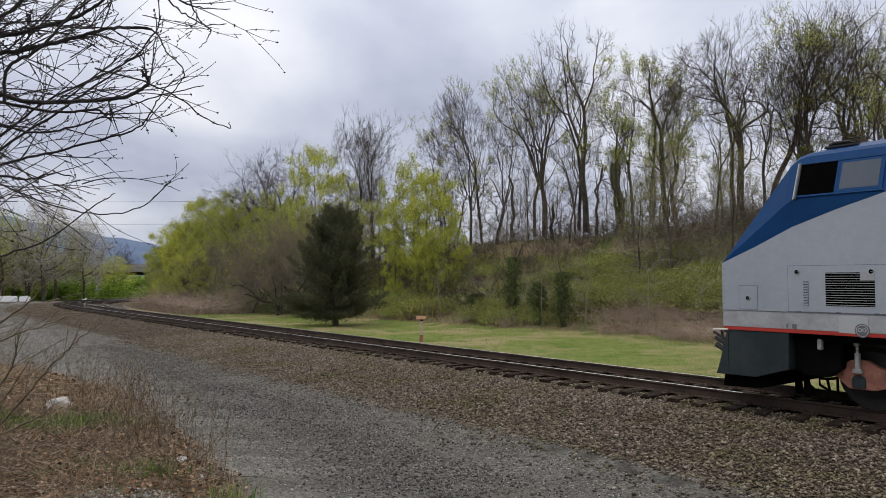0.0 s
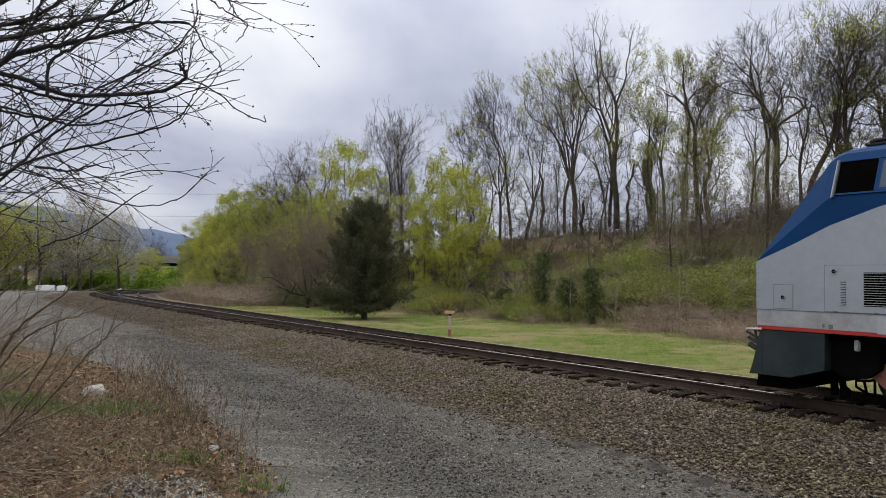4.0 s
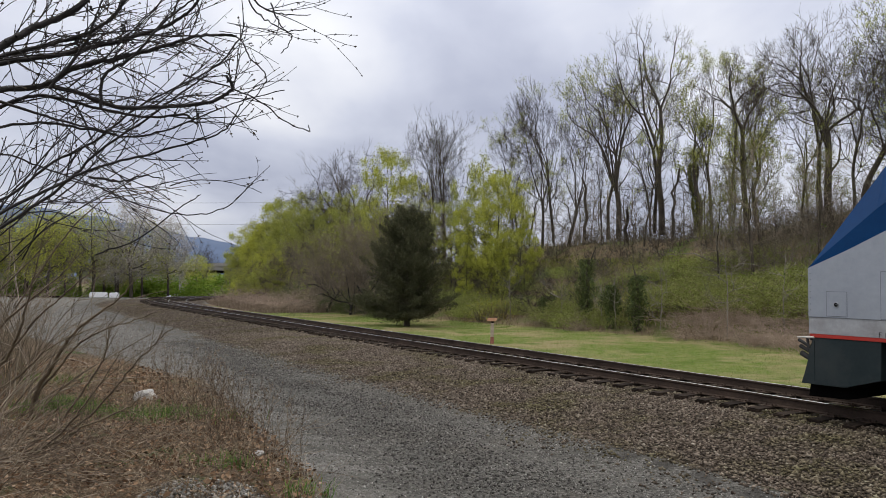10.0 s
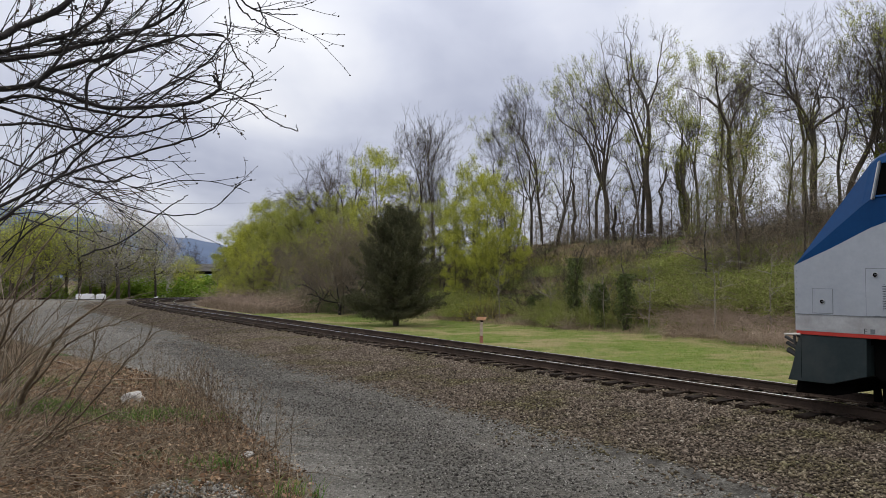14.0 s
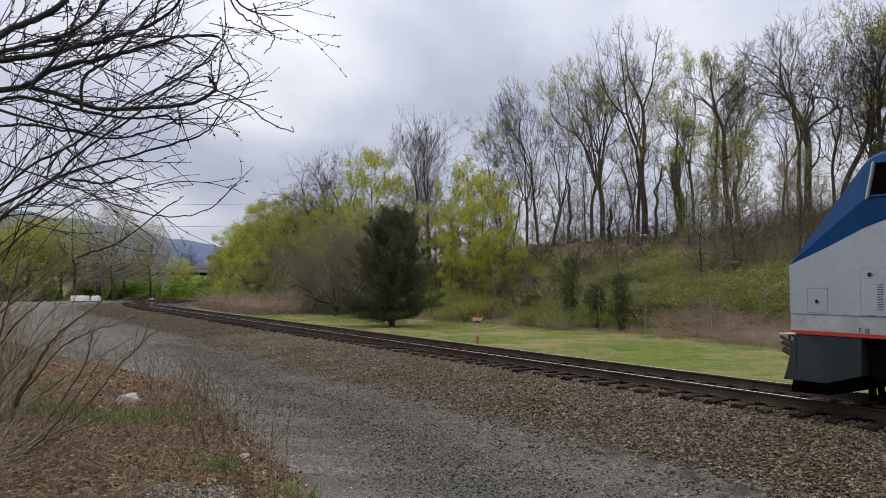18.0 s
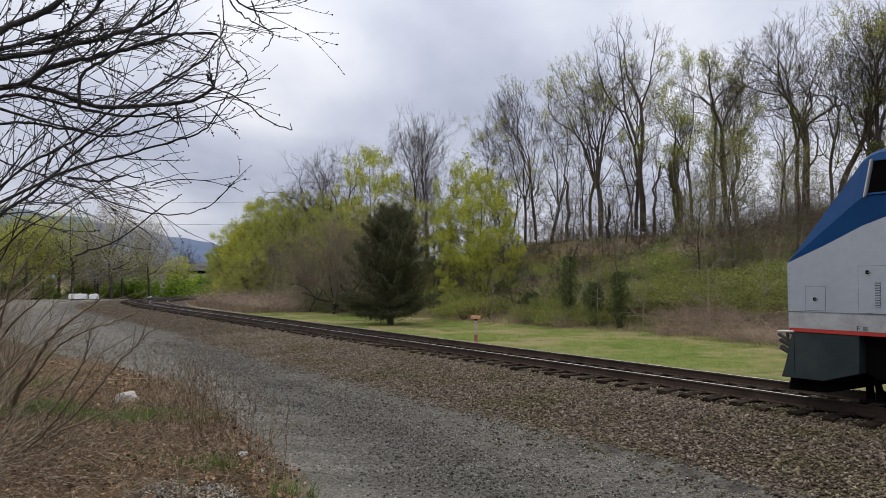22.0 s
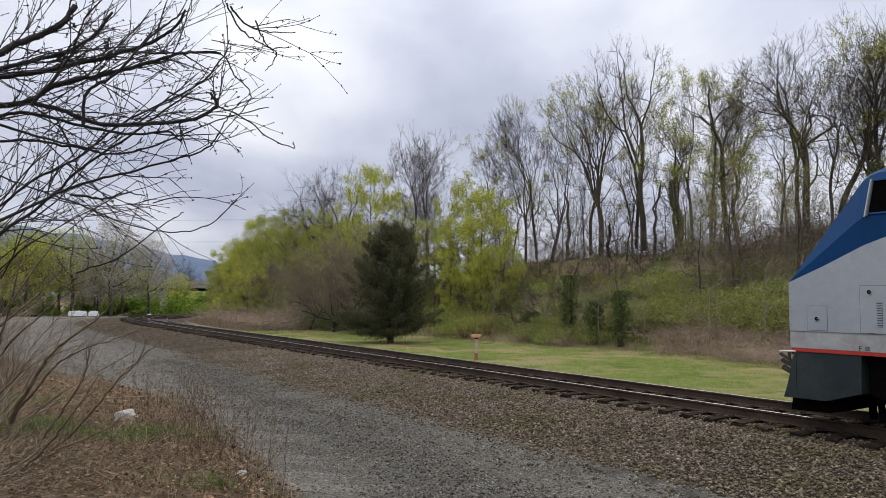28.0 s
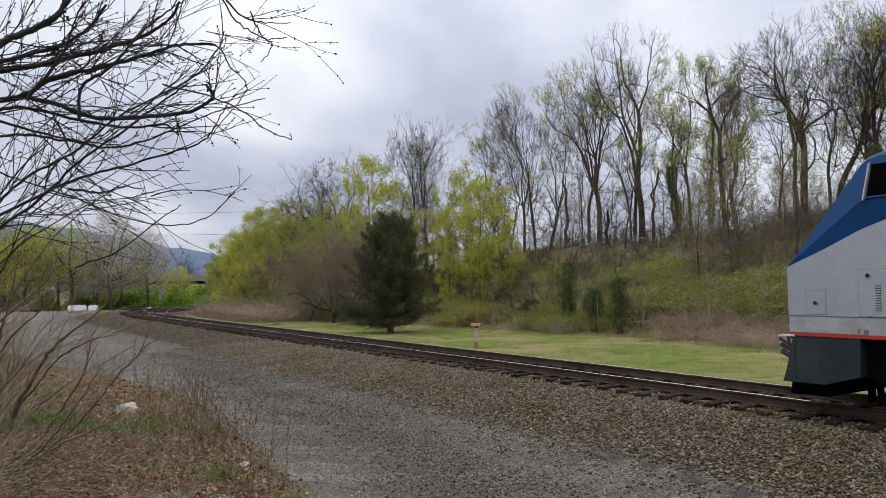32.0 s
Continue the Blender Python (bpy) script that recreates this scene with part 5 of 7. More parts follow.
plant(brush, [(-0.0, 47.2, 3.0, 0, 0, 1.2), (0.4, 52.7, 5.0, 1, 97, 1.6), (0.9, 50.9, 4.4, 2, 194, 1.4), (1.3, 49.1, 4.6, 0, 291, 1.2), (1.6, 47.3, 3.6, 1, 28, 1.6), (1.9, 45.6, 3.4, 2, 125, 1.4), (2.6, 50.8, 5.1, 0, 222, 1.2), (2.9, 49.1, 5.2, 1, 319, 1.6), (3.2, 47.4, 4.1, 2, 56, 1.4), (3.5, 45.7, 4.0, 0, 153, 1.2), (3.7, 44.1, 3.4, 1, 250, 1.6), (4.0, 42.5, 3.4, 2, 347, 1.4), (4.8, 47.5, 4.7, 0, 84, 1.2), (5.0, 45.8, 4.6, 1, 181, 1.6), (5.2, 44.3, 4.0, 2, 278, 1.4), (5.4, 42.8, 4.2, 0, 15, 1.2), (5.6, 41.3, 3.0, 1, 112, 1.6), (6.6, 46.0, 5.3, 2, 209, 1.4), (6.8, 44.5, 4.6, 0, 306, 1.2), (6.9, 43.0, 4.8, 1, 43, 1.6), (7.0, 41.6, 3.8, 2, 140, 1.4), (7.1, 40.1, 3.7, 0, 237, 1.2), (7.2, 38.7, 2.9, 1, 334, 1.6), (8.4, 43.2, 5.5, 2, 71, 1.4), (8.4, 41.8, 4.4, 0, 168, 1.2), (8.5, 40.5, 4.4, 1, 265, 1.6)])
plant(brown, [(4.9, 40.1, 4.0, 0, 355, 1.0), (5.8, 39.8, 4.0, 1, 66, 1.0), (6.7, 39.5, 4.1, 2, 137, 1.0), (7.5, 39.3, 4.2, 3, 208, 1.0), (11.7, 33.9, 5.1, 4, 279, 1.0), (12.4, 33.8, 5.8, 0, 350, 1.0), (12.9, 33.2, 6.0, 1, 61, 1.0), (13.6, 33.1, 6.1, 2, 132, 1.0)])


def leafy_mound(name, wide, high, n, size, material, seed, label, group, category="shrub", stems=24):
    """A low shrub: thin stems fanning out from the root, leaves in an uneven shell over them."""
    npr = np.random.RandomState(seed)
    v = npr.normal(size=(n, 3)); v[:, 2] = np.abs(v[:, 2]) * 0.9
    v /= np.linalg.norm(v, axis=1)[:, None]
    lump = 1 + 0.28 * np.sin(v[:, 0] * 5 + seed) * np.sin(v[:, 1] * 6 + 2 * seed) + 0.15 * np.sin(v[:, 2] * 9 + v[:, 0] * 7)
    C = v * (npr.uniform(0.25, 1, n) ** 0.5 * lump)[:, None] * np.array([[wide, wide, high]])
    top = empty(name, Matrix(), label, category, group)
    ends = C[npr.randint(0, n, stems)]
    tagged(fast_mesh("stem_fan", *tubes([(0, 0, -0.1, *(e * 0.5 + np.array([0, 0, 0.1])), 0.014, 0.010) for e in ends] + [(*(e * 0.5 + np.array([0, 0, 0.1])), *e, 0.010, 0.004) for e in ends], 3), STEM_WOOD, top, "thin brown stems"), kind="stuff")
    fast_mesh("leaves", *quads(C, size, npr), material, top)
    return top


def cane_tangle(wide, high, n, seed):
    """Arching dry canes springing from one root."""
    rnd = random.Random(seed)
    top = empty("dead_bramble", Matrix(), "tangle of dry pinkish-brown bramble canes", "shrub", "dry brambles")
    segs = []
    for i in range(n):
        p = Vector((rnd.gauss(0, wide * 0.45), rnd.gauss(0, wide * 0.45), -0.05))
        w = Vector((rnd.gauss(0, 0.5), rnd.gauss(0, 0.5), 1.0)).normalized()
        step = high * rnd.uniform(0.18, 0.42)
        for k in range(5):
            q = p + w * step
            segs.append((*p, *q, 0.007 - 0.001 * k, 0.0061 - 0.001 * k))
            if rnd.random() < 0.5:
                e = q + Vector((rnd.gauss(0, 0.5), rnd.gauss(0, 0.5), rnd.uniform(-0.1, 0.6))) * step
                segs.append((*q, *e, 0.0045, 0.0025))
            p = q
            w = (w + Vector((rnd.gauss(0, 0.25), rnd.gauss(0, 0.25), -0.28))).normalized()
    fast_mesh("tangle", *tubes(segs, 3), CANE, top)
    return top


STEM_WOOD = surface("shrub_stem", (0.08, 0.06, 0.04), (0.18, 0.14, 0.10), 0.9, 0, 2, 20, 0)
rnd = random.Random(12)


def row_of(kinds, n, s0, s1, d0, d1, h0, h1, wide=(0.9, 1.3)):
    spots = []
    for i in range(n):
        s = s0 + (s1 - s0) * (i + rnd.random()) / n
        p = track_xy(s, rnd.uniform(d0, d1))
        z = float(land(np.array(p[0]), np.array(p[1])))
        spots.append((float(p[0]), float(p[1]), z + rnd.uniform(h0, h1), rnd.randrange(len(kinds)), rnd.uniform(0, 360), rnd.uniform(*wide)))
    return spots


plant(brown, row_of(brown, 9, 33, 54, 9.6, 13.0, 1.6, 3.6) + row_of(brown, 4, 46, 64, 10.5, 14.5, 3.0, 5.0) + row_of(brown, 14, 8, 42, 21.0, 28.0, 3.5, 6.5) + row_of(brown, 8, 60, 72, 9.3, 12.0, 3.0, 6.0) + row_of(brown, 7, 20, 36, 12.0, 17.0, 1.4, 2.6) + row_of(brown, 16, 8, 34, 17.0, 22.0, 1.6, 3.6)
           + row_of(brown, 24, 3, 34, 20.5, 24.0, 1.4, 2.6) + row_of(brown, 6, 70, 92, 7.6, 9.5, 2.0, 4.0) + row_of(brown, 22, 2, 15, 18.0, 23.0, 2.0, 4.2, (1.0, 1.5)) + row_of(brown, 4, 24, 38, 11.5, 15.0, 1.2, 2.4) + row_of(brown, 9, 38, 64, 8.6, 10.4, 0.9, 2.0, (0.9, 1.5)))
plant(leafy, row_of(leafy, 8, 58, 80, 8.6, 10.0, 2.6, 6.0, (1.0, 1.3)))
vine = []
for i in range(2):
    t = grow_tree("vine_hung_tree", 8.0, 0.6, 1.5, 210 + i, "crooked tree hung with brown vines and a few olive leaves", 420, 0.34, 0.4, 4200, LEAF_VINE, 0.042, 0.16, twigs=4, twig_len=0.6, tip=0.009, twig_mat=THICKET, leaf_top=0.45)
    vine.append((t, tree_height(t)))
for i, (s, d, ztop) in enumerate(((13.2, 16.5, 10.2), (14.6, 16.0, 8.2), (11.0, 18.0, 9.6))):
    p = track_xy(s, d)
    plant(vine, [(float(p[0]), float(p[1]), ztop, i % 2, 70 * i, 1.0)])
plant(vine, [(-14.2, 53.4, 6.6, 0, 40, 1.1), (-11.0, 49.6, 7.0, 1, 160, 1.15), (-8.9, 47.6, 7.6, 0, 250, 1.0)])
green = [(leafy_mound("green_shrub", 1.3, 1.0, 3400, 0.042, LEAF_SHRUB, 160 + i, "low green shrub on the slope", "green shrubs"), 1.0) for i in range(3)]
plant(green, row_of(green, 20, 2, 22, 14.6, 19.5, 0.5, 1.1, (1.1, 1.9)) + row_of(green, 12, 19, 34, 11.2, 13.5, 0.5, 1.2, (0.9, 1.4)) + row_of(green, 12, 22, 42, 13.5, 18, 0.5, 1.1, (1.2, 1.8)) + row_of(green, 4, 34, 60, 9.2, 10.8, 0.6, 1.3, (0.9, 1.2))
           + row_of(green, 6, -6, 4, 15, 20, 0.8, 1.5, (1.1, 1.7)))
LEAF_MASS = scatter_mat("dull_green_honeysuckle", [(0.0, (0.13, 0.15, 0.045)), (0.5, (0.26, 0.29, 0.082)), (0.85, (0.34, 0.36, 0.115)), (1.0, (0.39, 0.33, 0.19))], 0.85, 0.1, 0.35)
mass = [(leafy_mound("honeysuckle_mass", 2.1, 1.2, 11000, 0.036, LEAF_MASS, 170 + i, "spreading mass of dull green honeysuckle on the slope", "green shrubs", stems=90), 1.5) for i in range(3)]
plant(mass, [(7.7, 36.6, 2.8, 0, 0, 1.0), (8.3, 35.0, 3.1, 1, 61, 1.0), (9.1, 34.8, 3.5, 2, 122, 1.0), (9.7, 33.6, 3.2, 0, 183, 1.0), (10.8, 34.3, 3.6, 1, 244, 1.0), (10.9, 31.7, 3.0, 2, 305, 1.0), (11.7, 31.5, 3.6, 0, 6, 1.0), (12.0, 30.2, 3.1, 1, 67, 1.0), (12.8, 30.2, 3.1, 2, 128, 1.0), (13.6, 29.9, 3.5, 0, 189, 1.0), (6.6, 37.3, 2.6, 1, 250, 1.0), (8.6, 38.8, 4.0, 2, 311, 1.0), (10.2, 37.4, 4.2, 0, 12, 1.0), (11.8, 36.3, 4.8, 1, 73, 1.0), (-2.1, 45.1, 2.2, 2, 134, 1.2), (-0.3, 42.5, 1.7, 0, 195, 1.2), (2.8, 38.1, 1.7, 1, 256, 1.2), (5.1, 35.9, 1.6, 2, 317, 1.2), (3.5, 37.9, 2.2, 0, 18, 1.0)])
under = [(leafy_mound("evergreen_undergrowth", 1.3, 1.5, 6000, 0.036, LEAF_IVY, 176 + i, "dark green undergrowth at the foot of the thicket", "green shrubs", stems=40), 1.5) for i in range(2)]
plant(under, [(-20.6, 61.6, 1.6, 0, 0, 0.7), (-18.5, 59.7, 2.2, 1, 71, 0.9), (-16.2, 57.6, 1.4, 0, 142, 0.8), (-13.8, 52.9, 1.9, 1, 213, 0.7), (-11.7, 51.0, 1.6, 0, 284, 0.9), (-10.7, 50.5, 2.3, 1, 355, 0.8), (-8.8, 46.4, 1.2, 0, 66, 0.7)])
bramble = [(cane_tangle(0.8, 1.0, 120, 180 + i), 1.0) for i in range(4)]
plant(bramble, row_of(bramble, 42, -3, 14.6, 11.8, 14.6, 0.45, 0.95, (1.2, 1.9)) + row_of(bramble, 16, 43, 68, 6.2, 8.6, 0.7, 1.3, (1.2, 1.8)) + row_of(bramble, 5, 18, 36, 10.8, 12.0, 0.4, 0.7, (0.8, 1.2)))
flower = [(leafy_mound("flowering_shrub", 0.6, 1.0, 320, 0.018, GORSE, 190, "shrub covered in small yellow flowers", "", stems=24), 1.0)]
for px, py, top_z in ((-1.9, 41.2, 2.0), (-1.2, 41.0, 2.2), (-0.6, 40.9, 2.0), (6.3, 37.2, 3.2)):
    plant(flower, [(px, py, top_z, 0, 20, 1.0)])


def ivy_stump(seed, h):
    top = empty("ivy_stump", Matrix(), "broken trunk wrapped in dark green ivy", "tree stump", "ivy stumps")
    npr = np.random.RandomState(seed)
    fast_mesh("trunk", *tubes([(0, 0, -0.1, 0.1, 0, h, 0.16, 0.08), (0.1, 0, h * 0.9, 0.5, 0.2, h * 1.2, 0.05, 0.02)], 8), BARK, top)
    k = 4600
    z = npr.uniform(0, 1, k) ** 0.8 * h
    a = npr.uniform(0, 6.283, k)
    r = (0.14 + 0.075 * h * np.sin(z / h * 2.6) + 0.16 * np.sin(z * (3.1 + 0.1 * (seed % 7)) + seed) * np.sin(a * 2 + seed) + 0.1 * np.sin(a * 3 + z * 5)) * npr.uniform(0.5, 1.25, k)
    C = np.stack([np.cos(a) * r, np.sin(a) * r, z], -1)
    fast_mesh("ivy", *quads(C, 0.055, npr), LEAF_IVY, top, "dark glossy ivy leaves")
    return top


for i, (s, d, h) in enumerate(((19.6, 12.3, 3.3), (17.8, 12.2, 2.1), (16.2, 12.2, 2.6), (22.4, 12.2, 1.3))):
    p = track_xy(s, d)
    settle(ivy_stump(200 + i, h), float(p[0]), float(p[1]), 40 * i)
for i, (s, d, h) in enumerate(((11.6, 12.4, 4.6), (7.6, 12.6, 4.2), (9.4, 12.9, 3.6), (18.5, 12.2, 2.6), (17.4, 12.1, 2.2), (15.2, 12.6, 3.0), (21.0, 12.0, 2.4), (24.8, 11.6, 3.4))):
    p = track_xy(s, d)
    t = grow_tree("sapling", h, 0.8, h * 0.22, 400 + i, "thin pale leafless sapling in front of the slope", 60, 0.3, 0.4, 60, LEAF_GREEN, 0.05, 0.1, twigs=2, tip=0.008, group="saplings", bark=PALE_BARK, twig_mat=PALE_BARK)
    settle(t, float(p[0]), float(p[1]), 0)


def fallen_limb(x, y, turn, seed):
    """A dead limb lying on the slope, its forks in the air."""
    rnd = random.Random(seed)
    top = empty("fallen_limb", Matrix(), "pale dead limb lying among the brush", "branch", "fallen limbs")
    segs = []

    def spread(p, w, length, r, level):
        for k in range(4):
            w = (w + Vector((rnd.gauss(0, 0.12), rnd.gauss(0, 0.12), rnd.gauss(0, 0.1)))).normalized()
            q = p + w * length / 4
            segs.append((*p, *q, r, r * 0.85))
            r *= 0.85
            p = q
            if level < 3 and k:
                spread(p, (w + Vector((rnd.gauss(0, 0.6), rnd.gauss(0, 0.6), rnd.gauss(0.25, 0.4)))).normalized(), length * 0.55, r * 0.7, level + 1)
    spread(Vector((0, 0, 0.05)), Vector((1, 0, 0.28)), 2.6, 0.045, 0)
    fast_mesh("limb", *tubes(segs, 4), PALE_BARK, top)
    settle(top, x, y, turn)


for i, (x, y, turn) in enumerate([(11.0, 38.9, 20), (11.2, 36.2, 150), (4.2, 39.4, 200), (6.8, 34.1, 100), (9.7, 36.5, 60)]):
    fallen_limb(x, y, turn, 720 + i)


def juniper():
    """A dense evergreen of many ascending boughs, each a ragged plume of fine sprays."""
    top = empty("juniper_tree", Matrix(), "dense dark evergreen juniper standing alone on the lawn", "tree")
    npr, rnd = np.random.RandomState(7), random.Random(7)
    segs, C, W = [(0, 0, -0.1, 0.05, 0, 3.0, 0.16, 0.09), (0.05, 0, 3.0, 0.1, 0, 6.0, 0.09, 0.015)], [], []
    for i in range(330):
        z = 0.38 + 5.25 * (i / 330) ** 1.15
        a = rnd.uniform(0, 6.283)
        body = float(np.interp(z, [0, 0.8, 2.2, 3.4, 4.6, 5.6], [1.5, 1.75, 1.62, 1.18, 0.7, 0.28]))
        lobe = 1 + 0.20 * math.sin(2 * a + 1.3 * z + 0.6) + 0.20 * math.sin(3 * a - 2.6 * z) + 0.12 * math.sin(7 * a + 4 * z)
        reach = max(0.15, body * lobe * rnd.choice((rnd.uniform(0.5, 0.95), rnd.uniform(0.8, 1.12), rnd.uniform(1.0, 1.32))))
        rise = rnd.uniform(0.1, 0.45) if z < 1.2 else rnd.uniform(0.25, 0.9)
        foot = np.array([0.05, 0, z * 0.9])
        tip = np.array([math.cos(a) * reach, math.sin(a) * reach, z + reach * rise])
        segs.append((*foot, *tip, 0.03, 0.006))
        k = int(80 + 270 * reach)
        f = npr.uniform(0.15, 1.0, k)[:, None] ** 0.7
        puff = 0.035 + 0.10 * np.sin(f * 3.0)
        C.append(foot * (1 - f) + tip * f + npr.normal(size=(k, 3)) * puff)
        W.append(np.tile((tip - foot) / np.linalg.norm(tip - foot), (k, 1)))
    fast_mesh("trunk", *tubes(segs, 5), BARK, top)
    C, W = np.concatenate(C), np.concatenate(W) + np.array([[0, 0, 0.35]])
    W = W + npr.normal(0, 0.75, W.shape)
    W /= np.linalg.norm(W, axis=1)[:, None]
    B = np.cross(W, npr.normal(size=W.shape)); B /= np.linalg.norm(B, axis=1)[:, None]
    h = npr.uniform(0.022, 0.055, (len(C), 1))
    V = np.stack([C - W * h, C + B * h * 0.42, C + W * h, C - B * h * 0.42], 1).reshape(-1, 3)
    fast_mesh("crown", V, np.arange(len(V)).reshape(-1, 4), LEAF_DARK, top, "dark green needle sprays")
    return top


settle(juniper(), -5.6, 37.8, 0, 1.14, 1.1)


# ---- near shrubs, verge ----
def curve_points(pts, n):
    """A smooth line through guiding points (Catmull-Rom)."""
    P = [Vector(p) for p in pts]
    P = [P[0] * 2 - P[1]] + P + [P[-1] * 2 - P[-2]]
    out = []
    for i in range(1, len(P) - 2):
        a, b, c, d = P[i - 1:i + 3]
        for k in range(n):
            t = k / n
            out.append(0.5 * ((2 * b) + (c - a) * t + (2 * a - 5 * b + 4 * c - d) * t * t + (3 * b - a - 3 * c + d) * t ** 3))
    return out + [P[-2]]


def line_segs(pts, r0, r1, level=1):
    n = len(pts) - 1
    return [(*pts[i], *pts[i + 1], r0 + (r1 - r0) * i / n, r0 + (r1 - r0) * (i + 1) / n, level) for i in range(n)]


def shoot(rnd, p, way, length, r, segs, bend=0.10, lift=0.0, kids=3, level=2, buds=None):
    """A long slender shoot with a few side shoots and buds."""
    n = max(5, int(length / 0.11))
    pts, w = [p], way.normalized()
    curl = Vector((rnd.gauss(0, 0.03), rnd.gauss(0, 0.03), rnd.gauss(0, 0.03) + lift))
    for i in range(n):
        w = (w + curl + Vector((rnd.gauss(0, bend), rnd.gauss(0, bend), rnd.gauss(0, bend)))).normalized()
        pts.append(pts[-1] + w * (length / n))
    segs += line_segs(pts, r, max(r * 0.3, 0.0016), level)
    for i in range(kids):
        j = rnd.randrange(n // 4, n)
        side = w.orthogonal().normalized()
        side.rotate(Matrix.Rotation(rnd.uniform(0, 6.283), 3, w))
        d = (pts[j + 1 if j < n else n] - pts[j]).normalized()
        shoot(rnd, pts[j], d + side * rnd.uniform(0.4, 1.0), length * rnd.uniform(0.2, 0.5), r * 0.55, segs, bend, lift, kids - 2, level + 1, buds)
    if buds is not None:
        for j in range(2, n, 2):
            buds.append(pts[j] + Vector((rnd.gauss(0, 0.006), rnd.gauss(0, 0.006), rnd.gauss(0, 0.006))))
        buds.append(pts[-1])


for i, (s, d, high, r) in enumerate(((31.0, 23.0, 4.9, 0.13), (21.6, 23.5, 3.0, 0.15), (22.8, 22.5, 4.4, 0.10), (26.6, 22.5, 2.2, 0.14))):
    p = track_xy(s, d)
    snag(float(p[0]), float(p[1]), high, r, 700 + i)
PALE_STEM = surface("pale_dead_stem", (0.20, 0.16, 0.115), (0.42, 0.35, 0.265), 0.85, 0, 4, 40, 0.2, 0.002, vary=0.2)
STEM = surface("brown_stem", (0.062, 0.046, 0.029), (0.245, 0.19, 0.122), 0.85, 0, 4, 40, 0.2, 0.002, vary=0.2)


def build_overhang():
    """The dark leafless tree that leans into the view from beside the camera."""
    top = empty("overhanging_tree", pose(-5.6, 5.1, float(land(np.array(-5.6), np.array(5.1)))), "dark leafless tree leaning over the verge, tangled thin branches", "tree")
    base = Vector(top.location)
    rnd = random.Random(31)
    fork = Vector((-4.75, 5.15, 2.7))
    limbs = []

    def arc(p, way, length, r, segs, kids, sag=None):
        """A curving twig with nodes, short spurs and a few arching side twigs."""
        n = max(6, int(length / 0.07))
        w = way.normalized()
        curl = sag or Vector((rnd.gauss(0, 0.045), rnd.gauss(0, 0.03), rnd.gauss(0, 0.05)))
        pts = [p]
        for i in range(n):
            w = (w + curl + Vector((rnd.gauss(0, 0.06), rnd.gauss(0, 0.06), rnd.gauss(0, 0.06)))).normalized()
            pts.append(pts[-1] + w * (length / n))
        segs += line_segs(pts, r, max(r * 0.4, 0.0015), 2)
        for j in range(2, n, 3):
            if rnd.random() < 0.5:
                d = Vector((rnd.gauss(0, 1), rnd.gauss(0, 1), rnd.gauss(0, 1))).normalized() * rnd.uniform(0.012, 0.035)
                segs.append((*pts[j], *(pts[j] + d), 0.0022, 0.0018, 3))
            buds.append(pts[j])
        buds.append(pts[-1])
        for i in range(kids):
            j = rnd.randrange(n // 4, n - 1)
            d = (pts[j + 1] - pts[j]).normalized()
            side = d.orthogonal().normalized()
            side.rotate(Matrix.Rotation(rnd.uniform(0, 6.283), 3, d))
            arc(pts[j], d + side * rnd.uniform(0.35, 0.9), length * rnd.uniform(0.25, 0.55), max(r * 0.6, 0.0018), segs, kids - 2)

    def limb(r0, r1, busy, *pts):
        limbs.append((pts, r0, r1, busy))
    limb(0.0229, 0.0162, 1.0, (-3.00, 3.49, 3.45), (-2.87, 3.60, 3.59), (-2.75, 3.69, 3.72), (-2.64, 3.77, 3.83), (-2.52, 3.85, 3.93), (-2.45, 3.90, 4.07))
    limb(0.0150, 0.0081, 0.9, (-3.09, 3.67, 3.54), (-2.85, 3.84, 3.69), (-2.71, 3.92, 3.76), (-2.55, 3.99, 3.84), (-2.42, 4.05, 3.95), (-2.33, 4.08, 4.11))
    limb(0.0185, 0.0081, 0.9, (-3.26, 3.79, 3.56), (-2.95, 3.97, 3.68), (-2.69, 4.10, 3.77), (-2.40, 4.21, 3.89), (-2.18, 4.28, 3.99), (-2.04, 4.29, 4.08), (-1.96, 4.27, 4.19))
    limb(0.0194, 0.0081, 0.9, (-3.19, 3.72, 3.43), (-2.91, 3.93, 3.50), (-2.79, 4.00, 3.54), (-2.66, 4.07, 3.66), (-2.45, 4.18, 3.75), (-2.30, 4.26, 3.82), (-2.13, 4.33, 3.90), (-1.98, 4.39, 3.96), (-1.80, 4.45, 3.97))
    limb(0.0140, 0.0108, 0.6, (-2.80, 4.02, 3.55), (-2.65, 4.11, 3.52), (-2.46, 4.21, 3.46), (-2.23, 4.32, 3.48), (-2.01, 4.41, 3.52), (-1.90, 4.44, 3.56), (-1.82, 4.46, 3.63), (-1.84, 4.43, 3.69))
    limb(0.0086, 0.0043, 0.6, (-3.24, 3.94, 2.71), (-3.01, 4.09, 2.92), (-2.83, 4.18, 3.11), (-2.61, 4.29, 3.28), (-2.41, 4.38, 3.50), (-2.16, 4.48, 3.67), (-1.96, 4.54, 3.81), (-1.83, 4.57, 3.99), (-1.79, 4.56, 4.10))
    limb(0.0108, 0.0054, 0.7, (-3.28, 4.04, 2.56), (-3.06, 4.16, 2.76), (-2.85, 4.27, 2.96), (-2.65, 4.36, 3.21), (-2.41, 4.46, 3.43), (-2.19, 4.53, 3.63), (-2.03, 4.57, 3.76))
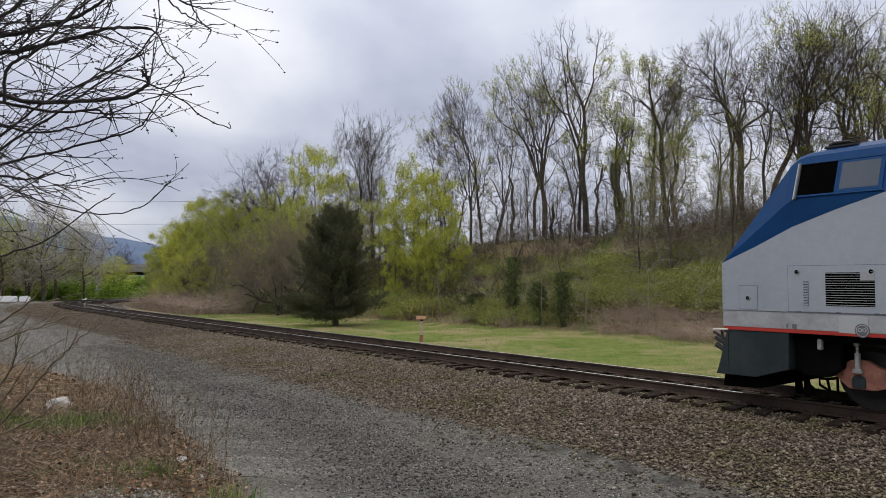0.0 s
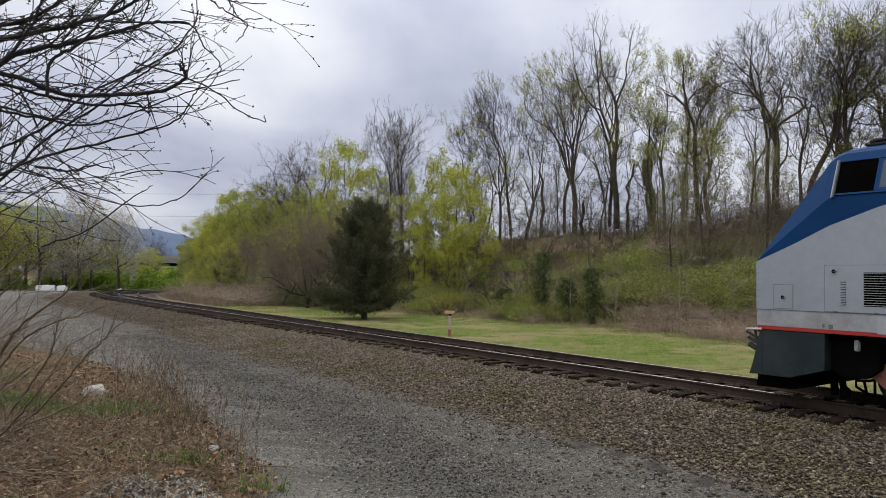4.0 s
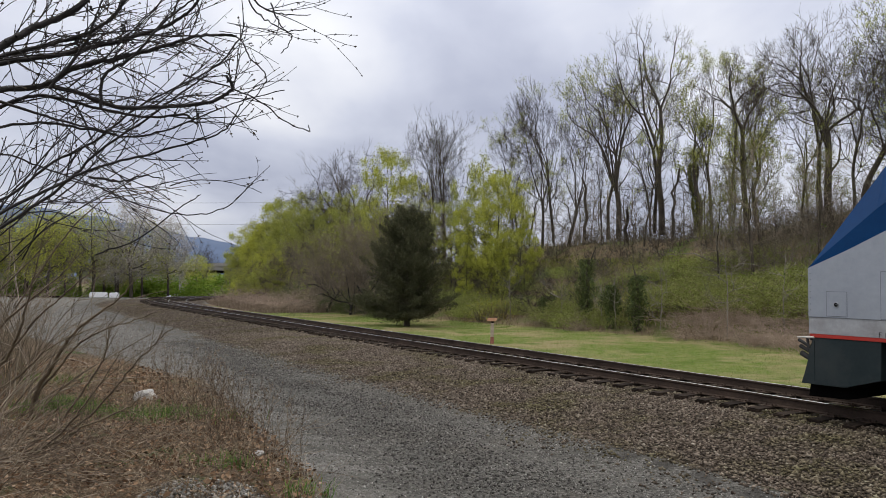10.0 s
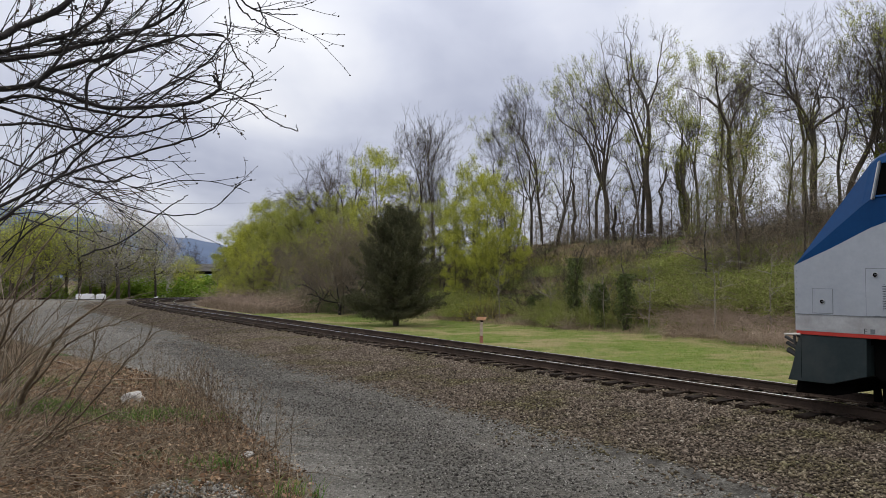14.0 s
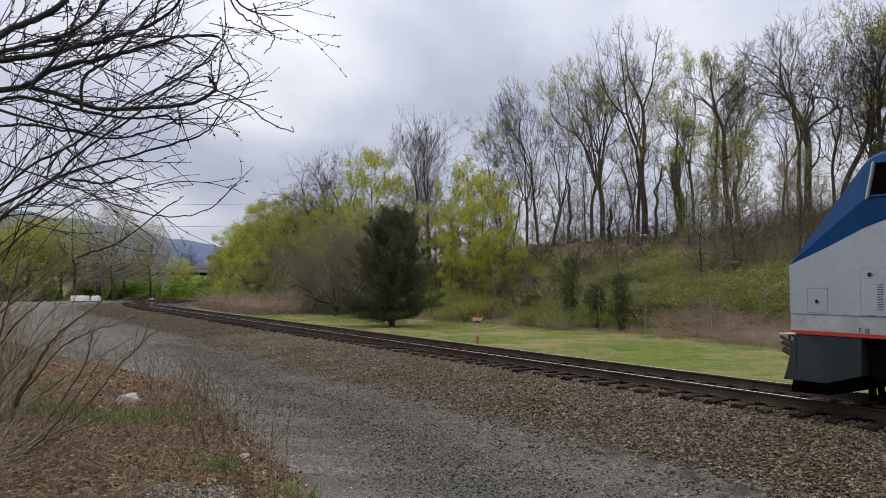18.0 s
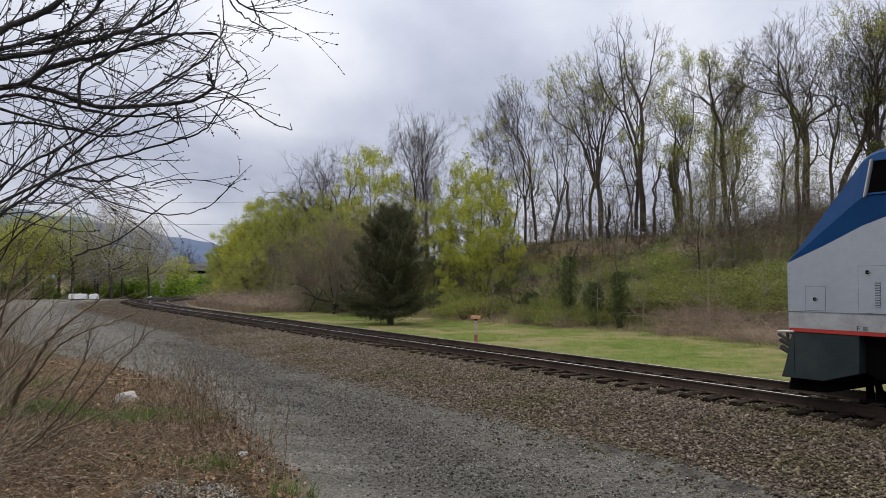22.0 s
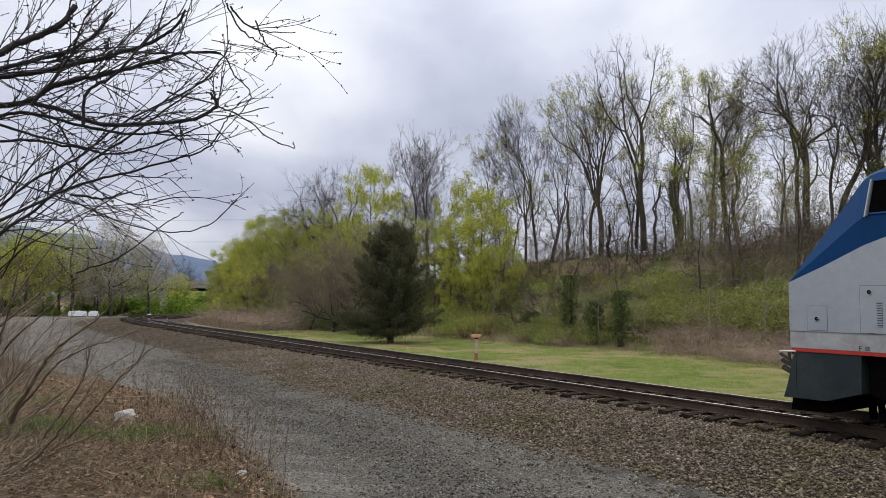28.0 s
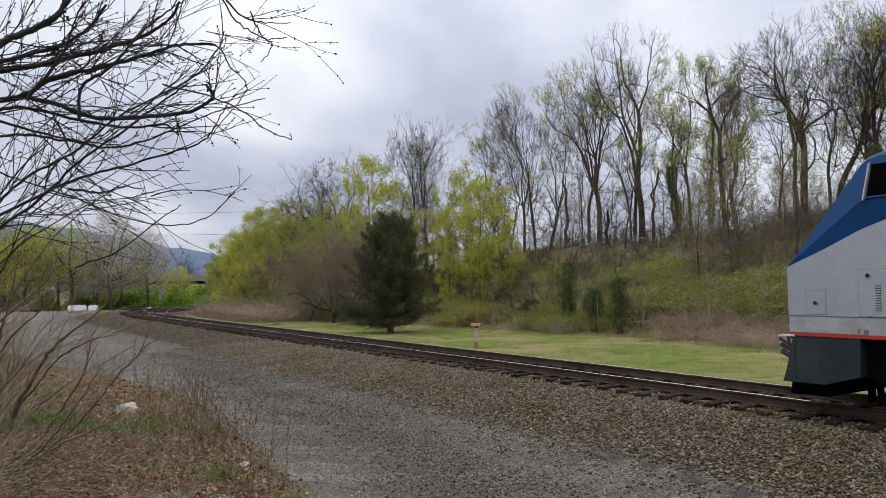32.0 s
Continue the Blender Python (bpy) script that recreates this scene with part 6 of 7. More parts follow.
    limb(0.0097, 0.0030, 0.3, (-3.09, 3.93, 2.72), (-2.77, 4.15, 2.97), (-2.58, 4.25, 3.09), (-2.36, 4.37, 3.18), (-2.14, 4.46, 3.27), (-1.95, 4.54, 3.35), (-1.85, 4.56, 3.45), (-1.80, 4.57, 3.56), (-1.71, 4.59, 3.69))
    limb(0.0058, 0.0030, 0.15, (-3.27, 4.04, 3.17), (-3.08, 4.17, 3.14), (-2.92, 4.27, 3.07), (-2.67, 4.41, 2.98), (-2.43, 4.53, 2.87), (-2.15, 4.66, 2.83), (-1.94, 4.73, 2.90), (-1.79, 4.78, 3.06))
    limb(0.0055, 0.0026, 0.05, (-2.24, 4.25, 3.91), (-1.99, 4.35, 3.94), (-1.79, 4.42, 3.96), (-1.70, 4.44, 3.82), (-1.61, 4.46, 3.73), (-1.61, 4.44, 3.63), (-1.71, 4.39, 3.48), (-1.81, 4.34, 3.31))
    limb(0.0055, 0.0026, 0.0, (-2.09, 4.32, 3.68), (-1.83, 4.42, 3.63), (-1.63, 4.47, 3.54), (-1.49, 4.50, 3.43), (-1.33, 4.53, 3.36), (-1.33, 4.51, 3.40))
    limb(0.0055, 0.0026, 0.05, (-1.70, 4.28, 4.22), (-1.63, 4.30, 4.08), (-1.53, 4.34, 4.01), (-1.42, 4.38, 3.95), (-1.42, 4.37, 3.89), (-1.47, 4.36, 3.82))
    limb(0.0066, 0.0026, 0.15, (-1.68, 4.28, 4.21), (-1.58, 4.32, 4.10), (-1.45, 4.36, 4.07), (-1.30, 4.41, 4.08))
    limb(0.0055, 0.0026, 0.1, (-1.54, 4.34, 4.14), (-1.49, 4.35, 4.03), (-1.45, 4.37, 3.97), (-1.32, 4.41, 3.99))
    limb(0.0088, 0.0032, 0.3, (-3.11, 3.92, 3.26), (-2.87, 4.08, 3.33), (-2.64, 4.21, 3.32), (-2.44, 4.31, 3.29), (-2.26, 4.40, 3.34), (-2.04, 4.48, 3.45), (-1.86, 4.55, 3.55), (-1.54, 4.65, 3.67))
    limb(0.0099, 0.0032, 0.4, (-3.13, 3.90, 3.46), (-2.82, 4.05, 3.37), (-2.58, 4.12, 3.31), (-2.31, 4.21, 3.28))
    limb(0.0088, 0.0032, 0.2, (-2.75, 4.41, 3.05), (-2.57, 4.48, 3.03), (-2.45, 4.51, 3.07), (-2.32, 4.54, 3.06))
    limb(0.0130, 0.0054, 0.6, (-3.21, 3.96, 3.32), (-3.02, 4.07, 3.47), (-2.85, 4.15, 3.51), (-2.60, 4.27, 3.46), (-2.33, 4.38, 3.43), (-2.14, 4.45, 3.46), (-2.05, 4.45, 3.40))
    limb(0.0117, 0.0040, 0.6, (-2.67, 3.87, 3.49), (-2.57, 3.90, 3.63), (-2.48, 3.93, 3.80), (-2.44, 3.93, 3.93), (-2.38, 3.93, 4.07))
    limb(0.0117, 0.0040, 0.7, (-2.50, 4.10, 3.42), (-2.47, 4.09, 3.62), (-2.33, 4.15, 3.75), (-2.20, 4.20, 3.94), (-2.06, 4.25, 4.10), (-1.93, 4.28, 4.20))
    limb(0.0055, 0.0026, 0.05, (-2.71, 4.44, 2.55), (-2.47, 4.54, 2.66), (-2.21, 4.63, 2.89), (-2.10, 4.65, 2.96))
    thick, thin, rising, buds = [], [], [], []
    thick += line_segs(curve_points([tuple(base - Vector((0, 0, 0.1))), (-5.3, 5.1, 1.2), tuple(fork)], 6), 0.075, 0.055)
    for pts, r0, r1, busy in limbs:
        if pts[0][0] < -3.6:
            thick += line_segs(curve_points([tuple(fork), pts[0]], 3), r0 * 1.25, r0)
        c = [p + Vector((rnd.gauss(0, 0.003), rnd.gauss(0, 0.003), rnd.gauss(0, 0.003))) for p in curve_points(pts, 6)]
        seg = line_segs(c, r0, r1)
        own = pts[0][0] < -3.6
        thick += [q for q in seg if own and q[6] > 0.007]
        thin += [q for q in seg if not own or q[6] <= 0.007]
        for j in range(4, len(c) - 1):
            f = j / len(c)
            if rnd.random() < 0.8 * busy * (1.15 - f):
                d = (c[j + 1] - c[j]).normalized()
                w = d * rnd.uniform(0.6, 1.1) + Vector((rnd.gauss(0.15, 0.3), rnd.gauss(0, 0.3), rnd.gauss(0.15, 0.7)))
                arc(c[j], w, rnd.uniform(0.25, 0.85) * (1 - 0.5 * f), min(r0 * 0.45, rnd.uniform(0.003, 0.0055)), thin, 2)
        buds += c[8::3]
    # slender shoots rising side by side from low down, bending over to the gravel's side
    for i in range(24):
        p = Vector((rnd.uniform(-4.8, -3.7), rnd.uniform(4.9, 5.6), rnd.uniform(2.1, 3.0)))
        w = Vector((rnd.gauss(0.8, 0.12), rnd.gauss(-0.05, 0.08), rnd.uniform(0.7, 1.15)))
        arc(p, w, rnd.uniform(0.7, 1.7), rnd.uniform(0.004, 0.0085), rising if p.z < 2.2 else thin, 2, Vector((0.004, 0, rnd.uniform(-0.012, 0.012))))
    # slack arcs between the limbs
    for i in range(30):
        p = Vector((rnd.uniform(-3.6, -2.3), rnd.uniform(4.6, 5.3), rnd.uniform(2.95, 4.3)))
        w = Vector((rnd.gauss(0.9, 0.3), rnd.gauss(-0.05, 0.2), rnd.gauss(0.1, 0.55)))
        arc(p, w, rnd.uniform(0.4, 0.95), rnd.uniform(0.0026, 0.0048), thin, 2)
    for i in range(9):
        p = Vector((rnd.uniform(-3.2, -1.9), rnd.uniform(4.6, 5.0), rnd.uniform(3.9, 4.4)))
        arc(p, Vector((rnd.gauss(0.8, 0.3), rnd.gauss(0, 0.2), rnd.gauss(0.1, 0.4))), rnd.uniform(0.3, 0.7), rnd.uniform(0.002, 0.0035), thin, 2)

    def local(segs):
        return [(s[0] - base.x, s[1] - base.y, s[2] - base.z, s[3] - base.x, s[4] - base.y, s[5] - base.z, s[6], s[7]) for s in segs]
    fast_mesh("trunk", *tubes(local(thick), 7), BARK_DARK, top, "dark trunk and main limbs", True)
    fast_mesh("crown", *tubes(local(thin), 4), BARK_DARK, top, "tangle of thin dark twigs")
    # low shoots take the paler stem colour to paint them as lit wood
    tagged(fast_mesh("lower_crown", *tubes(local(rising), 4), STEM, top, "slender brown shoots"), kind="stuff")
    npr = np.random.RandomState(5)
    B = np.array([tuple(b - base) for b in buds])
    tagged(fast_mesh("bud_specks", *quads(B[npr.permutation(len(B))[:2400]], 0.012, npr), BUD, top, "small brown buds"), kind="stuff")
    for p in ((-1.84, 4.43, 3.69), (-2.37, 4.11, 3.90), (-2.49, 3.93, 3.98), (-2.58, 3.99, 3.82), (-2.34, 4.11, 3.84)):
        bm = bmesh.new()
        for i in range(16):
            q = Vector((rnd.gauss(0, 0.013), rnd.gauss(0, 0.012), rnd.gauss(0, 0.026)))
            bmesh.ops.create_icosphere(bm, subdivisions=1, radius=rnd.uniform(0.004, 0.010), matrix=Matrix.Translation(Vector(p) - base + q))
        part("seed_cluster", bm, BARK_DARK, top, "dry dark seed cluster")


BUD = scatter_mat("brown_buds", [(0.0, (0.03, 0.022, 0.015)), (1.0, (0.10, 0.075, 0.04))], 0.8, 0.2)
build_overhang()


def cane_bush(x, y, n, hmin, hmax, lean, seed, label, material, kids=3, r=(0.006, 0.014)):
    top = empty("bare_bush", pose(x, y, float(land(np.array(x), np.array(y)))), label, "bush", "bushes on the verge")
    rnd = random.Random(seed)
    segs, buds = [], []
    for i in range(n):
        p = Vector((rnd.gauss(0, 0.22), rnd.gauss(0, 0.22), -0.05))
        w = Vector((lean[0] + rnd.gauss(0, 0.32), lean[1] + rnd.gauss(0, 0.3), 1.0))
        begin = len(segs)
        shoot(rnd, p, w, rnd.uniform(hmin, hmax), rnd.uniform(*r), segs, 0.035, rnd.uniform(-0.02, 0.01), kids, 1, buds)
        fast_mesh("stem", *tubes([s[:8] for s in segs[begin:] if s[8] == 1], 5), material, top, smooth=True)
    fast_mesh("crown", *tubes([s[:8] for s in segs if s[8] > 1], 3), material, top, "thin side twigs")
    return top


def stem_bush(x, y, seed, label, *stems):
    """A bush of a few long stems, each a thickness and the points through which it leans."""
    base = Vector((x, y, float(land(np.array(x), np.array(y)))))
    top = empty("bare_bush", Matrix.Translation(base), label, "bush", "bushes on the verge")
    rnd = random.Random(seed)
    fine = []
    for r, *pts in stems:
        c = curve_points([tuple(p - base) for p in [base + Vector((rnd.gauss(0, 0.08), rnd.gauss(0, 0.08), -0.05))] + [Vector(q) for q in pts]], 6)
        c = [p + Vector((rnd.gauss(0, 0.008), rnd.gauss(0, 0.008), rnd.gauss(0, 0.008))) for p in c]
        fast_mesh("stem", *tubes([q[:8] for q in line_segs(c, r * 1.15, 0.005)], 6), STEM, top, smooth=True)
        for j in range(5, len(c) - 1):
            if rnd.random() < 0.5:
                d = (c[j + 1] - c[j]).normalized()
                w = d * 1.5 + Vector((rnd.gauss(0.1, 0.3), rnd.gauss(0, 0.3), rnd.gauss(0.25, 0.3)))
                shoot(rnd, c[j], w, rnd.uniform(0.25, 1.0), rnd.uniform(0.004, 0.008), fine, 0.04, rnd.uniform(-0.005, 0.03), 2, 2)
    fast_mesh("crown", *tubes([q[:8] for q in fine], 3), STEM, top, "thin side twigs")


stem_bush(-9.0, 11.7, 51, "many-stemmed leafless bush leaning over the verge",
          (0.032, (-8.28, 10.8, 0.69), (-7.8, 10.58, 1.19), (-7.42, 10.34, 1.73), (-7.13, 10.1, 2.25), (-6.85, 9.85, 2.75)), (0.022, (-8.59, 11.28, 0.45), (-7.96, 11.08, 0.81), (-7.35, 10.87, 1.26), (-6.67, 10.68, 1.55)),
          (0.026, (-8.96, 11.71, 1.24), (-8.31, 11.5, 1.85), (-7.59, 11.31, 2.34), (-6.98, 11.1, 2.8)), (0.024, (-8.55, 11.27, 0.78), (-7.79, 11.06, 1.6), (-7.18, 10.85, 2.07), (-6.5, 10.65, 2.52)))
stem_bush(-8.15, 11.55, 52, "leafless bush with two thick dark stems leaning over the gravel",
          (0.040, (-7.8, 11.31, 0.56), (-7.43, 11.08, 0.92), (-7.05, 10.85, 1.36), (-6.55, 10.63, 1.73), (-5.94, 10.43, 2.1), (-5.52, 10.2, 2.44)),
          (0.024, (-7.9, 11.5, 0.5), (-7.49, 11.32, 0.84), (-7.11, 11.1, 1.2), (-6.61, 10.89, 1.5), (-5.9, 10.7, 1.73), (-5.4, 10.49, 1.87)))
stem_bush(-6.85, 10.55, 53, "thin-stemmed leafless bush reaching over the weeds",
          (0.017, (-6.44, 10.23, 0.58), (-6.05, 10.01, 1.0), (-5.75, 9.77, 1.31), (-5.58, 9.53, 1.58)), (0.016, (-6.3, 10.1, 0.26), (-5.67, 9.8, 0.75), (-5.22, 9.58, 1.19), (-4.79, 9.36, 1.53), (-4.43, 9.13, 1.79)))
stem_bush(-6.35, 9.0, 54, "low straggling leafless bush over dead leaves",
          (0.020, (-6.1, 9.0, 0.16), (-5.47, 8.83, 0.49), (-4.83, 8.63, 0.75), (-4.43, 8.41, 0.99)), (0.018, (-6.01, 8.79, 0.19), (-5.53, 8.57, 0.53), (-5.11, 8.34, 0.92), (-4.61, 8.12, 1.5)))
cane_bush(-7.6, 9.9, 6, 1.2, 2.4, (0.75, 0.1), 61, "leafless bush with dark leaning stems on the verge", STEM, 2, (0.009, 0.02))
cane_bush(-6.4, 8.4, 6, 0.8, 1.6, (0.9, 0.2), 62, "leafless bush with dark leaning stems on the verge", STEM, 2, (0.007, 0.014))
cane_bush(-8.9, 12.2, 9, 1.8, 3.4, (0.8, 0.0), 23, "leafless bush with pale brown leaning stems", PALE_STEM, 2, (0.010, 0.02))
cane_bush(-10.0, 12.9, 16, 1.4, 3.0, (0.35, 0.0), 63, "dense leafless brown bush on the verge", STEM, 4, (0.007, 0.016))
cane_bush(-11.2, 15.8, 14, 1.2, 2.6, (0.3, 0.0), 64, "dense leafless brown bush on the verge", STEM, 4, (0.007, 0.014))
cane_bush(-9.6, 13.2, 9, 2.0, 3.8, (0.4, 0.0), 2, "leafless bush with brown stems on the verge", STEM, 3, (0.008, 0.02))
cane_bush(-6.9, 8.2, 8, 0.8, 1.8, (1.2, 0.25), 4, "straggling canes reaching over dead leaves", PALE_STEM, 4, (0.006, 0.012))
cane_bush(-10.9, 14.6, 16, 1.6, 3.2, (0.2, 0.0), 6, "twiggy brown bush behind the verge", STEM, 4)
cane_bush(-12.6, 16.6, 16, 1.8, 3.4, (0.1, 0.0), 7, "twiggy brown bush behind the verge", STEM, 4)
cane_bush(-15.5, 20.5, 16, 1.8, 3.4, (0.0, 0.0), 8, "twiggy brown bush behind the verge", PALE_STEM, 4)
cane_bush(-14.0, 17.5, 16, 1.8, 3.6, (0.1, 0.0), 9, "twiggy pale brown bush behind the verge", PALE_STEM, 4)
cane_bush(-18.5, 23.5, 16, 1.8, 3.6, (0.1, 0.0), 10, "twiggy brown bush behind the verge", STEM, 4)
cane_bush(-6.2, 7.4, 10, 0.7, 1.6, (0.9, 0.4), 11, "low tangle of pale dead canes", PALE_STEM, 3)


# ---- loose stones, leaves, stalks ----
def octa_stones(C, size, npr, flat=0.75):
    """Angular stones: distorted octahedra about the points C."""
    k = len(C)
    base = np.array([[1, 0, 0], [-1, 0, 0], [0, 1, 0], [0, -1, 0], [0, 0, 1], [0, 0, -1.0]])
    V = base[None] * npr.uniform(0.5, 1.3, (k, 6, 1)) * np.array([1.25, 0.85, 1.0]) + npr.normal(size=(k, 6, 3)) * 0.24
    a, b = npr.uniform(0, 6.283, k), npr.normal(0, 0.5, k)
    ca, sa, cb, sb = np.cos(a), np.sin(a), np.cos(b), np.sin(b)
    V[:, :, 2] *= flat
    y, z = V[:, :, 1] * cb[:, None] - V[:, :, 2] * sb[:, None], V[:, :, 1] * sb[:, None] + V[:, :, 2] * cb[:, None]
    x = V[:, :, 0] * ca[:, None] - y * sa[:, None]
    y = V[:, :, 0] * sa[:, None] + y * ca[:, None]
    V = np.stack([x, y, z], -1) * (np.asarray(size) / 2).reshape(-1, 1, 1) + C[:, None]
    f = np.array([[0, 2, 4], [2, 1, 4], [1, 3, 4], [3, 0, 4], [2, 0, 5], [1, 2, 5], [3, 1, 5], [0, 3, 5]])
    F = (np.arange(k)[:, None, None] * 6 + f[None]).reshape(-1, 3)
    return V.reshape(-1, 3), F


def strewn(npr, n, s0, s1, d0, d1, keep=None):
    s, d = npr.uniform(s0, s1, n), npr.uniform(d0, d1, n)
    x, y = TRACK0[0] + U[0] * s + NRM[0] * d, TRACK0[1] + U[1] * s + NRM[1] * d
    if keep is not None:
        m = keep(x, y)
        x, y = x[m], y[m]
    return x, y


BALLAST = scatter_mat("ballast_stone", [(0.0, (0.037, 0.028, 0.021)), (0.35, (0.115, 0.089, 0.067)), (0.8, (0.195, 0.156, 0.12)), (0.97, (0.26, 0.216, 0.17)), (1.0, (0.36, 0.32, 0.26))], 0.9, 0.2, patch=((0.80, 0.86, 0.62), 1.0))
GRAVEL = scatter_mat("grey_gravel_stone", [(0.0, (0.065, 0.062, 0.055)), (0.35, (0.19, 0.182, 0.163)), (0.85, (0.325, 0.311, 0.28)), (1.0, (0.50, 0.48, 0.44))], 0.9, 0.2)
COARSE = scatter_mat("coarse_dark_stone", [(0.0, (0.036, 0.033, 0.029)), (0.4, (0.095, 0.089, 0.079)), (0.85, (0.18, 0.169, 0.15)), (1.0, (0.29, 0.275, 0.245))], 0.9, 0.2)
DEADLEAF = scatter_mat("dead_leaf", [(0.0, (0.055, 0.03, 0.017)), (0.4, (0.20, 0.118, 0.066)), (0.85, (0.33, 0.215, 0.13)), (1.0, (0.46, 0.34, 0.23))], 0.85, 0.2)
STRAW = scatter_mat("dry_straw", [(0.0, (0.12, 0.085, 0.052)), (0.5, (0.27, 0.205, 0.135)), (1.0, (0.48, 0.40, 0.29))], 0.9, 0.2)
STALK = scatter_mat("dead_stalk", [(0.0, (0.06, 0.043, 0.03)), (0.6, (0.17, 0.125, 0.085)), (1.0, (0.34, 0.28, 0.20))], 0.9, 0.2)
STICK = scatter_mat("dead_stick", [(0.0, (0.07, 0.052, 0.037)), (0.6, (0.19, 0.145, 0.105)), (1.0, (0.40, 0.33, 0.25))], 0.9, 0.2)
BRUSH = scatter_mat("slope_brush", [(0.0, (0.10, 0.076, 0.05)), (0.5, (0.25, 0.195, 0.13)), (0.75, (0.38, 0.30, 0.20)), (0.8, (0.14, 0.18, 0.05)), (1.0, (0.26, 0.29, 0.095))], 0.9, 0.2, 0.2)
DEADGRASS = scatter_mat("brown_dead_grass", [(0.0, (0.10, 0.072, 0.050)), (0.5, (0.21, 0.158, 0.115)), (1.0, (0.34, 0.27, 0.20))], 0.9, 0.2)
BLADE = scatter_mat("grass_blade", [(0.0, (0.05, 0.12, 0.02)), (0.6, (0.10, 0.20, 0.035)), (0.9, (0.19, 0.27, 0.06)), (1.0, (0.40, 0.33, 0.18))], 0.8, 0.2, 0.3)


def lawn_blade_material():
    m, nt, b = blank("lawn_blade", 0.85, 0, 0.2)
    co = nt.nodes.new("ShaderNodeTexCoord").outputs["Object"]
    hsv = nt.nodes.new("ShaderNodeHueSaturation")
    nt.links.new(calc(nt, "ADD", calc(nt, "MULTIPLY", nt.nodes.new("ShaderNodeNewGeometry").outputs["Random Per Island"], 0.7), 0.8), hsv.inputs["Value"])
    nt.links.new(lawn_colour(nt, co), hsv.inputs["Color"])
    nt.links.new(hsv.outputs[0], b.inputs["Base Color"])
    return m


LAWN_BLADE = lawn_blade_material()
SLOPE_GRASS = scatter_mat("long_slope_grass", [(0.0, (0.12, 0.155, 0.022)), (0.5, (0.24, 0.275, 0.048)), (0.8, (0.34, 0.345, 0.085)), (1.0, (0.38, 0.33, 0.16))], 0.85, 0.2, 0.3)


def stone_field(name, label, x, y, lo, hi, npr, material, sink=0.25, flat=0.75):
    bare = npr.uniform(size=len(x)) > 0.93 * fines_strip(*track_sd(x, y))
    x, y = x[bare], y[bare]
    size = npr.uniform(lo, hi, len(x))
    C = np.stack([x, y, land(x, y) + size * sink], -1)
    ob = fast_mesh(name, *octa_stones(C, size, npr, flat), material)
    return tagged(ob, label, "gravel", kind="stuff")


def build_stones():
    npr = np.random.RandomState(3)
    x, y = strewn(npr, 100000, -9, 24, -6.6, -0.95, lambda x, y: npr.uniform(size=len(x)) < 0.015 + 0.985 * smooth01(-6.0, -4.6, track_sd(x, y)[1]) + 0.1 * wobble(x, y, 0.9))
    x2, y2 = strewn(npr, 22000, 24, 66, -5.8, -0.95, lambda x, y: npr.uniform(size=len(x)) < smooth01(-5.8, -4.4, track_sd(x, y)[1]))
    x3, y3 = strewn(npr, 12000, -9, 40, -0.95, 3.0)
    stone_field("ballast_stones", "brown-grey crushed stone ballast beside and between the rails", np.r_[x, x2, x3], np.r_[y, y2, y3], 0.030, 0.072, npr, BALLAST, 0.25, 0.6)
    def in_rut(x, y):
        s, d = track_sd(x, y)
        return (x > litter_edge(y) - 0.1) & (npr.uniform(size=len(x)) < (np.exp(-((d - rut(s) - 0.3) / 1.0) ** 2) + 0.16 * (d > rut(s))) * (0.75 + 0.6 * wobble(x, y, 1.1, 3.0)))
    x, y = strewn(npr, 76000, -7, 22, -10.0, -5.4, in_rut)
    stone_field("wheel_track_stones", "coarse dark crushed stone in the wheel track of the road", x, y, 0.016, 0.044, npr, COARSE)
    def on_road(x, y):
        s, d = track_sd(x, y)
        return (x > litter_edge(y) - 0.2) & (npr.uniform(size=len(x)) < (0.75 - 0.1 * smooth01(0.5, 1.2, d - rut(s))) * (1 - 0.75 * np.exp(-((d - rut(s) - 0.2) / 0.8) ** 2)) * (1 - 0.7 * smooth01(12, 26, s))) & (y > 5)
    x, y = strewn(npr, 90000, -8, 27, -11.0, -5.0, on_road)
    stone_field("road_gravel", "loose fine grey gravel on the track-side road", x, y, 0.010, 0.030, npr, GRAVEL)
    def far_road(x, y):
        s, d = track_sd(x, y)
        return (x > litter_edge(y) - 0.2) & (npr.uniform(size=len(x)) < smooth01(10, 24, s) * (1 - 0.8 * np.exp(-((d - rut(s) - 0.2) / 0.9) ** 2)))
    x, y = strewn(npr, 36000, 12, 60, -14.0, -5.2, far_road)
    stone_field("far_road_gravel", "loose grey gravel farther along the road", x, y, 0.02, 0.05, npr, GRAVEL)
    def near_heap(x, y):
        return np.hypot((x + 3.3) / 1.2, y - 7.5) < 0.6
    x, y = npr.uniform(-4.8, -1.9, 4200), npr.uniform(6.8, 8.2, 4200)
    m = near_heap(x, y)
    stone_field("gravel_patch", "patch of blue-grey gravel among dead leaves", x[m], y[m], 0.02, 0.055, npr, GRAVEL, 0.6)


build_stones()


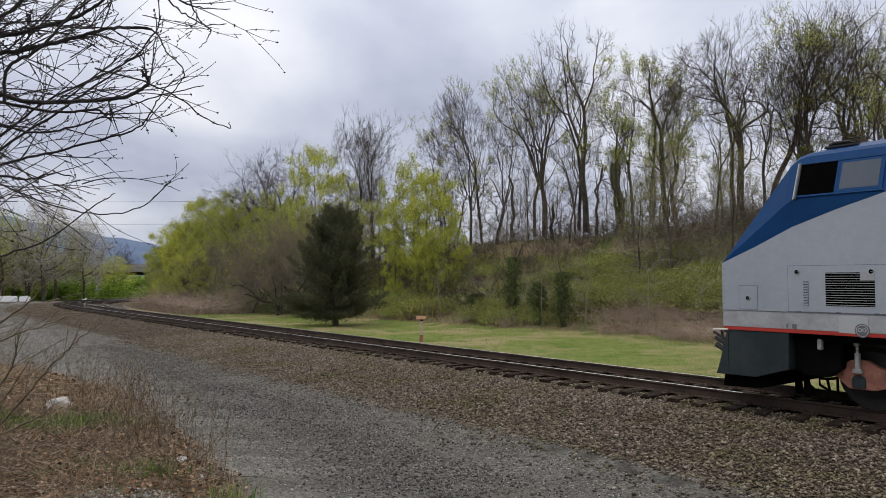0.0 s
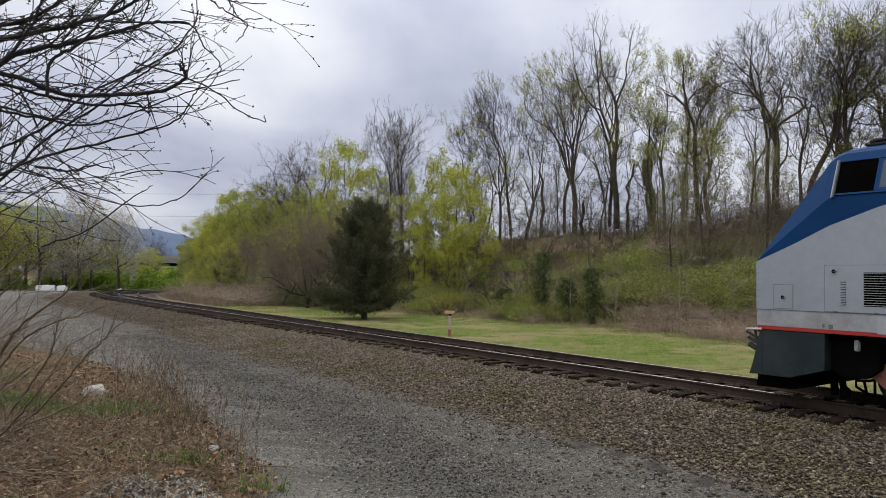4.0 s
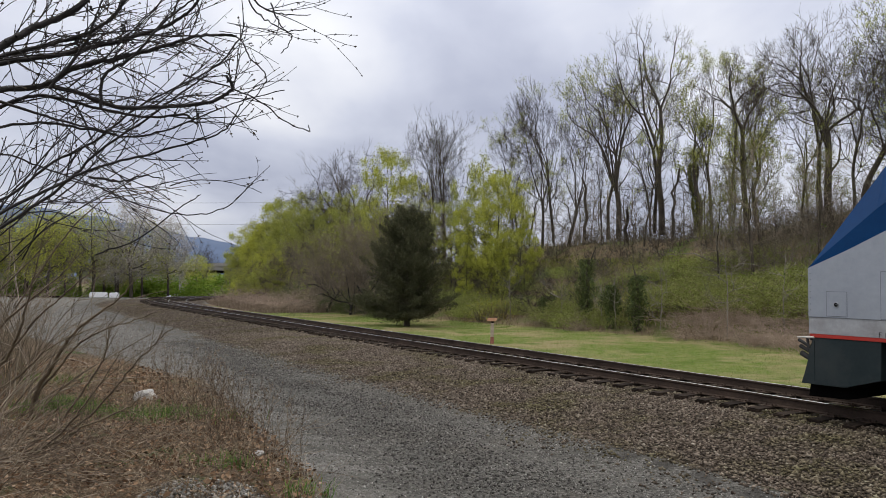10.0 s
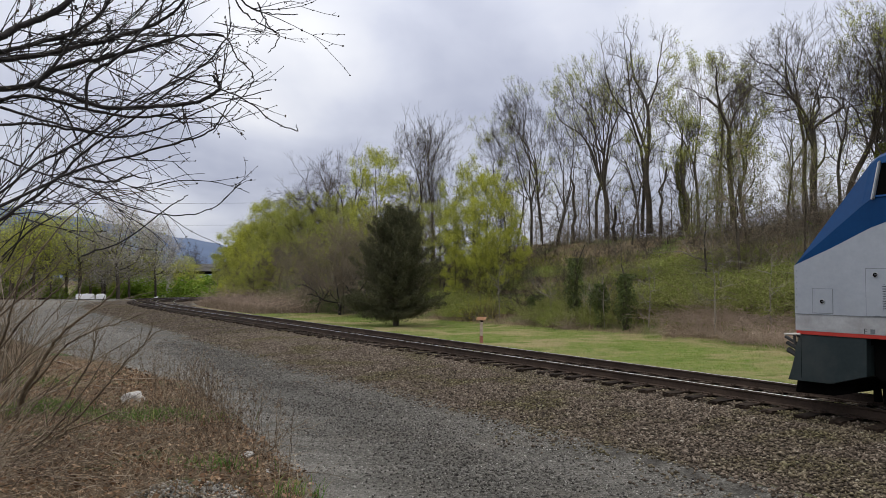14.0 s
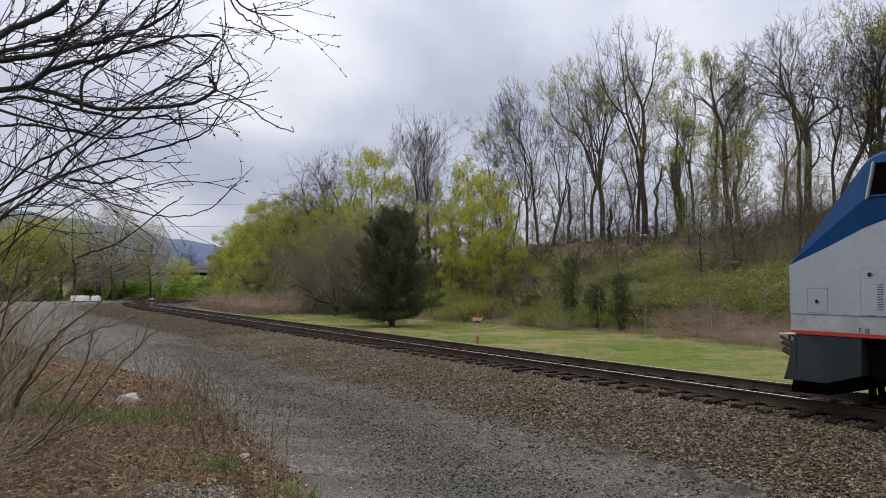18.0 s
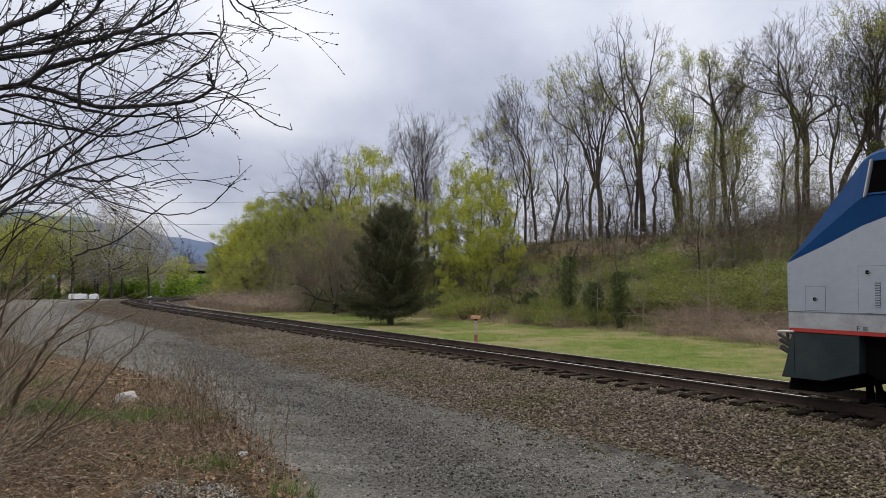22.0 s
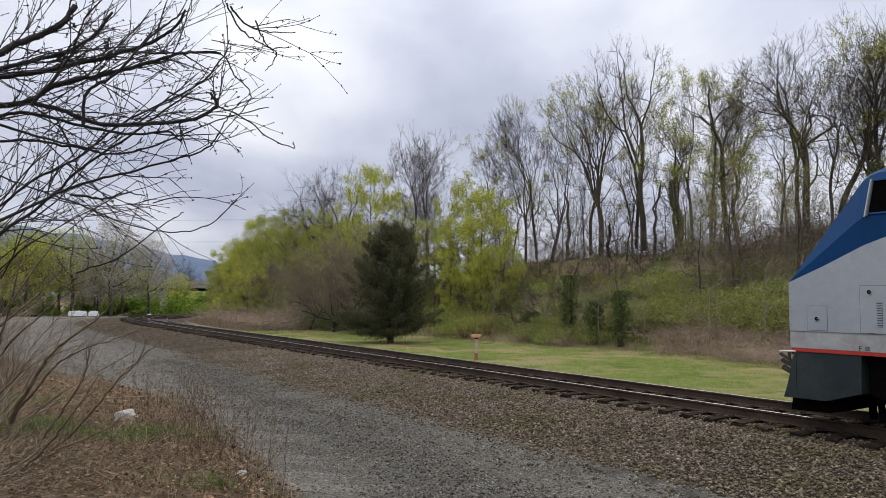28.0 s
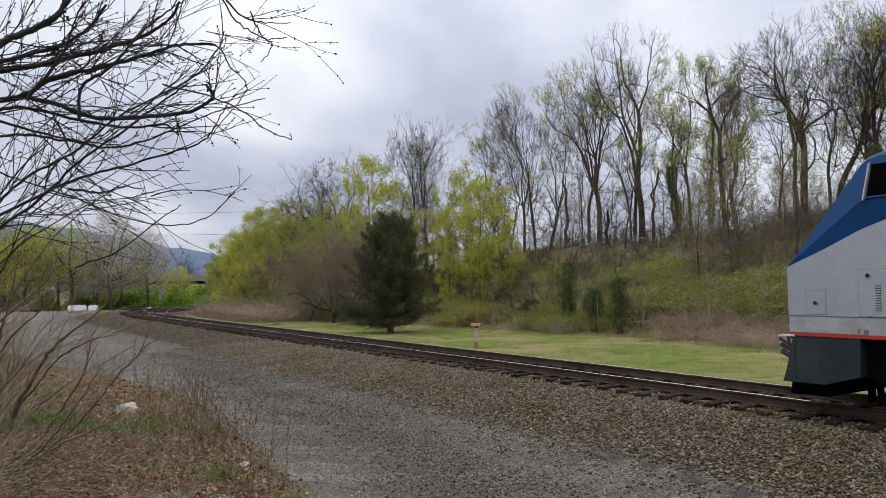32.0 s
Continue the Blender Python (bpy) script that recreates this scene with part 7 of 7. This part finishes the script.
def blades(C, H, W, npr, lean=0.35):
    """Thin upright blades, each a tapering triangle pair."""
    k = len(C)
    a = npr.uniform(0, 6.283, k)
    side = np.stack([np.cos(a), np.sin(a), np.zeros(k)], -1) * (np.asarray(W) / 2).reshape(-1, 1)
    tip = np.stack([npr.normal(0, lean, k), npr.normal(0, lean, k), np.ones(k)], -1) * np.asarray(H).reshape(-1, 1)
    mid = tip * 0.55 * np.array([0.7, 0.7, 1.15])
    V = np.stack([C - side, C + side, C + mid + side * 0.7, C + tip, C + mid - side * 0.7], 1).reshape(-1, 3)
    i = np.arange(k)[:, None] * 5
    return V, np.concatenate([i + np.array([[0, 1, 2]]), i + np.array([[0, 2, 4]]), i + np.array([[4, 2, 3]])], 0)


def build_verge():
    npr = np.random.RandomState(9)
    def on_verge(n, xr=(-13, -1.6), yr=(6, 20)):
        x, y = npr.uniform(*xr, n), npr.uniform(*yr, n)
        m = (x < litter_edge(y) + 0.15) & (np.arctan2(-x, y) < radians(46))
        return x[m], y[m]
    x, y = on_verge(52000)
    C = np.stack([x, y, land(x, y) + npr.uniform(0.0, 0.07, len(x))], -1)
    tagged(fast_mesh("leaf_litter", *quads(C, npr.choice([0.024, 0.036, 0.058], len(x), p=[0.56, 0.36, 0.08])[:, None], npr, 0.55), DEADLEAF), "brown dead leaves lying on the verge", "leaf litter", kind="stuff")
    x, y = on_verge(34000)
    m = npr.uniform(size=len(x)) < 0.5 + 0.9 * wobble(x, y, 1.3, 5.0)
    x, y = x[m], y[m]
    C = np.stack([x, y, land(x, y) - 0.01], -1)
    tagged(fast_mesh("dry_grass", *blades(C, npr.uniform(0.04, 0.32, len(x)), 0.0055, npr, 1.4), STRAW), "flattened dry straw-coloured grass on the verge", "grass", kind="stuff")
    # green tufts
    for cx, cy, n, sp in ((-7.9, 12.1, 1300, 0.4), (-10.2, 15.2, 400, 0.6), (-5.8, 12.0, 800, 0.45), (-6.6, 11.6, 260, 0.4), (-8.6, 10.6, 250, 0.4), (-3.5, 8.8, 120, 0.25), (-2.3, 8.0, 80, 0.2)):
        x, y = npr.normal(cx, sp, n), npr.normal(cy, sp * 0.6, n)
        C = np.stack([x - cx, y - cy, land(x, y) - float(land(np.array(cx), np.array(cy))) - 0.01], -1)
        ob = fast_mesh("grass_tuft", *blades(C, npr.uniform(0.06, 0.24, n), 0.012, npr, 0.5), BLADE)
        ob.location = (cx, cy, float(land(np.array(cx), np.array(cy))))
        tagged(ob, "tuft of fresh green grass among dead leaves", "grass tuft", "grass tufts", kind="stuff")
    # dead stalks along the gravel's edge
    rnd = random.Random(77)
    segs = []
    for i in range(150):
        yy = rnd.uniform(8.5, 22)
        xx = float(litter_edge(np.array(yy))) - abs(rnd.gauss(0, 0.9)) + 0.15
        z = float(land(np.array(xx), np.array(yy)))
        shoot(rnd, Vector((xx, yy, z - 0.02)), Vector((rnd.gauss(0, 0.12), rnd.gauss(0, 0.12), 1)), rnd.uniform(0.35, 1.05), rnd.uniform(0.003, 0.0055), segs, 0.05, 0.0, 3)
    for i in range(900):
        xx, yy = rnd.uniform(-9.0, -2.5), rnd.uniform(6.8, 13)
        if xx > float(litter_edge(np.array(yy))):
            continue
        z = float(land(np.array(xx), np.array(yy)))
        shoot(rnd, Vector((xx, yy, z + 0.02)), Vector((rnd.gauss(0, 1), rnd.gauss(0, 1), rnd.uniform(0.0, 0.7))), rnd.uniform(0.3, 1.2), rnd.uniform(0.003, 0.006), segs, 0.05, -0.02, 2)
    heads = []
    for i in range(75):
        yy = rnd.uniform(9.5, 15.5)
        xx = float(litter_edge(np.array(yy))) - rnd.uniform(-0.3, 1.1)
        z = float(land(np.array(xx), np.array(yy)))
        begin = len(segs)
        shoot(rnd, Vector((xx, yy, z - 0.02)), Vector((rnd.gauss(0.08, 0.12), rnd.gauss(0, 0.12), 1)), rnd.uniform(0.5, 1.05), rnd.uniform(0.004, 0.007), segs, 0.04, 0.0, 3)
        heads += [s[3:6] for s in segs[begin:] if rnd.random() < 0.16]
    H = np.array(heads)
    H = np.repeat(H, 3, 0) + npr.normal(0, 0.012, (3 * len(H), 3))
    tagged(fast_mesh("seed_heads", *quads(H, 0.022, npr), STALK), "dark dry seed heads on dead weeds", "weeds", kind="stuff")
    # pale fallen sticks in a tangle
    sticks = []
    for i in range(240):
        xx, yy = rnd.gauss(-6.0, 0.9), rnd.gauss(8.2, 0.9)
        if xx > float(litter_edge(np.array(yy))) - 0.6:
            continue
        z = float(land(np.array(xx), np.array(yy)))
        shoot(rnd, Vector((xx, yy, z + rnd.uniform(0.0, 0.25))), Vector((rnd.gauss(0.5, 0.8), rnd.gauss(0, 0.8), rnd.uniform(-0.1, 0.5))), rnd.uniform(0.4, 1.3), rnd.uniform(0.004, 0.008), sticks, 0.04, -0.01, 1)
    tagged(fast_mesh("fallen_sticks", *tubes([s[:8] for s in sticks], 3), STICK), "tangle of pale dead sticks lying on the verge", "sticks", kind="stuff")
    tagged(fast_mesh("dead_stalks", *tubes([s[:8] for s in segs], 3), STALK), "thin dead weed stalks at the gravel's edge", "weeds", kind="stuff")
    # lawn
    x, y = strewn(npr, 72000, -6, 46, 2.9, 12.0, lambda x, y: (track_sd(x, y)[1] > 2.7 + siding(track_sd(x, y)[0])) & (track_sd(x, y)[0] + 0.8 * (track_sd(x, y)[1] - 5) < 44))
    C = np.stack([x, y, land(x, y) - 0.01], -1)
    tagged(fast_mesh("lawn_grass", *blades(C, npr.uniform(0.02, 0.06, len(x)), 0.014, npr, 0.8), LAWN_BLADE), "short mown grass with dry patches", "grass", kind="stuff")
    # brush and dead leaves under the trees of the slope
    x, y = strewn(npr, 26000, -8, 46, 9.0, 27.0, lambda x, y: track_sd(x, y)[1] > np.interp(track_sd(x, y)[0], [-40, 4, 40, 60], [12.3, 12.3, 8.9, 8.6]))
    C = np.stack([x, y, land(x, y) - 0.02], -1)
    tagged(fast_mesh("slope_brush", *blades(C, npr.uniform(0.15, 0.8, len(x)) ** 1.5, 0.02, npr, 1.0), BRUSH), "dry brown brush and weeds covering the slope", "brush", kind="stuff")
    # long grass on the open part of the slope
    def grassy(x, y):
        s, d = track_sd(x, y)
        return npr.uniform(size=len(x)) < 0.4 + 1.2 * wobble(x, y, 0.45, 4.0) + 0.6 * (1 - smooth01(15, 22, s))
    x, y = strewn(npr, 50000, -4, 40, 13.0, 20.0, grassy)
    C = np.stack([x, y, land(x, y) - 0.02], -1)
    tagged(fast_mesh("slope_grass", *blades(C, npr.uniform(0.08, 0.3, len(x)), 0.03, npr, 1.3), SLOPE_GRASS), "long green grass and weeds on the slope", "grass", kind="stuff")
    # tall dry grass before the far bend
    s = npr.uniform(42, 70, 15000)
    d = npr.uniform(3.4, 8.8, 15000) + siding(s) * 0.6
    P = np.array([track_xy(a, b) for a, b in zip(s, d)])
    C = np.stack([P[:, 0], P[:, 1], land(P[:, 0], P[:, 1]) - 0.02], -1)
    tagged(fast_mesh("tall_dry_grass", *blades(C, npr.uniform(0.2, 0.9, len(C)) * (0.45 + 0.3 * wobble(P[:, 0], P[:, 1], 0.8) + 0.13 * np.clip(d - 4.5, 0, 4)), 0.022, npr, 0.45), DEADGRASS), "tall brown dead grass inside the bend", "grass", kind="stuff")


build_verge()


# ---- small things by the track ----
def rock(name, x, y, size, seed, label):
    bm = bmesh.new()
    bmesh.ops.create_icosphere(bm, subdivisions=3, radius=0.5)
    rnd = random.Random(seed)
    off = Vector((rnd.uniform(0, 50), 0, 0))
    for v in bm.verts:
        k = 1 + 0.35 * noise.noise(v.co * 2.2 + off) + 0.12 * noise.noise(v.co * 6 + off)
        v.co = Vector((v.co.x * size[0] * k, v.co.y * size[1] * k, max(v.co.z * size[2] * k, -0.3 * size[2])))
    ob = part(name, bm, ROCK, None, "", False)
    ob.matrix_basis = pose(x, y, float(land(np.array(x), np.array(y))) + 0.2 * size[2], 0, 0, seed * 40)
    tagged(ob, label, "rock")


ROCK = surface("pale_rock", (0.32, 0.31, 0.29), (0.58, 0.56, 0.52), 0.85, 0, 6, 40, 0.4, 0.01)
rock("rock", -6.97, 13.3, (0.40, 0.28, 0.27), 1, "pale rounded rock lying in the weeds")
rock("flat_stone", -3.45, 9.68, (0.28, 0.12, 0.09), 2, "flat white stone on dead leaves")
rock("small_stone", -2.9, 8.9, (0.10, 0.08, 0.06), 3, "small pale stone on dead leaves")

ORANGE = surface("faded_orange_board", (0.45, 0.20, 0.10), (0.62, 0.36, 0.22), 0.8, 0, 6, 30, 0.2)


def marker_post():
    x, y = -0.82, 28.0
    top = empty("marker_post", pose(x, y, float(land(np.array(x), np.array(y))), 0, 0, 12), "weathered wooden marker post with a faded orange board", "post")
    bm = box_bm((-0.055, -0.055, -0.1), (0.055, 0.055, 0.86), 0.012)
    part("post", bm, WEATHERED, top)
    part("rusty_foot", box_bm((-0.062, -0.062, -0.05), (0.062, 0.062, 0.28), 0.01), RUSTRED, top, "rust-stained foot")
    part("bracket", box_bm((-0.05, -0.07, 0.80), (0.05, 0.07, 0.88), 0.01), BLACK, top)
    part("board", slab([(-0.20, 0.87), (0.13, 0.87), (0.20, 0.99), (-0.16, 1.0)], "y", -0.07, 0.07, 0.008), ORANGE, top, "faded orange board")


marker_post()


def white_block(x, y, w, h, turn):
    bm = box_bm((-w / 2, -0.45, 0), (w / 2, 0.45, h), 0.12)
    top = empty("white_tank", pose(x, y, float(land(np.array(x), np.array(y))), 0, 0, turn), "low white storage tank at the end of the gravel", "tank", "white tanks")
    part("shell", bm, WHITE, top)
    part("base", box_bm((-w / 2 + 0.1, -0.4, -0.05), (w / 2 - 0.1, 0.4, 0.08), 0.02), BLACK, top)
    part("cap", rod_bm((0.2, 0, h - 0.02), (0.2, 0, h + 0.08), 0.12, sides=12), WHITE, top)


WHITE = surface("white_plastic", (0.72, 0.73, 0.74), (0.80, 0.80, 0.80), 0.5, 0, 2, 20, 0)
white_block(-59.8, 99.5, 2.4, 0.85, 25)
white_block(-57.6, 99.8, 1.3, 0.82, 25)
white_block(-48.0, 97.0, 0.6, 0.35, 10)


def pallet(x, y, w, turn):
    top = empty("dark_pallet_stack", pose(x, y, float(land(np.array(x), np.array(y))), 0, 0, turn), "low stack of dark timber far down the gravel", "timber")
    for i in range(4):
        part("timber", box_bm((-w / 2, -0.6 + 0.3 * i, 0), (w / 2, -0.36 + 0.3 * i, 0.24), 0.02), TIE, top)


pallet(-66.5, 98.0, 3.6, 20)
pallet(-70.5, 97.0, 2.4, 28)


# ---- distance ----
CONCRETE = surface("grey_concrete", (0.22, 0.21, 0.20), (0.34, 0.33, 0.31), 0.9, 0, 0.8, 8, 0.2)


def overpass():
    top = empty("road_bridge", pose(-66.0, 158.0, 0.7, 0, 0, 8), "grey concrete road bridge far behind the bend", "bridge")
    part("deck", box_bm((-25, -5, 3.6), (60, 5, 4.5), 0.05), CONCRETE, top)
    part("parapet", box_bm((-25, -5.2, 4.5), (60, -4.95, 5.2), 0.03), CONCRETE, top)
    for x in (-8, 6.5, 21, 35):
        part("pier", box_bm((x, -4, -2.5), (x + 1.2, 4, 3.6), 0.1), CONCRETE, top)
    # a black box stands in for the shade below the deck
    part("beam", box_bm((-25, -4.6, 3.0), (60, 4.6, 3.6), 0.05), BLACK, top, "black strip painted as the shade under the deck")


overpass()


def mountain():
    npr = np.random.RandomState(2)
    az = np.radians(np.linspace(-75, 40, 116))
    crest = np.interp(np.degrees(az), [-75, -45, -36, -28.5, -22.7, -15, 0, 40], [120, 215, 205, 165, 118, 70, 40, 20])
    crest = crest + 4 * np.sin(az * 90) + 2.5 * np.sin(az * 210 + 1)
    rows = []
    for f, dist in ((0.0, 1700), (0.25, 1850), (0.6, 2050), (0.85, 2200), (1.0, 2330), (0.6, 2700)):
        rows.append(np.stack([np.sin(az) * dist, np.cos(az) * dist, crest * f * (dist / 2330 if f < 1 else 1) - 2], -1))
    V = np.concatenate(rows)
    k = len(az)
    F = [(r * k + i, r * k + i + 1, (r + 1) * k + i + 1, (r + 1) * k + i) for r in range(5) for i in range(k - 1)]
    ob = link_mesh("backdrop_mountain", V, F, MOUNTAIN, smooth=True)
    tagged(ob, "long wooded mountain ridge on the horizon, painted blue-grey with haze", "mountain", kind="structure")


# distance haze is put into the ridge's blue base colour
MOUNTAIN = surface("hazed_far_ridge", (0.072, 0.108, 0.185), (0.095, 0.135, 0.22), 1.0, 0, 0.006, 0.08, 0)
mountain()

FAR_TWIG = surface("grey_brown_far_twig", (0.13, 0.11, 0.085), (0.28, 0.245, 0.20), 0.9, 0, 0.6, 8, 0, vary=0.2)
far_wide = []
for i, (leafm, n, lab) in enumerate(((LEAF_BUD, 3500, "far bare tree just coming into leaf beyond the gravel"), (BLOSSOM, 6000, "far tree with pale blossom beyond the gravel"), (LEAF_YELLOW, 9000, "far yellow-green tree near the bend"))):
    t = grow_tree("far_tree", 8.0, 1.6 if i else 2.2, 2.9, 300 + i, lab, 650, 0.4, 0.3, n, leafm, 0.085, 0.2, tip=0.014, twigs=2, group="far trees", twig_mat=PALE_BARK if i == 1 else FAR_TWIG)
    far_wide.append((t, tree_height(t)))
plant(far_wide, [
    (-58.9, 106.8, 15.0, 1, 0, 1.0), (-59.1, 110.5, 13.0, 0, 90, 1.1), (-55.5, 112.0, 13.0, 1, 0, 0.8), (-64.0, 104.8, 14.0, 0, 200, 1.2), (-69.0, 101.4, 12.5, 2, 30, 1.1), (-74.0, 104.0, 15.0, 0, 60, 1.2),
])
plant(far_wide, [
    (-80.0, 99.0, 13.5, 2, 160, 1.2), (-85.0, 97.0, 15.0, 0, 100, 1.2), (-90.0, 92.0, 14.0, 1, 10, 1.2), (-63.7, 124.7, 8.6, 2, 80, 1.0), (-60.0, 132.0, 7.5, 2, 10, 1.2),
    (-70.0, 118.0, 12.0, 1, 100, 1.2), (-78.0, 112.0, 12.0, 2, 130, 1.2), (-64.0, 112.0, 9.0, 2, 230, 1.0), (-85.0, 108.0, 13.0, 1, 20, 1.2), (-96.0, 92.0, 14.0, 0, 320, 1.3), (-61.5, 107.0, 10.0, 1, 50, 1.0),
    (-67.0, 106.5, 13.5, 0, 20, 1.0), (-71.0, 107.5, 14.0, 0, 270, 1.1), (-77.5, 102.0, 13.0, 0, 140, 1.1), (-103.0, 92.0, 15.0, 0, 20, 1.3),
])
plant(kinds, [(-63.0, 137.0, 11.0, 4, 60, 0.6), (-61.0, 138.0, 9.5, 4, 160, 0.6), (-75.0, 108.0, 13.0, 4, 30, 0.8), (-68.0, 104.0, 13.5, 1, 30, 1.0), (-73.5, 102.5, 12.5, 3, 80, 1.0), (-79.0, 100.5, 13.5, 0, 140, 1.0), (-82.5, 99.5, 12.5, 4, 20, 0.7)])
plant(leafy, [(-108 + 5.0 * i, 121 + 2 * (i % 2), 7.0 + (i % 3), i % 4, 60 * i, 1.1) for i in range(10)])
# unseen trees and bushes added behind the camera to darken reflections and light
plant(brown, [(-14 + 3.1 * i, -9.0 - 2.5 * (i % 3), 6.0 + 1.5 * (i % 2), i % 4, 37 * i, 1.4) for i in range(14)])
plant(slim, [(-20 + 4.2 * i, -15.0 - 3.0 * (i % 2), 15.0 + (i % 3), i % 6, 53 * i, 1.6) for i in range(13)])
plant(green, [(-12 + 3.3 * i, -7.5 - 1.5 * (i % 2), 2.6, i % 3, 61 * i, 1.6) for i in range(12)])
plant(brown, [(26 + 1.5 * i, -8 + 3.0 * i, 6.5, i % 4, 41 * i, 1.4) for i in range(8)])
far_bush = []
for i in range(2):
    t = leafy_mound("far_bush", 1.6, 2.6, 1800, 0.16, LEAF_BRIGHT, 320 + i, "bright green bush in young leaf beyond the bend", "far bushes", "bush")
    far_bush.append((t, tree_height(t)))
rnd = random.Random(21)
plant(far_bush, [(-72 + 3.3 * i + rnd.uniform(-1, 1), 118 + rnd.uniform(-3, 6), rnd.uniform(1.6, 4.2), i % 2, 50 * i, rnd.uniform(1.3, 1.9)) for i in range(12)]
           + [(-84 + 4.5 * i, 172 + 3 * (i % 2), 6.0, i % 2, 90 * i, 2.0) for i in range(10)]
           + [(-100 + 4.0 * i, 96 + rnd.uniform(-3, 4) + i * 1.4, rnd.uniform(2.0, 4.5), i % 2, 70 * i, rnd.uniform(1.3, 1.9)) for i in range(9)])


def power_line():
    top = empty("power_line", pose(-60, 118, 0), "two thin dark overhead wires crossing the sky", "power line")
    for z in (15.6, 11.9):
        pts = [Vector((x, 0.0, z - 1.2 * (1 - (x / 80.0) ** 2) + 0.9)) for x in np.linspace(-80, 75, 40)]
        fast_mesh("wire", *tubes([(*pts[i], *pts[i + 1], 0.02, 0.02) for i in range(39)], 4), RUBBER, top)
    for x in (-80.0, 75.0):
        part("pole", rod_bm((x, 0.25, float(land(np.array(-60 + x), np.array(118.25))) - 0.5), (x, 0.25, 17.5), 0.15, 0.1, 12), WEATHERED, top)


power_line()
